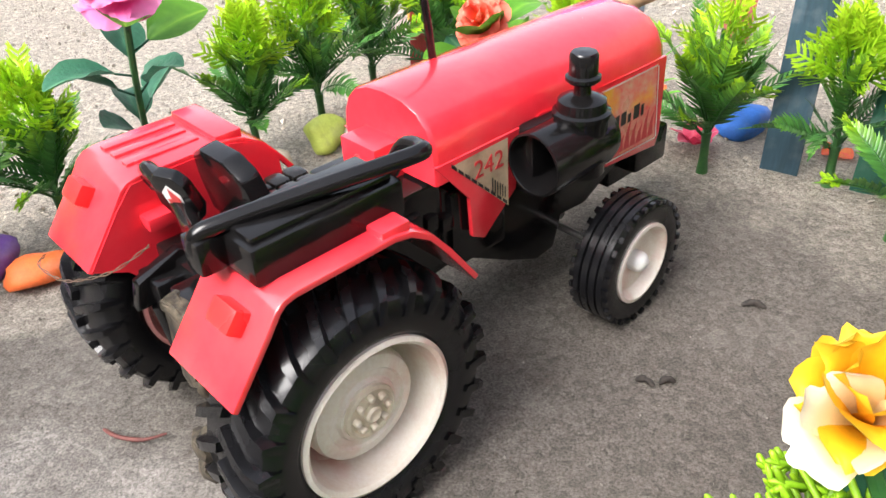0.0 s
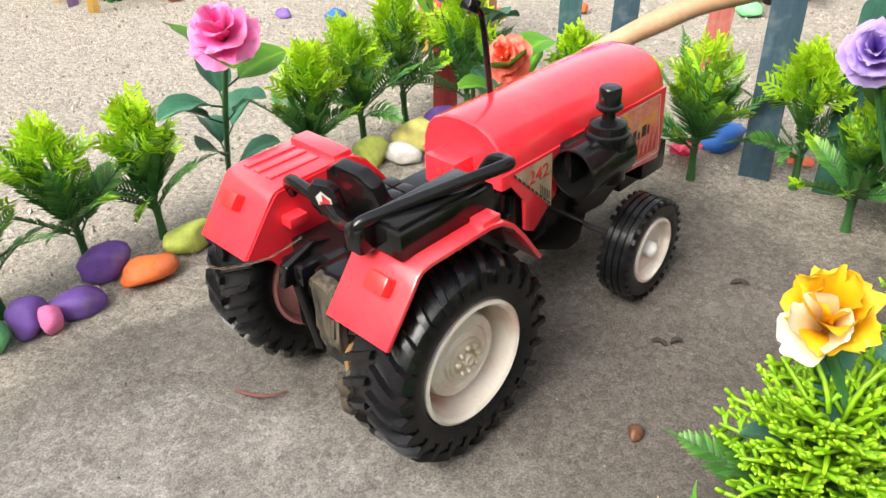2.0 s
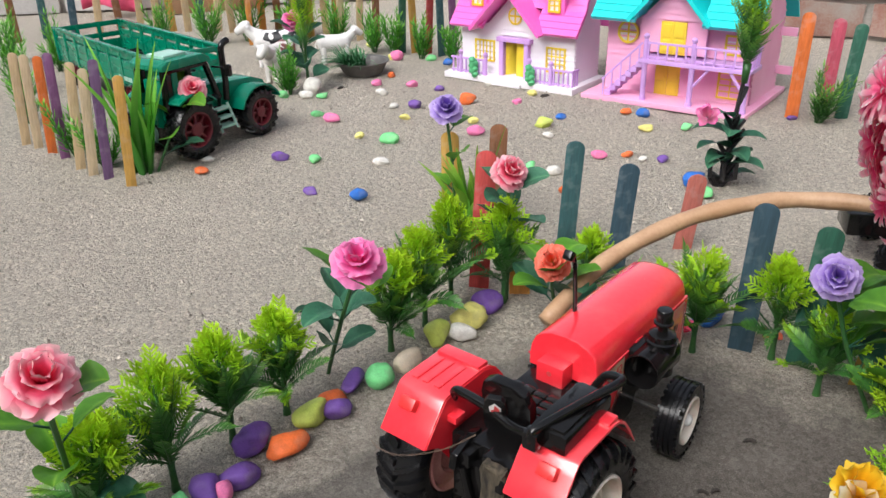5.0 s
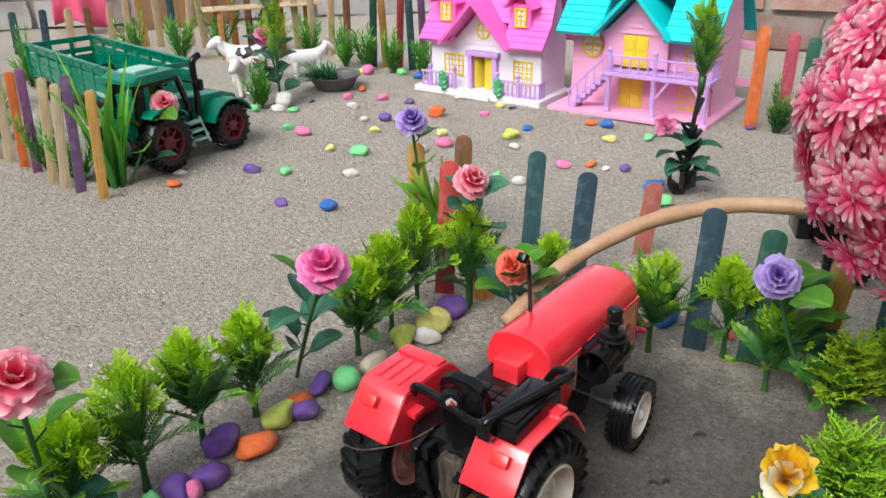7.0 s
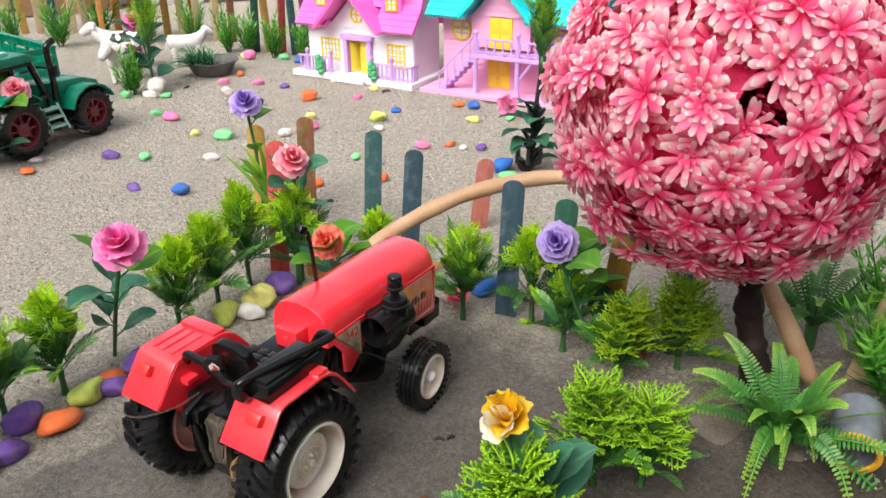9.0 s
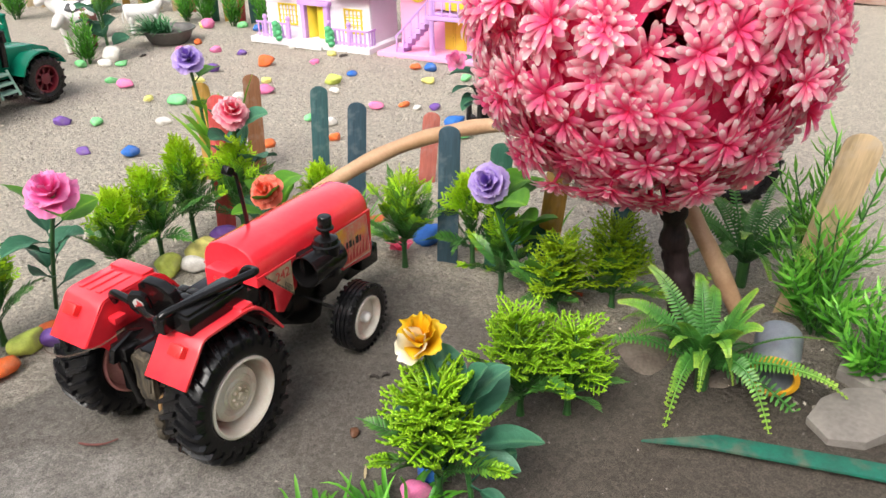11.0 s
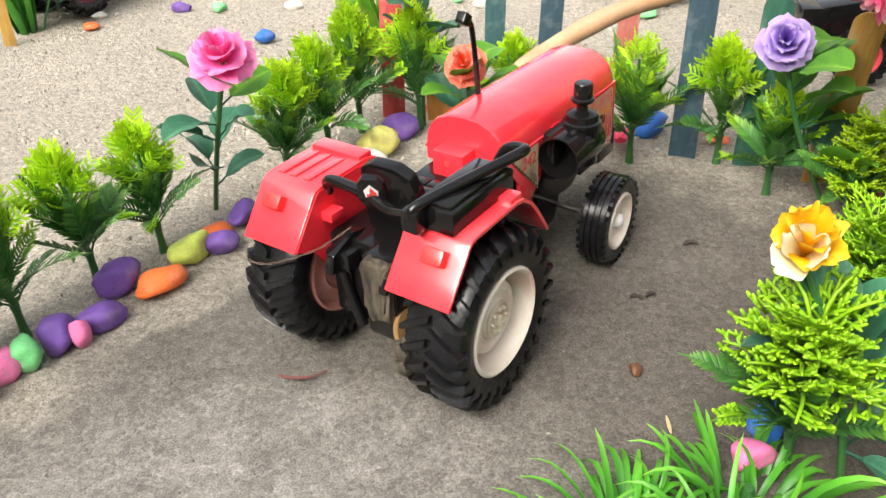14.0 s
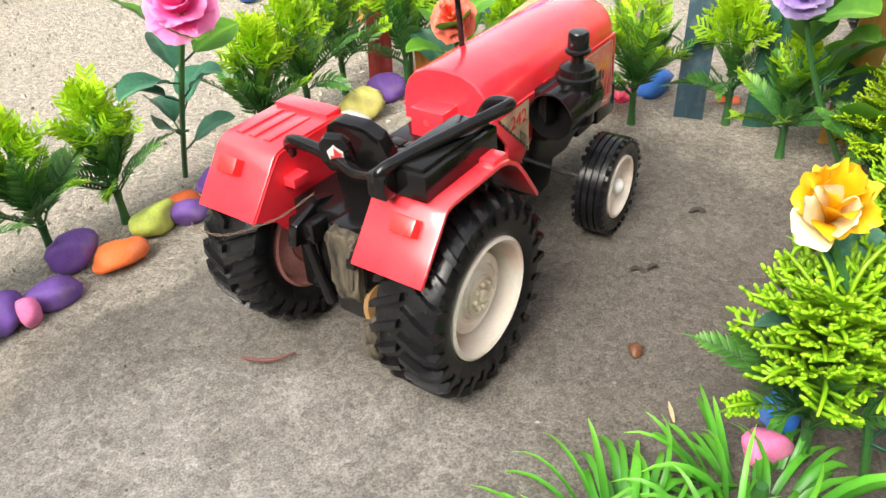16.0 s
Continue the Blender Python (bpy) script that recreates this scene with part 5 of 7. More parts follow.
def fern_plant(x, y, z, count, length, seed, label, leaf=0.012, droop=(0.5, 1.0), material=FERN, rise=(0.5, 1.4), arc=(0, 2 * math.pi)):
    rnd = random.Random(seed)
    t = thing("artificial_fern", pose(x, y, z), label, "artificial plant", "ferns")
    s = Shape()
    for k in range(count):
        a = arc[0] + (arc[1] - arc[0]) * (k + rnd.uniform(-0.25, 0.25)) / count
        d = Vector((math.cos(a), math.sin(a), rnd.uniform(*rise)))
        pts = bend((0.003 * math.cos(a), 0.003 * math.sin(a), 0), d, length * rnd.uniform(0.75, 1.1), rnd.uniform(*droop), 9)
        tube(s, pts, [0.0010 * (1 - 0.08 * i) for i in range(9)], 5, [i / 9 for i in range(9)], caps=False)
        pairs = 27
        roll = rnd.uniform(-0.9, 0.9)
        for j in range(pairs):
            u = 0.10 + 0.90 * (j + 0.5) / pairs
            i = min(int(u * 8), 7)
            p = pts[i].lerp(pts[i + 1], u * 8 - i)
            along = (pts[i + 1] - pts[i]).normalized()
            across = Matrix.Rotation(roll, 3, along) @ sideways(along)
            up = across.cross(along)
            size = leaf * 0.9 * (1.0 - 0.8 * u ** 1.8) * min(1, 0.5 + u * 3)
            for side in (-1, 1):
                e = (across * side + along * 0.22 + up * 0.15).normalized()
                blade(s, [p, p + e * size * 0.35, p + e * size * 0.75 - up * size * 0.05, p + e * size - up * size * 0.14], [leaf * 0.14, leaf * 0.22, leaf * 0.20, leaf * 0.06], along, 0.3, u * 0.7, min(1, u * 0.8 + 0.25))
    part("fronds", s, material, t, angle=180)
    f = Shape()
    tube(f, [(0, 0, -z - 0.006), (0, 0, 0), (0, 0, 0.008)], [0.004, 0.0045, 0.003], 8)
    part("stalk", f, STALK, t)
    return t


BORDER_LABEL = "artificial shrub with dark fronds and lime green tips in the sand"
for i, (x, y, tall, spread) in enumerate(((-0.227, 0.280, 0.092, 1.0), (-0.195, 0.312, 0.086, 0.9), (-0.162, 0.333, 0.086, 1.0), (-0.085, 0.392, 0.086, 0.95), (-0.054, 0.421, 0.090, 0.95), (-0.026, 0.455, 0.098, 0.9), (0.014, 0.442, 0.096, 1.0))):
    sprig_shrub(x, y, tall, spread, 300 + i, BORDER_LABEL)
sprig_shrub(-0.261, 0.256, 0.078, 1.15, 310, "wide artificial shrub with dark fronds beside a white pebble", fronds=12, crown=64, crown_size=1.15)
rose_plant(-0.132, 0.374, (-0.111, 0.3255, 0.109), 0.0155, PINK, 11, "pink artificial rose with broad leaves behind the border pebbles", leaves=11, leaf=0.030, face=(-0.05, -0.6, 0.8))
rose_plant(-0.274, 0.264, (-0.256, 0.205, 0.130), 0.0150, ROSE_RED, 12, "rose-pink artificial rose with white edges on a tall stem", leaves=6, leaf=0.032, face=(0.3, -0.5, 0.7), light=5)
rose_plant(0.045, 0.400, (0.027, 0.371, 0.069), 0.0125, CORAL, 13, "coral red artificial flower beside the tractor hood", leaves=9, leaf=0.034, face=(-0.4, -0.7, 0.6), light=6)
sprig_shrub(0.080, 0.425, 0.070, 1.0, 320, "low artificial shrub with lime green tips behind a cane", fronds=8, crown=36)
sprig_shrub(0.124, 0.341, 0.093, 0.95, 321, "upright artificial shrub with dark blades and lime tips", fronds=18, crown=16)
sprig_shrub(0.176, 0.273, 0.078, 1.0, 322, "artificial shrub with dark feathered fronds on a thick stalk", fronds=15, crown=14)
sprig_shrub(0.172, 0.318, 0.088, 1.0, 323, "artificial shrub with lime tips beside a blue stick", fronds=9, crown=46)
rose_plant(0.195, 0.248, (0.156, 0.253, 0.099), 0.0132, VIOLET, 14, "violet artificial rose with glossy green leaves", leaves=11, leaf=0.036, face=(-0.5, -0.7, 0.5), light=9, arc=(-0.2, 1.3))
sprig_shrub(0.197, 0.230, 0.074, 1.0, 324, "bushy lime green artificial shrub", tint=LIME_YELLOW, fronds=16, crown=44, stalk=0.13, crown_size=1.35, low=0.28, spray=antler)
sprig_shrub(0.240, 0.224, 0.078, 1.1, 325, "bushy olive green artificial shrub near the pink tree", tint=LIME_YELLOW, fronds=18, crown=46, stalk=0.13, crown_size=1.4, low=0.28, spray=antler)
sprig_shrub(0.128, 0.140, 0.084, 1.0, 326, "low lime green artificial shrub with a round rosette head", fronds=14, crown=34, stalk=0.15, crown_size=1.25, leaf_wide=0.0019, low=0.36, spray=antler)
sprig_shrub(0.154, 0.131, 0.074, 1.1, 327, "low lime green artificial shrub with loose forked heads", fronds=12, crown=32, stalk=0.15, crown_size=1.4, leaf_wide=0.0019, low=0.36, spray=antler)
sprig_shrub(0.060, 0.094, 0.088, 0.85, 328, "lime green artificial shrub under a yellow rose", fronds=14, crown=36, stalk=0.16, crown_size=1.5, leaf_wide=0.0026, low=0.46, spray=antler)
yellow = rose_plant(0.073, 0.080, (0.057, 0.103, 0.090), 0.0122, YELLOW, 15, "yellow and cream artificial rose with dark leaves", leaves=2, leaf=0.032, face=(-0.25, -0.45, 0.9), light=0, low=0.1, rings=((3, 0.45, 0.75, 1.35), (4, 0.70, 0.80, 1.25), (5, 0.98, 0.85, 0.80)), ruffle=0.9)
s = rose_shapes(0.0125, 71, rings=((2, 0.55, 0.80, 1.05), (1, 0.9, 0.9, 0.75)))
q = Vector((-0.5, -0.6, 0.7)).to_track_quat("Z", "Y").to_matrix()
s.v = [tuple(q @ Vector(p) + Vector((0.057 - 0.073, 0.103 - 0.080, 0.0875))) for p in s.v]
part("inner_petals", s, CREAM, yellow, "cream white inner petals", angle=180)
rnd = random.Random(81)
for u, v, w, z, ln in ((0.35, 0.0, 1.0, 0.046, 0.042), (0.75, 0.1, 1.0, 0.050, 0.040), (1.0, 0.0, 0.30, 0.034, 0.036), (0.9, -0.4, 0.25, 0.030, 0.024), (-0.1, 0.4, 1.0, 0.050, 0.040), (0.7, -0.5, -0.1, 0.016, 0.018), (0.5, 0.5, 0.6, 0.042, 0.042)):
    d = Vector((0.94, -0.34, 0)) * u + Vector((0.34, 0.94, 0)) * v + Vector((0, 0, w))
    s = Shape()
    foot = Vector((-0.14 * z, 0.2 * z, z))
    tube(s, [foot, foot + d.normalized() * 0.009], 0.0007, 5)
    broad_leaf(s, foot + d.normalized() * 0.008, d, ln, ln * 0.52, 0.25, rnd)
    part("leaf", s, LEAF, yellow, "dark blue-green embossed leaf", angle=180)
rose_plant(-0.010, 0.010, (-0.034, 0.002, 0.083), 0.0135, ORANGE, 16, "orange red artificial rose with pale green leaves", leaves=8, leaf=0.032, face=(-0.3, -0.3, 1), light=5, rings=((3, 0.36, 0.80, 1.25), (4, 0.62, 1.0, 1.12), (4, 0.86, 1.1, 0.85)), ruffle=0.15)
grass_tuft(-0.012, 0.080, 56, 0.056, 0.0025, 0.080, 30, "bright green artificial grass tuft on the packed earth", droop=1.3)
grass_tuft(0.034, 0.080, 60, 0.062, 0.0025, 0.078, 37, "bright green artificial grass tuft under a shrub", droop=1.3)
grass_tuft(0.016, 0.062, 80, 0.058, 0.0025, 0.084, 31, "bright green artificial grass tuft on the packed earth", droop=1.3)
grass_tuft(0.225, 0.285, 34, 0.060, 0.0022, 0.04, 32, "thin green artificial grass beside a yellow stick")
grass_tuft(0.100, 0.395, 26, 0.055, 0.0022, 0.035, 33, "thin green artificial grass behind the tractor")
needle_bush(0.350, 0.145, 0.095, 0.06, 20, 34, "dense green artificial bush beside a leaning stick", group="grass tufts")
needle_bush(0.400, 0.190, 0.105, 0.06, 18, 35, "dense green artificial bush behind the pink tree", group="grass tufts")
needle_bush(0.345, 0.090, 0.070, 0.05, 14, 36, "low green artificial bush beside a metal tin", group="grass tufts")
fern_plant(0.240, 0.121, 0.016, 36, 0.098, 40, "green artificial fern with arching fronds under the pink tree", leaf=0.0078, rise=(0.25, 3.6), droop=(0.35, 1.15))
fern_plant(0.345, 0.215, 0.020, 24, 0.115, 41, "tall dark green artificial fern behind the pink tree", leaf=0.0078, droop=(0.3, 0.7), rise=(0.9, 2.0))


HOLE = Vector((-0.395, -0.894, 0.212)).normalized()


def blossom_tree():
    """A ball of pink blossoms on a dark trunk."""
    rnd = random.Random(5)
    t = thing("blossom_tree", pose(0.262, 0.172, 0), "artificial ball tree of pink and white blossoms on dark trunk", "artificial tree")
    c, radius = Vector((0.223 - 0.262, 0.183 - 0.172, 0.205)), 0.0935
    s = Shape()
    pts = curve([(0.004, 0.006, -0.012), (0, 0, 0.0), (-0.006, -0.006, 0.03), (-0.010, 0.004, 0.062), (-0.016, 0.004, 0.10), (-0.030, 0.012, 0.17)], 5)
    pts = pts[:1] + [a.lerp(b, u) for a, b in zip(pts, pts[1:]) for u in (0.33, 0.66, 1.0)]
    tube(s, pts, [0.0100 + 0.0036 * noise.noise(p * 75) + 0.0012 * noise.noise(p * 260) - 0.00004 * i for i, p in enumerate(pts)], 18)
    s.v = [tuple(Vector(p) + 0.0012 * noise.noise_vector(Vector(p) * 190)) for p in s.v]
    part("trunk", s, BARK_DARK, t)
    s = Shape()
    bm = bmesh.new()
    bmesh.ops.create_icosphere(bm, subdivisions=4, radius=radius * 0.80)
    bmesh.ops.delete(bm, geom=[w for w in bm.verts if w.co.normalized().dot(HOLE) > 0.978], context="VERTS")
    s.add_bm(bm, Matrix.Translation(c))
    part("core", s, mat("deep_pink_foam", (0.80, 0.05, 0.19), (0.62, 0.03, 0.13), 90, 0.9, 0.5), t)
    s = Shape()
    for k in range(46):
        a, b = rnd.uniform(0, 6.28), rnd.uniform(0.0, 0.32)
        side = HOLE.orthogonal().normalized()
        d = (HOLE + (side * math.cos(a) + HOLE.cross(side) * math.sin(a)) * b).normalized()
        p = c + HOLE * radius * 0.40 + d * radius * 0.05
        mid = c + d * radius * 0.68
        tube(s, [p, mid, c + d * radius * rnd.uniform(0.80, 0.90) + HOLE.cross(d) * 0.01], [0.0011, 0.0009, 0.0007], 5, [0.0, 0.1, 0.3])
    count = 430
    for k in range(count):
        z = 1 - 2 * (k + 0.5) / count
        a = k * 2.399963 + rnd.uniform(-0.2, 0.2)
        r = math.sqrt(1 - z * z)
        aim = Vector((r * math.cos(a), r * math.sin(a), z))
        if aim.dot(HOLE) > 0.9915:
            continue
        nrm = (aim + Vector((rnd.gauss(0, 0.17), rnd.gauss(0, 0.17), rnd.gauss(0, 0.17)))).normalized()
        deep = rnd.choice((0.84, 0.90, 0.96, 1.0, 1.03))
        place = c + aim * radius * deep * rnd.uniform(0.97, 1.03)
        tube(s, [place - aim * radius * 0.16, place], [0.0012, 0.0010], 5, [0.0, 0.1], caps=False)
        q = nrm.to_track_quat("Z", "Y").to_matrix() @ Matrix.Rotation(rnd.uniform(0, 6), 3, "Z")
        white, size = rnd.uniform(-0.08, 0.34) - (0.14 if deep < 0.92 else 0.0), rnd.uniform(0.85, 1.12)
        rings = ((6, 0.0186, 0.0058, rnd.uniform(0.05, 0.35), 0.05, 0.78, (0.30, 0.80, 1.0, 0.62, 0.08)),
                 (9, 0.0162, 0.0039, rnd.uniform(0.22, 0.45), 0.20, 1.05, (0.35, 0.62, 0.90, 1.0, 0.45)),
                 (9, 0.0126, 0.0034, rnd.uniform(0.60, 0.95), 0.12, 1.00, (0.35, 0.62, 0.90, 1.0, 0.45)),
                 (6, 0.0076, 0.0028, 1.5, 0.02, 0.55, (0.5, 0.8, 1.0, 0.9, 0.4)))
        for n, ln, wide, lift, low, top, form in rings:
            for j in range(n):
                b = 2 * math.pi * (j + rnd.uniform(-0.14, 0.14)) / n + n
                out = q @ Vector((math.cos(b), math.sin(b), 0))
                d = (out + nrm * lift * rnd.uniform(0.75, 1.25)).normalized()
                reach = ln * size * rnd.uniform(0.9, 1.08)
                pts = [place + d * reach * u - nrm * reach * sag for u, sag in ((0.08, 0), (0.35, -0.04), (0.62, -0.03), (0.86, 0.03), (1.0, 0.12))]
                blade(s, pts, [wide * size * w for w in form], q @ Vector((-math.sin(b), math.cos(b), 0)), 0.40, max(0.0, low + white * 0.5), min(1.0, max(0.1, top + white)))
    ob = part("blossoms", s, BLOSSOM, t, "dense pink blossoms with white tips", angle=180)
    tagged(ob, kind="stuff")


blossom_tree()

# ---- bent cane, tin, plank ----
s = Shape()
cane = curve([(0.020, 0.361, 0.028), (0.070, 0.384, 0.056), (0.129, 0.391, 0.078), (0.180, 0.386, 0.089), (0.225, 0.372, 0.093), (0.270, 0.325, 0.097), (0.290, 0.255, 0.090), (0.285, 0.195, 0.065), (0.303, 0.167, 0.012)], 6)
tube(s, cane, [0.0062 + 0.0004 * math.sin(i * 1.3) for i in range(len(cane))], 14)
solo("bent_cane", s, BAMBOO, "pale brown bent cane arching over the fence", "cane", angle=180)


def tin_can():
    m = look((0.281, 0.107, 0.0185), (0.262, 0.088, 0.0145)) @ Matrix.Scale(0.65, 4)
    t = thing("metal_tin", m, "small grey metal tin with yellow rim lying tilted", "tin")
    s = lathe(Shape(), [(0.0, 0.034), (0.019, 0.034), (0.0215, 0.032), (0.0215, -0.020), (0.0205, -0.022), (0.0195, -0.020), (0.0195, 0.030), (0.0, 0.031)], 36)
    part("body", s, mat("grey_metal", (0.30, 0.33, 0.37), (0.22, 0.24, 0.27), 90, 0.45, 0.05, metal=0.6), t)
    s = lathe(Shape(), [(0.0208, -0.0215), (0.0225, -0.0222), (0.0228, -0.0250), (0.0185, -0.0265), (0.0170, -0.0240), (0.0188, -0.0215)], 36, close=True)
    part("rim", s, mat("yellow_plastic", (0.78, 0.40, 0.02), (0.68, 0.32, 0.02), 80, 0.4), t, "yellow plastic rim")


tin_can()
stick(0.353, 0.170, "natural", 0.135, -35, 10, 0, 0.024, "leaning among green grass", "loose sticks")
stick(0.291, 0.297, "teal", 0.098, -40, 3)
s = prism(Shape(), [(0.176, 0.088), (0.205, 0.070), (0.262, 0.024), (0.330, -0.034), (0.338, -0.022), (0.270, 0.034), (0.216, 0.076)], 0.004, 0.006, "z", 0.0004)
solo("painted_splint", s, mat("green_painted_wood", (0.006, 0.13, 0.085), (0.012, 0.085, 0.058), 120, 0.65, 0.6, 500, dirt=((0.17, 0.13, 0.095), 0.6)), "green painted wooden splint half buried in earth", "wood strip", angle=30)

# ---- litter on the ground ----
s = Shape()
tube(s, curve([(-0.114, 0.208, 0.0018), (-0.108, 0.2035, 0.0022), (-0.100, 0.2015, 0.0020), (-0.093, 0.2030, 0.0022)], 5), [0.0004, 0.0006, 0.0007, 0.0007, 0.0007, 0.0007, 0.0007, 0.0007, 0.0007, 0.0007, 0.0006, 0.0006, 0.0005, 0.0005, 0.0005, 0.0003], 6)
solo("bark_strip", s, mat("red_brown_bark", (0.16, 0.045, 0.035), (0.10, 0.03, 0.025), 300, 0.7, 0.4), "thin red-brown bark strip on the packed earth", "bark")
s = stone_shape(7, 0.0085, 0.0065, 0.0050)
solo("nutshell", s, mat("brown_shell", (0.15, 0.062, 0.028), (0.08, 0.035, 0.018), 400, 0.55, 0.5), "small brown nutshell on the packed earth", "nutshell", m=pose(0.0325, 0.158, 0.002, 0, 0, 70), angle=180)
TWIG = mat("black_crumbs", (0.03, 0.025, 0.02), (0.06, 0.045, 0.035), 400, 0.8, 0.5)
for i, (x, y, a) in enumerate(((0.255, 1.036, 0.016), (-0.036, 1.174, 0.016))):
    s = stone_shape(40 + i, a, a * 0.45, a * 0.3)
    solo("earth_crumb", s, TWIG, "dark crumb of dry plant matter on the earth", "debris", "crumbs", m=pose(x, y, ground_height(x, y) + a * 0.1, 0, 0, 40 * i), angle=180)

for i, (x, y, a, turn) in enumerate(((0.126, 0.361, 0.016, 0), (0.130, 0.428, 0.013, 70), (0.190, 0.345, 0.012, 130), (0.222, 0.248, 0.013, 200), (0.032, 0.470, 0.012, 40))):
    s = Shape()
    for k in range(5 if i == 0 else 3):
        d = Vector((math.cos(k * 1.26), math.sin(k * 1.26), 0.9 if i == 0 else 0.5))
        broad_leaf(s, (0, 0, 0.001), d, a, a * 0.55, 0.3, random.Random(k + 10 * i))
    solo("plastic_petal", s, CORAL if i else ROSE_RED, "fallen coral plastic petals on the sand among shrubs", "petals", "fallen petals", m=pose(x, y, ground_height(x, y), 0, 0, turn), angle=180)
BARK_BIT = mat("dark_bark_crumb", (0.016, 0.013, 0.011), (0.05, 0.04, 0.032), 300, 0.85, 0.8)
for x, y, ln, turn, up in ((0.059, 0.207, 0.0062, -30, 0.0012), (0.066, 0.206, 0.0052, 10, 0.0016), (0.108, 0.240, 0.0085, -15, 0.0014), (0.116, 0.170, 0.0050, 60, 0.0010)):
    s = Shape()
    tube(s, curve([(-ln / 2, 0, 0.0004), (-ln * 0.15, ln * 0.10, up), (ln * 0.2, ln * 0.06, up), (ln / 2, -ln * 0.08, 0.0003)], 3), [0.0004, 0.0008, 0.0011, 0.0013, 0.0012, 0.0010, 0.0011, 0.0010, 0.0007, 0.0003], 7)
    s.v = [tuple(Vector(v) + noise.noise_vector(Vector(v) * 700 + Vector((x * 90, y * 90, 0))) * 0.0004) for v in s.v]
    solo("bark_crumb", s, BARK_BIT, "dark curled bark crumb lying on the packed earth", "bark crumb", "bark crumbs", m=pose(x, y, ground_height(x, y), 0, 0, turn), angle=60)

# ---- broken cement pieces at the edge of the yard ----
SLAB = mat("broken_cement", (0.15, 0.135, 0.12), (0.23, 0.21, 0.185), 40, 0.95, 0.9, 300, dirt=((0.17, 0.15, 0.13), 0.7))
for i, (x, y, a, turn) in enumerate(((0.300, 0.062, 0.060, 20), (0.345, 0.085, 0.055, 60), (0.318, 0.010, 0.045, -15), (0.385, 0.035, 0.070, 5))):
    rnd = random.Random(70 + i)
    out = [(a / 2 * rnd.uniform(0.75, 1.1) * math.cos(k * math.pi / 4), a / 2 * rnd.uniform(0.6, 0.95) * math.sin(k * math.pi / 4)) for k in range(8)]
    solo("cement_piece", prism(Shape(), out, -0.004, 0.006 + 0.002 * i, "z", 0.0012), SLAB, "broken grey cement piece lying on the earth", "cement piece", "cement pieces", m=pose(x, y, 0, rnd.uniform(-4, 4), rnd.uniform(-4, 4), turn), angle=40)
for i, (x, y) in enumerate(((0.262, 0.128), (0.285, 0.150), (0.232, 0.165))):
    solo("soil_mound", stone_shape(90 + i, 0.060, 0.045, 0.020), mat("brown_soil", (0.11, 0.085, 0.065), (0.20, 0.165, 0.135), 90, 0.95, 1.0, 500) if i == 0 else bpy.data.materials["brown_soil"], "low heap of brown soil round a plant foot", "soil", "soil heaps", m=pose(x, y, -0.006, 0, 0, 40 * i), angle=180)
s = Shape()
blade(s, bend((0.028, 0.120, 0.0015), (0.3, 0.9, 0.02), 0.010, 0, 4), [0.0006, 0.0016, 0.0014, 0.0003], Vector((1, 0, 0)), 0.3)
solo("dry_husk", s, mat("straw", (0.48, 0.38, 0.22), None, 300, 0.8), "pale straw husk on the packed earth", "debris")
s = Shape()
for k in range(5):
    blade(s, bend((0.004 * k, 0.001 * k, 0), (1, 0.6 - 0.2 * k, 0.2), 0.006, 0.2, 3), [0.001, 0.0018, 0.0004], Vector((0, 1, 0)), 0.3)
solo("leaf_scrap", s, LIME, "scrap of green plastic leaf on the earth", "debris", m=pose(0.085, 0.050, 0.001), angle=180)


# ---- more fence sticks, back and sides of the yard ----
for row in ((-0.310, 0.807, "yellow", 0.124, 10, 3), (-0.338, 0.838, "faded_violet", 0.136, 10, 3), (-0.358, 0.859, "pale", 0.124, 10, 5), (-0.376, 0.885, "natural", 0.126, 10, 5), (-0.401, 0.930, "plum", 0.128, 10, 2), (-0.420, 0.953, "bright_orange", 0.120, 10, 3), (-0.442, 0.981, "pale", 0.118, 10, 3), (-0.462, 1.005, "natural", 0.118, 10, 4)):
    stick(*row, wide=0.0110, group="side fence sticks")
for i, (x, y, c, h) in enumerate(((0.106, 1.415, "green", 0.155), (0.130, 1.412, "yellow", 0.150), (0.152, 1.395, "red", 0.150), (0.172, 1.370, "teal", 0.150), (0.196, 1.375, "plum", 0.150), (0.074, 1.520, "brown", 0.150), (0.046, 1.560, "natural", 0.150), (0.014, 1.585, "pale", 0.145), (-0.016, 1.615, "natural", 0.150), (-0.046, 1.640, "yellow", 0.150), (-0.078, 1.655, "natural", 0.150), (-0.110, 1.670, "brown", 0.140), (-0.142, 1.69, "orange", 0.145), (-0.175, 1.705, "brick", 0.140), (-0.205, 1.73, "natural", 0.150), (-0.235, 1.75, "pale", 0.150), (-0.268, 1.765, "teal", 0.135), (-0.300, 1.775, "natural", 0.105), (-0.332, 1.790, "yellow", 0.100), (-0.365, 1.80, "natural", 0.100), (-0.400, 1.80, "natural", 0.095), (-0.440, 1.80, "brown", 0.090), (-0.485, 1.80, "natural", 0.088), (-0.535, 1.80, "blue", 0.088), (-0.590, 1.79, "teal", 0.088), (-0.640, 1.76, "brown", 0.100), (-0.69, 1.72, "brown", 0.105))):
    stick(x, y, c, h, 25, random.Random(i).uniform(-4, 4), 0, 0.0158, group="back fence sticks")
for row in ((0.531, 0.832, "bright_orange", 0.138, -45, 1.0), (0.583, 0.838, "rose", 0.130, -45, 1.0), (0.600, 0.822, "green", 0.126, -45, 2.5)):
    stick(*row, group="house fence sticks")

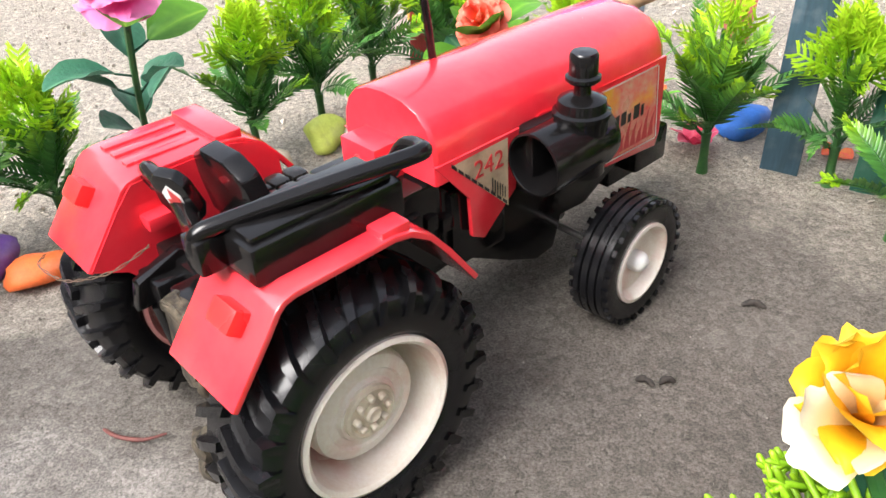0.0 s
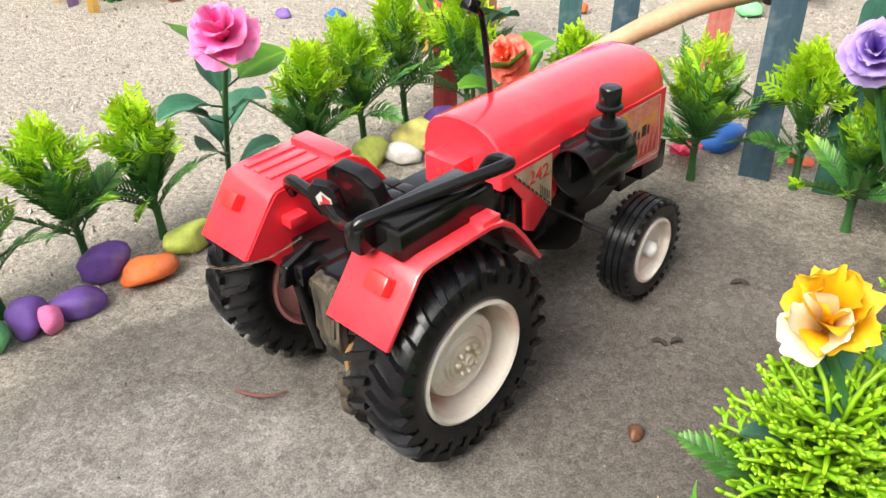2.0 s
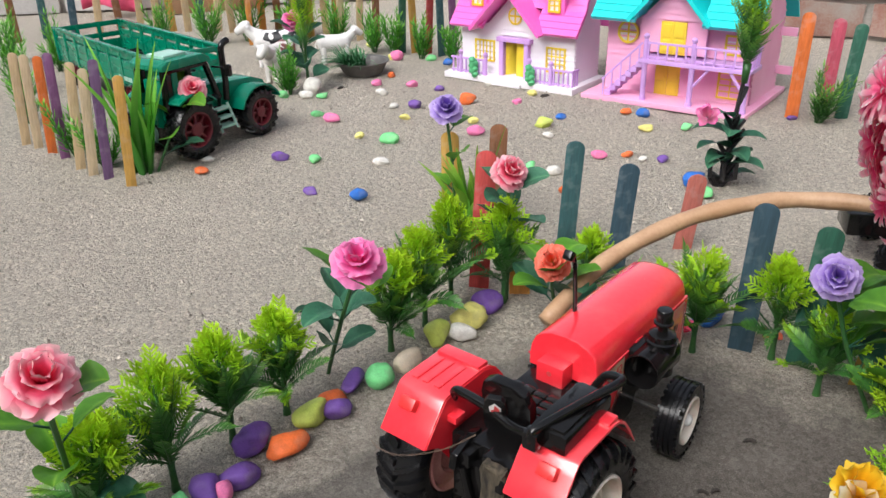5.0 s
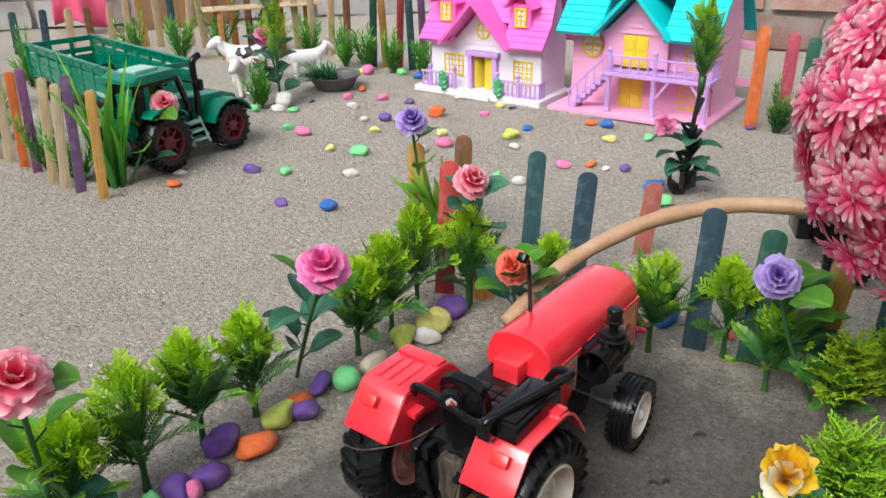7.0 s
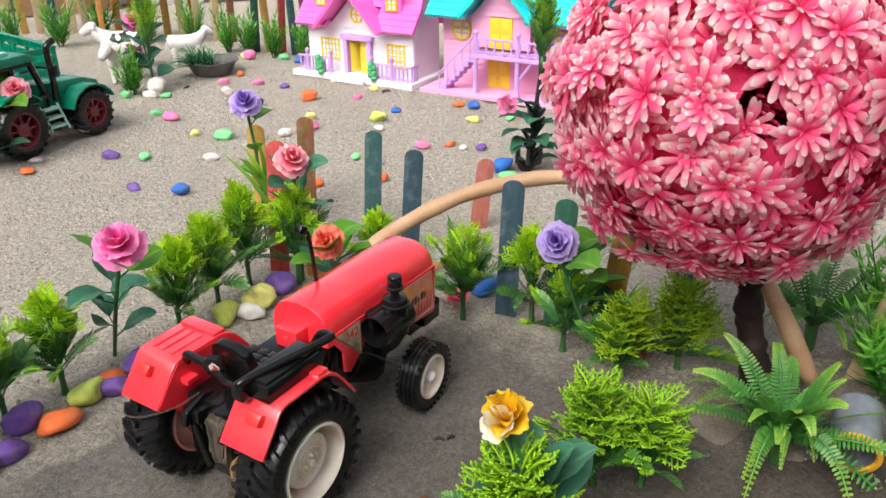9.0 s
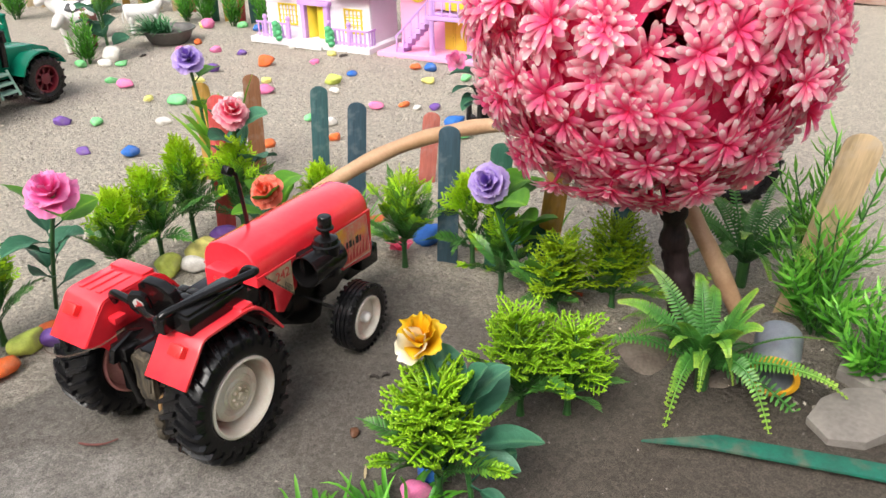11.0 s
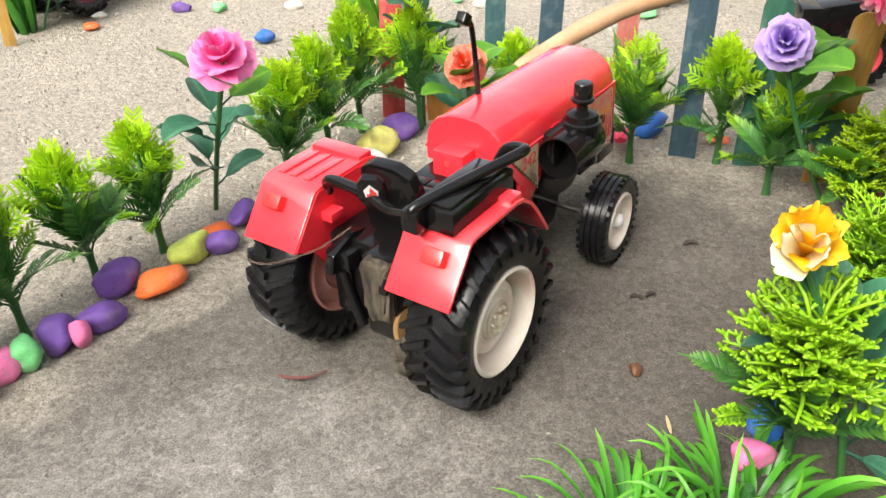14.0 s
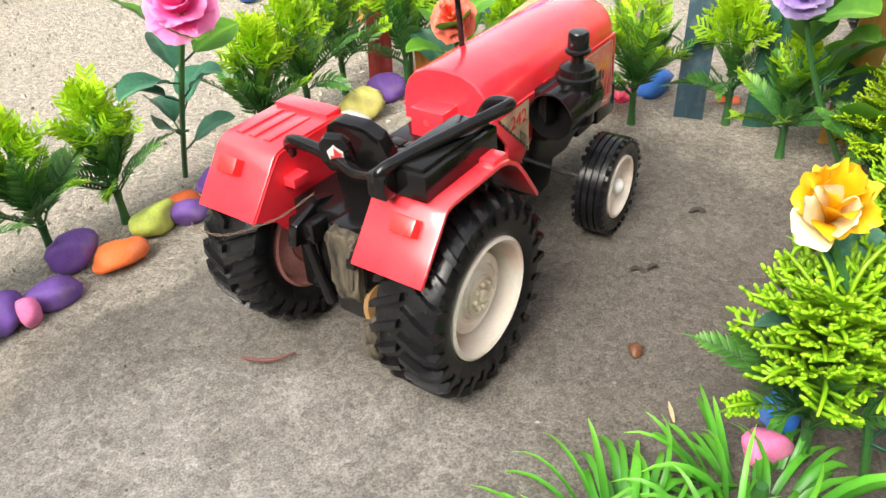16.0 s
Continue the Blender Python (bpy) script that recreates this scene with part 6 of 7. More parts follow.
# ---- background plants ----
GREEN_BUSH = "green artificial bush with needle leaves beside the back fence"
for i, (x, y, h, n) in enumerate(((0.055, 1.425, 0.085, 12), (0.090, 1.405, 0.090, 12), (0.130, 1.350, 0.085, 12), (0.178, 1.318, 0.078, 11), (-0.085, 1.60, 0.10, 12), (-0.175, 1.62, 0.11, 12), (-0.250, 1.60, 0.11, 12), (0.00, 1.55, 0.095, 10), (-0.117, 1.170, 0.080, 14), (-0.500, 1.45, 0.10, 12), (-0.345, 1.66, 0.09, 12), (-0.475, 1.10, 0.09, 12), (-0.385, 0.93, 0.075, 12), (-0.345, 0.88, 0.07, 10), (-0.53, 1.30, 0.10, 12), (-0.60, 1.55, 0.10, 10))):
    needle_bush(x, y, h, h * 0.45, n, 400 + i, GREEN_BUSH)
needle_bush(0.553, 0.806, 0.072, 0.045, 13, 420, "olive green artificial bush at the foot of three sticks", material=FROND)
grass_tuft(-0.300, 0.850, 20, 0.150, 0.0075, 0.040, 421, "tall broad-bladed green artificial plant beside the fence", droop=0.12, material=NEEDLES, group="background bushes", name="artificial_blade_plant")
rose_plant(-0.285, 0.850, (-0.236, 0.886, 0.085), 0.0155, ROSE_RED, 21, "rose red artificial flower beside the green tractor", leaves=7, leaf=0.042, face=(0.1, -0.8, 0.5), light=5)
rose_plant(-0.083, 1.165, (-0.100, 1.205, 0.105), 0.016, PINK, 22, "pink artificial rose with large dark leaves", leaves=10, leaf=0.036, face=(-0.2, -0.8, 0.4), light=0)
sprig_shrub(-0.085, 1.185, 0.168, 0.40, 330, "tall artificial shrub with yellow-green tips behind a rose", fronds=7, crown=20, stalk=0.62, group="background bushes")
grass_tuft(0.018, 0.548, 18, 0.120, 0.0105, 0.026, 422, "broad-bladed green artificial plant under a violet flower", droop=0.25, group="background bushes", name="artificial_blade_plant", material=LEAF_LIGHT)
rose_plant(0.002, 0.560, (-0.003, 0.563, 0.129), 0.0135, VIOLET, 23, "violet artificial flower above green blades", leaves=4, leaf=0.03, face=(-0.1, -0.6, 0.6), light=3)
rose_plant(0.018, 0.448, (0.017, 0.440, 0.112), 0.0135, ROSE_RED, 24, "red and cream artificial rose with dark leaves", leaves=7, leaf=0.030, face=(0.1, -0.7, 0.6), light=0, low=0.5, ruffle=1.1)
stone(0.085, 1.352, "pk", 0.026, 0.02, 0.02, 10, 301, "the sand beside a bowl", group="scattered pebbles")
stone(-0.080, 1.160, "wh", 0.030, 0.026, 0.028, 10, 302, "the sand beside a rose", group="scattered pebbles")


def dark_tree():
    """A black plastic trunk with stubs, a green sprig on top, leaves and a pink flower at its foot."""
    rnd = random.Random(9)
    t = thing("artificial_tree", pose(0.312, 0.630, 0), "black-trunked artificial tree with green tuft and pink flower", "artificial tree")
    s = Shape()
    line = curve([(-0.004, 0, -0.01), (0, 0, 0.0), (0.004, 0, 0.04), (0.008, 0.002, 0.08), (0.012, 0.002, 0.118)], 5)
    tube(s, line, [0.0048 - 0.00015 * i for i in range(len(line))], 9)
    for k in range(32):
        p = line[3 + int(rnd.random() * 15)]
        a = rnd.uniform(0, 6.28)
        d = Vector((math.cos(a), math.sin(a), 1.4)).normalized()
        tube(s, [p, p + d * 0.010, p + d * 0.020], [0.0028, 0.0024, 0.0016], 6)
    for k in range(6):
        a = k * 1.05
        d = Vector((math.cos(a), math.sin(a), 0.9)).normalized()
        tube(s, [(0, 0, 0.006), d * 0.02, d * 0.02 + Vector((0, 0, 0.018))], [0.003, 0.0028, 0.0018], 6)
    part("trunk", s, BLACK_TWIG, t)
    top = Vector((0.012, 0.002, 0.110))
    s, c = Shape(), Shape()
    tube(s, [top, top + Vector((0.001, 0, 0.02))], [0.0032, 0.0045], 8)
    for k in range(18):
        a = k * 2.4
        tilt = 0.12 + 0.40 * (k % 3) / 2
        pts = bend(top + Vector((0, 0, 0.010 + 0.0022 * k)), (math.cos(a) * tilt, math.sin(a) * tilt, 1), 0.052, 0.3 * tilt, 6)
        frond(s, pts, 0.012, 0.0026, 12, 0, 0.9, rnd)
        if k % 3 == 0:
            for _ in range(3):
                sprig(c, pts[-2].lerp(pts[-1], rnd.random()), (rnd.gauss(0, 0.4), rnd.gauss(0, 0.4), 1), 0.017, rnd, 0.1, 0.0017)
    part("fronds", s, FROND, t, angle=180)
    part("tuft", c, LIME, t, "yellow-green tuft", angle=180)
    s = Shape()
    for k, (a, z, ln) in enumerate(((0.2, 0.03, 0.04), (-0.6, 0.05, 0.045), (2.6, 0.055, 0.05), (3.6, 0.03, 0.045), (3.3, 0.042, 0.052), (-2.6, 0.025, 0.050), (-0.9, 0.022, 0.048), (-1.6, 0.035, 0.045), (-2.2, 0.06, 0.04), (0.9, 0.06, 0.04), (-0.2, 0.008, 0.04), (-2.9, 0.075, 0.045))):
        d = Vector((math.cos(a), math.sin(a), 0.75))
        broad_leaf(s, Vector((0.004, 0, z)), d, ln, ln * 0.5, 0.5, rnd)
    part("foliage", s, LEAF, t, "broad dark leaves", angle=180)
    s = rose_shapes(0.0125, 77, rings=((4, 0.55, 0.55, 1.25), (5, 1.0, 0.65, 0.75)))
    q = Vector((-0.5, -0.7, 0.5)).to_track_quat("Z", "Y").to_matrix()
    s.v = [tuple(q @ Vector(p) + Vector((-0.030, -0.008, 0.080))) for p in s.v]
    part("flower", s, petals("white_pink_petals", (0.92, 0.70, 0.76), (0.90, 0.30, 0.52), (0.84, 0.12, 0.42)), t, "pink flower with white throat", angle=180)


dark_tree()

# ---- toy houses ----
H_WHITE = mat("white_toy_plastic", (0.84, 0.81, 0.86), (0.78, 0.75, 0.80), 30, 0.4, coat=0.1)
H_MAGENTA = mat("hot_pink_toy_plastic", (0.92, 0.17, 0.58), (0.87, 0.14, 0.53), 30, 0.35, coat=0.2)
H_PINK = mat("light_pink_toy_plastic", (0.86, 0.42, 0.62), (0.82, 0.37, 0.57), 30, 0.4, coat=0.1)
H_TEAL = mat("turquoise_toy_plastic", (0.02, 0.66, 0.66), (0.016, 0.60, 0.61), 30, 0.35, coat=0.2)
H_LILAC = mat("lilac_toy_plastic", (0.60, 0.37, 0.74), (0.55, 0.32, 0.70), 40, 0.4)
H_YELLOW = mat("yellow_toy_plastic", (0.85, 0.66, 0.05), (0.78, 0.57, 0.04), 40, 0.4)
H_GREEN = mat("green_toy_plastic", (0.10, 0.48, 0.20), (0.07, 0.36, 0.15), 200, 0.5, 0.4)
H_DARK = mat("dim_inside", (0.60, 0.55, 0.57), (0.50, 0.46, 0.48), 40, 0.8)


def boards(s, a, b, z0, z1, step, out, thick=0.0023, gable=None):
    """Lapped boards on a wall from a to b (x, y), facing out; gable(z) gives the part of the length left at height z."""
    a, b, out = Vector((*a, 0)), Vector((*b, 0)), Vector((*out, 0))
    rows, z = [], z0
    while z < z1 - 1e-6:
        top = min(z + step, z1)
        rows += [(z, thick), (top, 0.0002)]
        z = top
    rows = [(z0, -0.003)] + rows + [(z1, -0.003)]
    v = []
    for h, off in rows:
        lo, hi = (0.0, 1.0) if gable is None else gable(h)
        v += [a.lerp(b, lo) + out * off + Vector((0, 0, h)), a.lerp(b, hi) + out * off + Vector((0, 0, h))]
    n = len(rows)
    f = [(2 * k, 2 * k + 1, 2 * k + 3, 2 * k + 2) for k in range(n - 1)] + [(0, 2 * n - 2, 2 * n - 1, 1)]
    f += [tuple(2 * k for k in range(n)), tuple(2 * k + 1 for k in range(n))[::-1]]
    s.add(v, f)


def house_window(t, x0, x1, z0, z1, y, cols, rows, frame=H_YELLOW, pane=H_DARK, name="window", m=None):
    s = rbox(Shape(), x0, x1, y - 0.0008, y + 0.0012, z0, z1, 0.0003, m)
    w = part(name, s, pane, t)
    f = Shape()
    b = 0.0028
    for bx0, bx1, bz0, bz1 in ((x0 - b, x1 + b, z1, z1 + b), (x0 - b, x1 + b, z0 - b, z0), (x0 - b, x0, z0, z1), (x1, x1 + b, z0, z1)):
        rbox(f, bx0, bx1, y - 0.0035, y + 0.001, bz0, bz1, 0.0004, m)
    for k in range(1, cols):
        x = x0 + (x1 - x0) * k / cols
        rbox(f, x - 0.0009, x + 0.0009, y - 0.0028, y, z0, z1, 0.0003, m)
    for k in range(1, rows):
        z = z0 + (z1 - z0) * k / rows
        rbox(f, x0, x1, y - 0.0026, y, z - 0.0009, z + 0.0009, 0.0003, m)
    part("window_frame", f, frame, w)
    return w


def round_window(t, x, z, r, y):
    m = Matrix.Translation((x, y, z)) @ pose(0, 0, 0, 90, 0, 0)
    w = part("window", lathe(Shape(), [(0, 0.0006), (r, 0.0006), (r, -0.002)], 24, m), H_WHITE, t)
    s = lathe(Shape(), [(r, 0), (r, 0.0035), (r * 1.22, 0.0035), (r * 1.22, 0)], 24, m, close=True)
    for a in (0, 90):
        rbox(s, -r, r, -0.0012, 0.0012, 0.0005, 0.0028, 0.0003, m @ pose(0, 0, 0, 0, 0, a))
    part("window_frame", s, H_YELLOW, w)


def railing(t, x0, x1, y, z0, z1, n, posts=(), side=None):
    """Lilac rail with balusters along x (or along y where side gives its end)."""
    s = Shape()
    if side is None:
        rbox(s, x0, x1, y - 0.0015, y + 0.0015, z1 - 0.003, z1, 0.0006)
        rbox(s, x0, x1, y - 0.0012, y + 0.0012, z0 + 0.002, z0 + 0.0045, 0.0005)
        for k in range(n):
            x = x0 + (x1 - x0) * (k + 0.5) / n
            rbox(s, x - 0.0012, x + 0.0012, y - 0.0012, y + 0.0012, z0, z1 - 0.001, 0.0004)
    else:
        rbox(s, x0 - 0.0015, x0 + 0.0015, y, side, z1 - 0.003, z1, 0.0006)
        for k in range(n):
            q = y + (side - y) * (k + 0.5) / n
            rbox(s, x0 - 0.0012, x0 + 0.0012, q - 0.0012, q + 0.0012, z0, z1 - 0.001, 0.0004)
    part("railing", s, H_LILAC, t)
    for x in posts:
        s = lathe(Shape(), [(0.0034, z0), (0.0034, z1 + 0.002), (0.0022, z1 + 0.003), (0.0040, z1 + 0.0055), (0.0040, z1 + 0.0085), (0.0018, z1 + 0.0110), (0, z1 + 0.0112)], 12, Matrix.Translation((x, y, 0)))
        part("post", s, H_LILAC, t)


def roof_plane(s, x0, x1, y0, z0, y1, z1, thick, rows):
    """A sloping roof with lapped rows of shingles, from the eaves (y0, z0) to the ridge (y1, z1)."""
    up = Vector((0, y1 - y0, z1 - z0))
    nrm = Vector((0, -(z1 - z0), y1 - y0)).normalized()
    line = [Vector((0, y0, z0)) - nrm * 0.001]
    for k in range(rows):
        a, b = Vector((0, y0, z0)) + up * (k / rows), Vector((0, y0, z0)) + up * ((k + 1) / rows)
        line += [a + nrm * (thick + 0.0012), b + nrm * thick]
    line.append(Vector((0, y1, z1)) - nrm * 0.001)
    prism(s, [(p.y, p.z) for p in line], x0, x1, "x")


def front_gable(s, xc, half, z0, z1, y0, y1, thick):
    """Two sloping planes of a small front gable, open below."""
    for side in (-1, 1):
        n = Vector((side * (z1 - z0), 0, half)).normalized() * thick
        a, b = Vector((xc + side * half, 0, z0)), Vector((xc, 0, z1))
        v = []
        for y in (y0, y1):
            v += [(a.x, y, a.z), (b.x, y, b.z), (b.x + n.x * 0, y, b.z + thick * 1.2), (a.x + n.x, y, a.z + n.z)]
        s.add(v, [(0, 1, 2, 3), (7, 6, 5, 4), (0, 4, 5, 1), (1, 5, 6, 2), (2, 6, 7, 3), (3, 7, 4, 0)])


def pink_roof_house():
    t = thing("toy_house", pose(0.139, 1.205, 0.0, 0, 0, -49.7) @ Matrix.Diagonal((0.957, 1.0, 1.03, 1.0)), "white plastic toy house with hot pink roof and lilac porch", "toy house", "toy houses")
    L, D = 0.249, 0.110
    part("base", rbox(Shape(), 0, L, 0, D, 0, 0.0095, 0.0012), H_WHITE, t)
    y = 0.030
    for x0, x1, z0, z1 in ((0.018, 0.100, 0.0095, 0.085), (0.150, 0.234, 0.0095, 0.085), (0.100, 0.150, 0.062, 0.085)):
        s = Shape()
        boards(s, (x0, y), (x1, y), z0, z1, 0.0085, (0, -1))
        part("wall", s, H_WHITE, t)
    s = Shape()
    boards(s, (0.070, y), (0.175, y), 0.085, 0.134, 0.0085, (0, -1), gable=lambda z: (min(0.5, (z - 0.085) / 0.10), max(0.5, 1 - (z - 0.085) / 0.10)))
    part("gable_wall", s, H_WHITE, t)
    peak = lambda z: (0.0, 1.0) if z < 0.085 else (min(0.5, (z - 0.085) / 0.22), max(0.5, 1 - (z - 0.085) / 0.22))
    for x, o in ((0.234, 1), (0.018, -1)):
        s = Shape()
        boards(s, (x, y), (x, D - 0.004), 0.0095, 0.185, 0.0085, (o, 0), gable=peak)
        part("side_wall", s, H_WHITE, t)
    s = Shape()
    boards(s, (0.018, D - 0.004), (0.234, D - 0.004), 0.0095, 0.085, 0.0085, (0, 1))
    part("wall", s, H_WHITE, t)
    s = Shape()
    for x0, x1 in ((0.006, 0.072), (0.170, 0.246)):
        roof_plane(s, x0, x1, 0.012, 0.080, 0.040, 0.112, 0.004, 4)
    roof_plane(s, 0.006, 0.246, 0.040, 0.112, 0.068, 0.188, 0.004, 9)
    roof_plane(s, 0.006, 0.246, 0.124, 0.080, 0.068, 0.188, -0.004, 9)
    part("roof", s, H_MAGENTA, t, "hot pink shingled roof", smooth=False)
    s = Shape()
    front_gable(s, 0.122, 0.064, 0.078, 0.142, -0.006, 0.062, 0.005)
    part("gable_roof", s, H_MAGENTA, t, smooth=False)
    for xc in (0.050, 0.195):
        s = rbox(Shape(), xc - 0.017, xc + 0.017, 0.030, 0.062, 0.098, 0.143, 0.001)
        d = part("dormer", s, H_MAGENTA, t)
        s = Shape()
        front_gable(s, xc, 0.026, 0.137, 0.165, 0.018, 0.064, 0.004)
        part("dormer_roof", s, H_MAGENTA, d, smooth=False)
        house_window(t, xc - 0.008, xc + 0.008, 0.113, 0.135, 0.030, 2, 3, pane=H_WHITE)
    house_window(t, 0.048, 0.082, 0.030, 0.058, y, 5, 1)
    house_window(t, 0.186, 0.216, 0.026, 0.058, y, 4, 3)
    round_window(t, 0.124, 0.100, 0.0105, y)
    s = rbox(Shape(), 0.098, 0.106, y - 0.010, y, 0.0095, 0.064, 0.001)
    rbox(s, 0.146, 0.154, y - 0.010, y, 0.0095, 0.064, 0.001)
    rbox(s, 0.094, 0.158, y - 0.012, y, 0.062, 0.069, 0.0012)
    part("door_frame", s, H_LILAC, t)
    for x0, a in ((0.107, 55), (0.145, -8)):
        m = Matrix.Translation((x0, y - 0.002, 0)) @ pose(0, 0, 0, 0, 0, a if a > 0 else a + 180)
        s = rbox(Shape(), 0, 0.019, -0.001, 0.001, 0.0100, 0.060, 0.0005, m)
        rbox(s, 0.004, 0.015, -0.0018, 0.0018, 0.034, 0.055, 0.0004, m)
        part("door", s, H_YELLOW, t)
    part("step", rbox(Shape(), 0.098, 0.156, -0.006, 0.012, 0, 0.006, 0.001), H_WHITE, t)
    railing(t, 0.010, 0.080, 0.008, 0.0095, 0.034, 8, (0.030, 0.080))
    railing(t, 0.165, 0.240, 0.008, 0.0095, 0.034, 9, (0.165, 0.205))
    railing(t, 0.242, 0.242, 0.008, 0.0095, 0.034, 3, side=0.030)
    for x in (0.062, 0.172):
        s = Shape()
        for k in range(9):
            bm = bmesh.new()
            bmesh.ops.create_icosphere(bm, subdivisions=2, radius=0.0058)
            for w in bm.verts:
                w.co *= 1 + 0.3 * noise.noise(w.co * 420 + Vector((k, 0, 0)))
            s.add_bm(bm, Matrix.Translation((x + 0.0025 * math.cos(k * 2.1), -0.0005 + 0.0025 * math.sin(k * 2.1), 0.012 + 0.0026 * k)))
        part("bush", s, H_GREEN, t, "moulded green bush")


def teal_roof_house():
    t = thing("toy_house", pose(0.303, 1.015, 0.0, 0, 0, -48.5), "pink plastic toy house with turquoise roof and lilac balcony", "toy house", "toy houses")
    L, D = 0.242, 0.190
    part("base", rbox(Shape(), 0, L, 0, D, 0, 0.0075, 0.0012), H_PINK, t)
    y, back = 0.055, 0.180
    s = Shape()
    boards(s, (0.014, y), (0.228, y), 0.0075, 0.116, 0.0085, (0, -1))
    part("wall", s, H_PINK, t)
    s = Shape()
    boards(s, (0.069, y - 0.012), (0.165, y - 0.012), 0.070, 0.116, 0.2, (0, -1))
    boards(s, (0.069, y - 0.012), (0.165, y - 0.012), 0.116, 0.165, 0.0085, (0, -1), gable=lambda z: (min(0.5, (z - 0.116) / 0.100), max(0.5, 1 - (z - 0.116) / 0.100)))
    part("gable_wall", s, H_PINK, t)
    peak = lambda z: (0.0, 1.0) if z < 0.116 else (min(0.5, (z - 0.116) / 0.22), max(0.5, 1 - (z - 0.116) / 0.22))
    for x, o in ((0.228, 1), (0.014, -1)):
        s = Shape()
        boards(s, (x, y), (x, back), 0.0075, 0.222, 0.0085, (o, 0), gable=peak)
        part("side_wall", s, H_PINK, t)
    s = Shape()
    boards(s, (0.014, back), (0.228, back), 0.0075, 0.116, 0.0085, (0, 1))
    for z in (0.030, 0.085):
        rbox(s, 0.228, 0.252, back - 0.012, back - 0.006, z, z + 0.012, 0.001)
    part("wall", s, H_PINK, t)
    s = Shape()
    for x0, x1 in ((0.002, 0.069), (0.165, 0.240)):
        roof_plane(s, x0, x1, 0.020, 0.112, 0.066, 0.164, 0.005, 6)
    roof_plane(s, 0.002, 0.240, 0.066, 0.164, 0.118, 0.226, 0.005, 8)
    roof_plane(s, 0.002, 0.240, 0.216, 0.104, 0.118, 0.226, -0.005, 14)
    part("roof", s, H_TEAL, t, "turquoise shingled roof", smooth=False)
    s = Shape()
    front_gable(s, 0.117, 0.056, 0.113, 0.174, 0.014, 0.105, 0.006)
    part("gable_roof", s, H_TEAL, t, smooth=False)
    round_window(t, 0.046, 0.092, 0.0135, y - 0.001)
    house_window(t, 0.190, 0.216, 0.076, 0.098, y, 2, 2, pane=H_WHITE)
    house_window(t, 0.186, 0.216, 0.016, 0.048, y, 2, 2, pane=H_YELLOW)
    for x0, z0, z1, yy in ((0.100, 0.069, 0.114, y - 0.013), (0.092, 0.0075, 0.056, y)):
        for k in range(2):
            s = rbox(Shape(), x0 + 0.0185 * k, x0 + 0.0180 + 0.0185 * k, yy - 0.003, yy, z0, z1, 0.0005)
            rbox(s, x0 + 0.003 + 0.0185 * k, x0 + 0.0150 + 0.0185 * k, yy - 0.0042, yy, z0 + 0.024, z1 - 0.004, 0.0004)
            rbox(s, x0 + 0.003 + 0.0185 * k, x0 + 0.0150 + 0.0185 * k, yy - 0.0042, yy, z0 + 0.004, z0 + 0.020, 0.0004)
            part("door", s, H_YELLOW, t)
    part("balcony", rbox(Shape(), 0.084, 0.240, 0.006, y, 0.060, 0.066, 0.001), H_LILAC, t)
    railing(t, 0.090, 0.236, 0.010, 0.066, 0.090, 11, (0.092, 0.160))
    railing(t, 0.237, 0.237, 0.010, 0.066, 0.090, 4, side=y)
    for x in (0.092, 0.160, 0.234):
        part("column", lathe(Shape(), [(0.0048, 0.0075), (0.0048, 0.012), (0.0038, 0.013), (0.0038, 0.056), (0.0048, 0.060)], 12, Matrix.Translation((x, 0.010, 0))), H_LILAC, t)
    for x, d in ((0.164, 1), (0.230, -1)):
        s = Shape()
        tube(s, [(x, 0.010, 0.036), (x + d * 0.018, 0.010, 0.060)], 0.0022, 6)
        part("brace", s, H_LILAC, t)
    s = Shape()
    for k in range(7):
        x = 0.034 + 0.0076 * k
        rbox(s, x, x + 0.009, 0.008, 0.034, 0.0075 + 0.0076 * k, 0.0075 + 0.0076 * (k + 1), 0.0006)
    part("stair", s, H_LILAC, t)
    s = Shape()
    tube(s, [(0.030, 0.007, 0.030), (0.088, 0.007, 0.088)], 0.0016, 6)
    for k in range(5):
        x = 0.032 + 0.013 * k
        tube(s, [(x, 0.007, x - 0.024), (x, 0.007, x)], 0.0013, 6)
    part("stair_rail", s, H_LILAC, t)


pink_roof_house()
teal_roof_house()

# ---- green toy tractor and trailer ----
T_GREEN = mat("green_toy_plastic_gloss", (0.004, 0.205, 0.118), (0.003, 0.165, 0.095), 30, 0.26, spec=0.3, coat=0.12)
T_MINT = mat("pale_mint_plastic", (0.38, 0.62, 0.52), None, 60, 0.4)
T_MAROON = mat("maroon_plastic", (0.16, 0.012, 0.022), (0.12, 0.01, 0.018), 60, 0.4)
T_CAB_SHADE = mat("dark_cab_shade", (0.012, 0.03, 0.024), (0.01, 0.02, 0.018), 60, 0.25)


def spoked_rim(r, w, n):
    s = lathe(Shape(), [(r, w), (r * 0.90, w), (r * 0.82, w * 0.45), (r * 0.80, -w)], 36, OUT)
    lathe(s, [(r * 0.42, w * 0.7), (r * 0.36, w * 0.85), (0, w * 0.9)], 24, OUT)
    lathe(s, [(r * 0.85, 0.0), (0, 0.0)], 24, OUT)
    spokes = [rbox(Shape(), r * 0.30, r * 0.86, -r * 0.07, r * 0.07, w * 0.2, w * 0.65, 0.0006, OUT @ pose(0, 0, 0, 0, 0, 360 * k / n)).mesh("spoke", T_MAROON) for k in range(n)]
    return s.mesh("wheel", T_MAROON, True, 30), spokes


